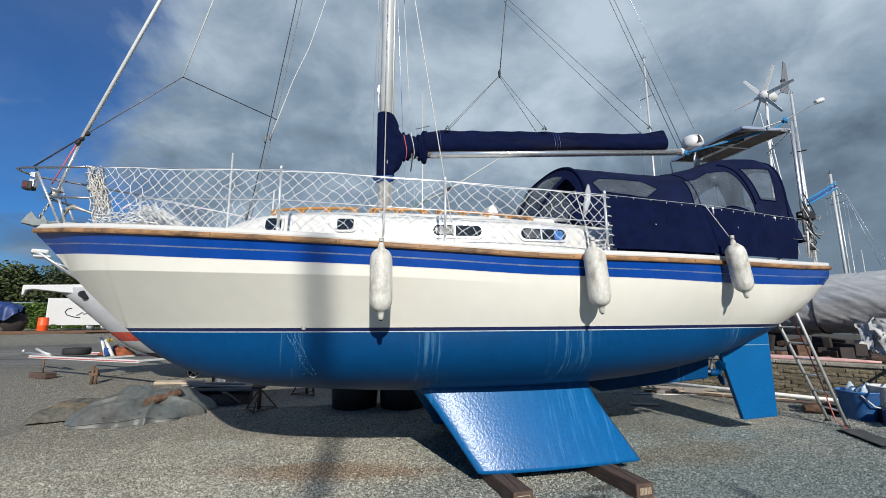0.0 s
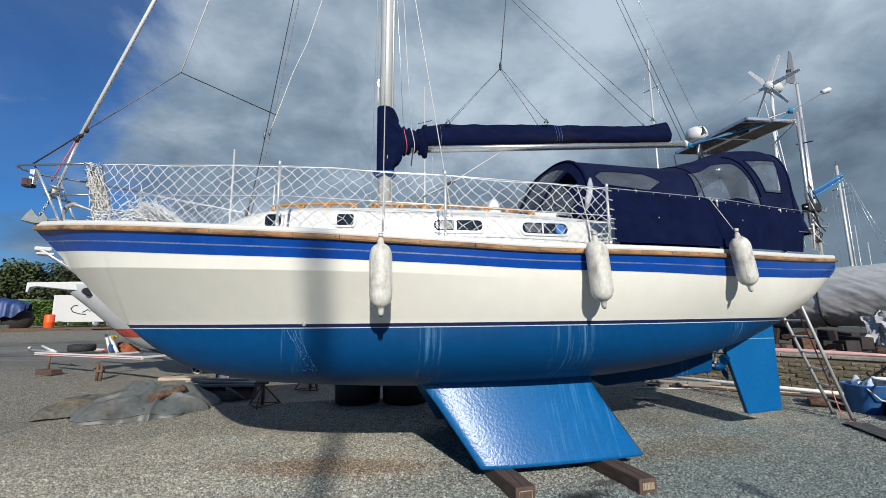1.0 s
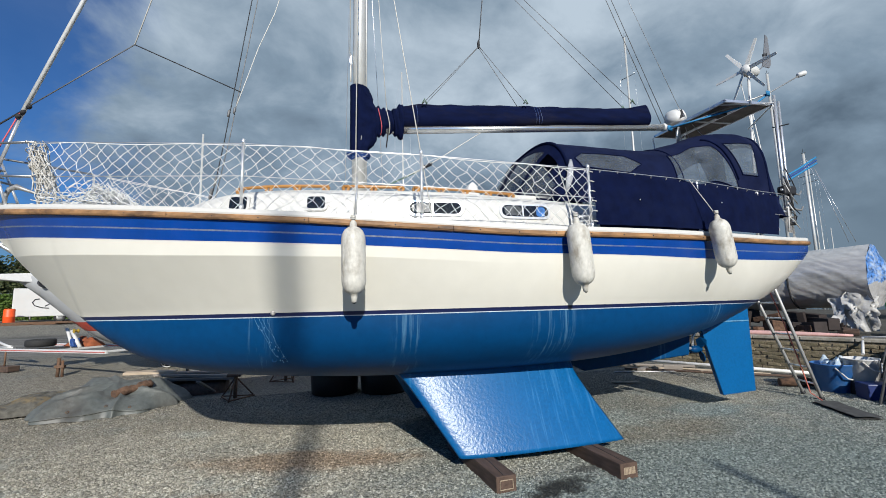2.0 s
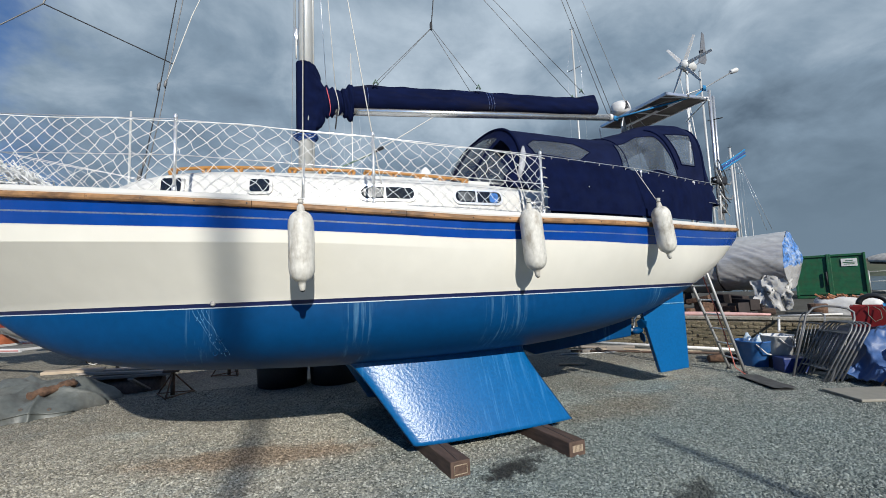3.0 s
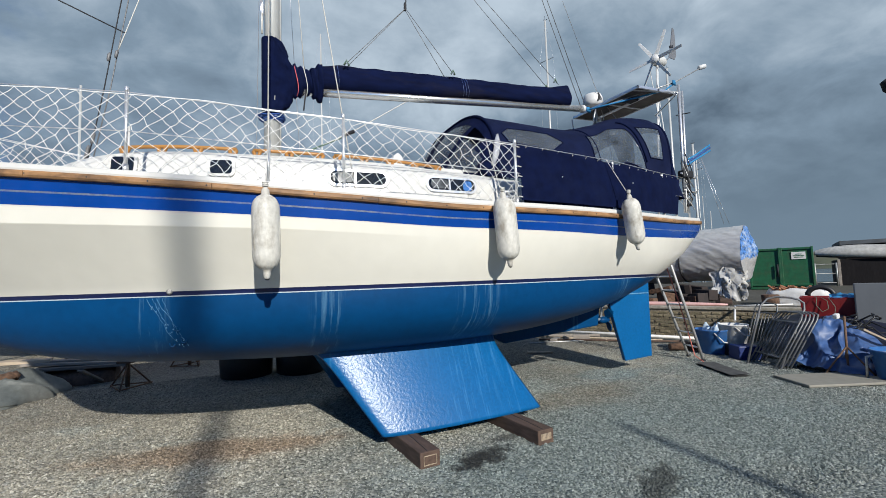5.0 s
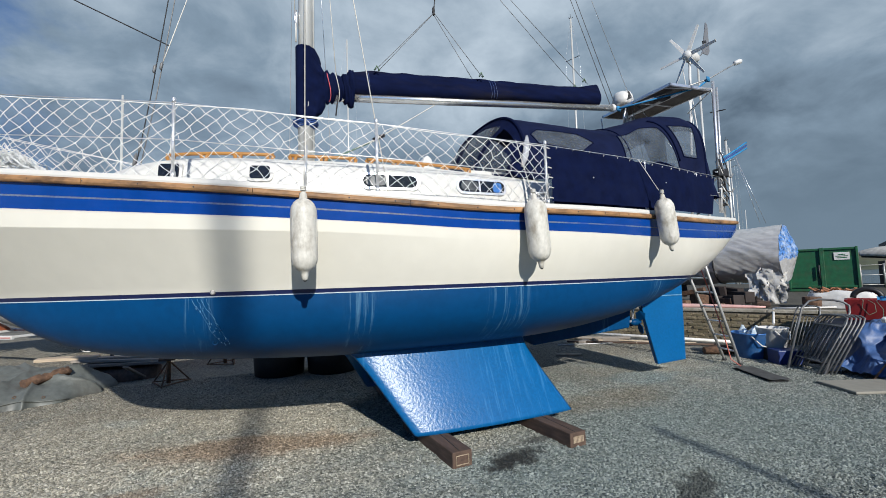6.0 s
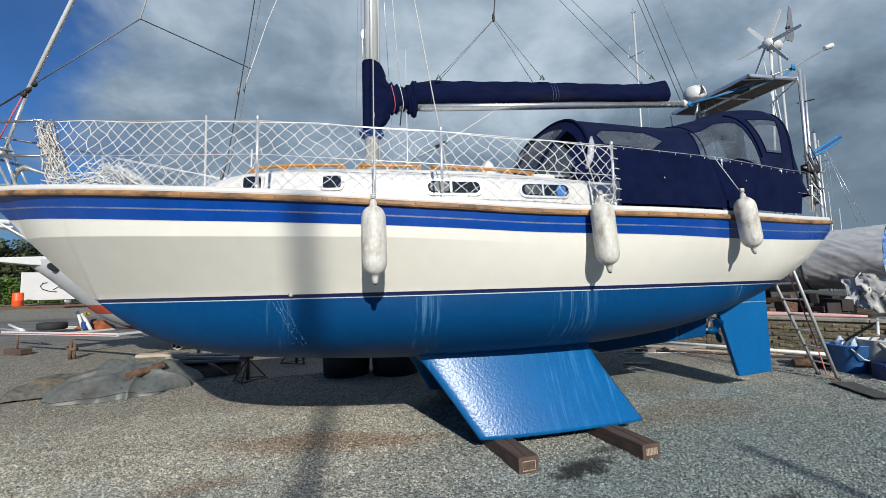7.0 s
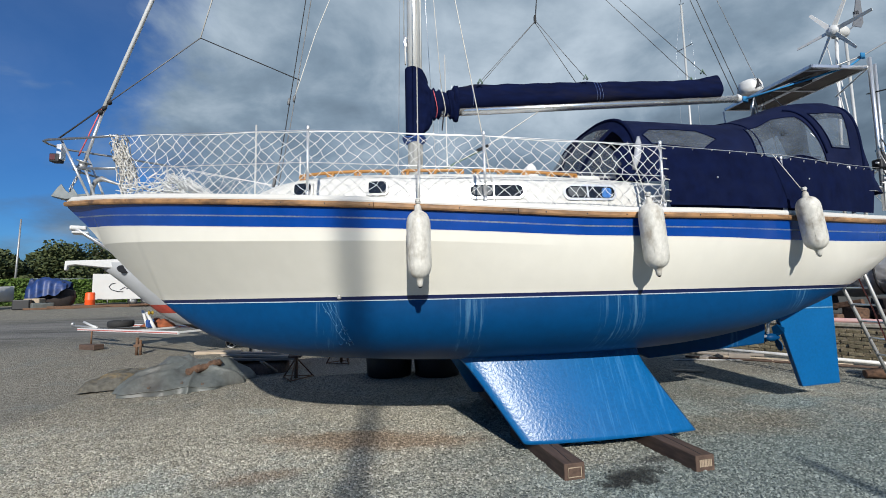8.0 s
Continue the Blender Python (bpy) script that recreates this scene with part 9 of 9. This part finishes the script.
far_mast(0.8386, 0.5548, 45, 1.62 + 0.1464 * 45, 0.5, 0.035, "slim mast across the yard", False)
far_mast(0.8452, 0.5445, 50, 1.62 + 0.1152 * 50, 0.5, 0.045, "short white mast across the yard", False)
for dx, dy, e in ((0.860, 0.520, 0.087), (0.8557, 0.5276, 0.088)):
    bm = bmesh.new()
    tube(bm, [(0.17 + 0.8394 * 42, -0.13 + 0.5535 * 42, 1.62 + 0.224 * 42), (0.17 + dx * 42, -0.13 + dy * 42, 1.62 + e * 42)], 0.018, 4)
    whole("far_forestay", bm, M_STEEL, "wire stay of a boat across the yard", "stay")
M_WATER = bpy.data.materials.new("estuary_water")
M_WATER.use_nodes = True
_p = M_WATER.node_tree.nodes["Principled BSDF"]
_p.inputs["Base Color"].default_value, _p.inputs["Roughness"].default_value = (0.03, 0.05, 0.06, 1), 0.18
_n = M_WATER.node_tree.nodes.new("ShaderNodeTexNoise")
_n.inputs["Scale"].default_value = 1.4
_b = M_WATER.node_tree.nodes.new("ShaderNodeBump")
_b.inputs["Strength"].default_value, _b.inputs["Distance"].default_value = 0.5, 0.2
M_WATER.node_tree.links.new(_n.outputs[0], _b.inputs["Height"])
M_WATER.node_tree.links.new(_b.outputs[0], _p.inputs["Normal"])
bm = bmesh.new()
grid_sheet(bm, 20, 20, lambda u, v: Vector((31 + 1500 * u ** 2, -700 + 1600 * v, -0.9)))
whole("water", bm, M_WATER, "grey wind-ruffled water of the estuary", "water", kind="structure")
M_HILL = mat("far_moor", (0.055, 0.065, 0.035), 0.95, spread=0.4, grain=0.05, stain=(0.09, 0.075, 0.04), stain_scale=0.015, stain_amount=0.8)
bm = bmesh.new()


def shore(u, v):
    a = radians(-30 + 95 * u)
    r = 520 + 260 * v
    h = 24 * ease(0.02, 0.5, v) * (0.75 + 0.5 * noise.noise(Vector((u * 7, v * 2, 4)))) + 2 * noise.noise(Vector((u * 60, v * 9, 1)))
    return Vector((r * math.cos(a), r * math.sin(a), -1.0 + max(0, h) * ease(0, 0.08, v)))


grid_sheet(bm, 160, 24, shore)
whole("far_shore", bm, M_HILL, "low brown green hills across the water", "hill", kind="structure", smooth=True)
# fence along the terrace's seaward edge
fn = thing("wire_fence", "grey wire fence along the terrace's seaward edge", "fence", (22.6, 10.9, TZ), -60)
for k in range(3):
    bm = bmesh.new()
    tube(bm, [(0.7 * k, 0, -0.02), (0.7 * k, 0, 1.0)], 0.03, 6)
    part("fence_post", bm, M_GALV, fn)
for z in (0.15, 0.55, 0.95):
    bm = bmesh.new()
    tube(bm, [(0, 0, z), (1.4, 0, z)], 0.012, 5)
    part("fence_wire", bm, M_GALV, fn)

lp = thing("street_lamp", "grey lamp post with a dark lantern beyond the shed", "lamp post", (27.6, 8.95, TZ))
bm = bmesh.new()
tube(bm, [(0, 0, -0.1), (0, 0, 8.9)], [0.07, 0.045], 8)
part("post", bm, M_GALV, lp)
bm = bmesh.new()
lathe(bm, [(0.06, 8.85), (0.16, 8.95), (0.22, 9.30), (0.24, 9.34), (0.10, 9.46), (0.02, 9.52)], 12)
part("lantern", bm, M_DARK, lp)

# ---- behind the camera: two boats whose masts throw their shade across the gravel ----
for (mx, my, mh, r, hl) in ((-1.89, -26.0, 17.35, 0.10, 4.6), (3.05, -11.0, 7.35, 0.05, 3.0)):
    bt = thing("moored_yacht", "white yacht laid up on the other side of the lane", "yacht", (mx, my, 0.0), 8, group="boats across the lane")
    bm = bmesh.new()
    vs = []
    for t in np.linspace(-1, 1, 24):
        w = 1.3 * (1 - abs(t) ** 2.6) + 0.03
        vs.append([bm.verts.new((t * hl, w * math.cos(a), 1.9 + 0.15 * abs(t) ** 2 - 1.1 * (math.sin(a) ** 0.7) * (1 - abs(t) ** 3))) for a in np.linspace(0, math.pi, 13)])
    for a, b in zip(vs, vs[1:]):
        for k in range(12):
            bm.faces.new((a[k], b[k], b[k + 1], a[k + 1])).smooth = True
        bm.faces.new((a[12], b[12], b[0], a[0]))
    bmesh.ops.recalc_face_normals(bm, faces=bm.faces)
    part("hull", bm, M_WHITEPAINT, bt)
    bm = bmesh.new()
    prism(bm, [(-0.9, 0.95), (0.9, 0.95), (0.7, 0.12), (-0.4, 0.12)], "y", -0.1, 0.1, 0.02)
    part("keel", bm, M_ANTIRED, bt)
    bm = bmesh.new()
    box(bm, -0.8, 0.8, -0.5, 0.5, 0.0, 0.12, 0.01)
    part("keel_block", bm, M_WOOD, bt)
    bm = bmesh.new()
    tube(bm, [(0, 0, 1.9), (0, 0, mh)], r, 10)
    part("mast", bm, M_MAST, bt)

# long unseen shed, added south of the yard to block low sky and deepen shade
M_CLAD = mat("grey_green_cladding", (0.13, 0.145, 0.14), 0.6, spread=0.1, grain=3, stain=(0.08, 0.085, 0.08), stain_scale=0.6, stretch=(6, 1, 0.3))
blocker = thing("boat_store", "long unseen grey green shed added to block the low southern sky", "shed", (0.0, -17.0, 0.0))
bm = bmesh.new()
box(bm, -45, 40, -6.0, 0.0, -0.1, 4.6, 0.02)
part("blocker_wall", bm, M_CLAD, blocker)
bm = bmesh.new()
prism(bm, [(0.35, 4.62), (-3.0, 5.6), (-6.35, 4.62), (-6.35, 4.52), (-3.0, 5.5), (0.35, 4.52)], "x", -45.3, 40.3)
part("blocker_roof", bm, M_ROOF, blocker)
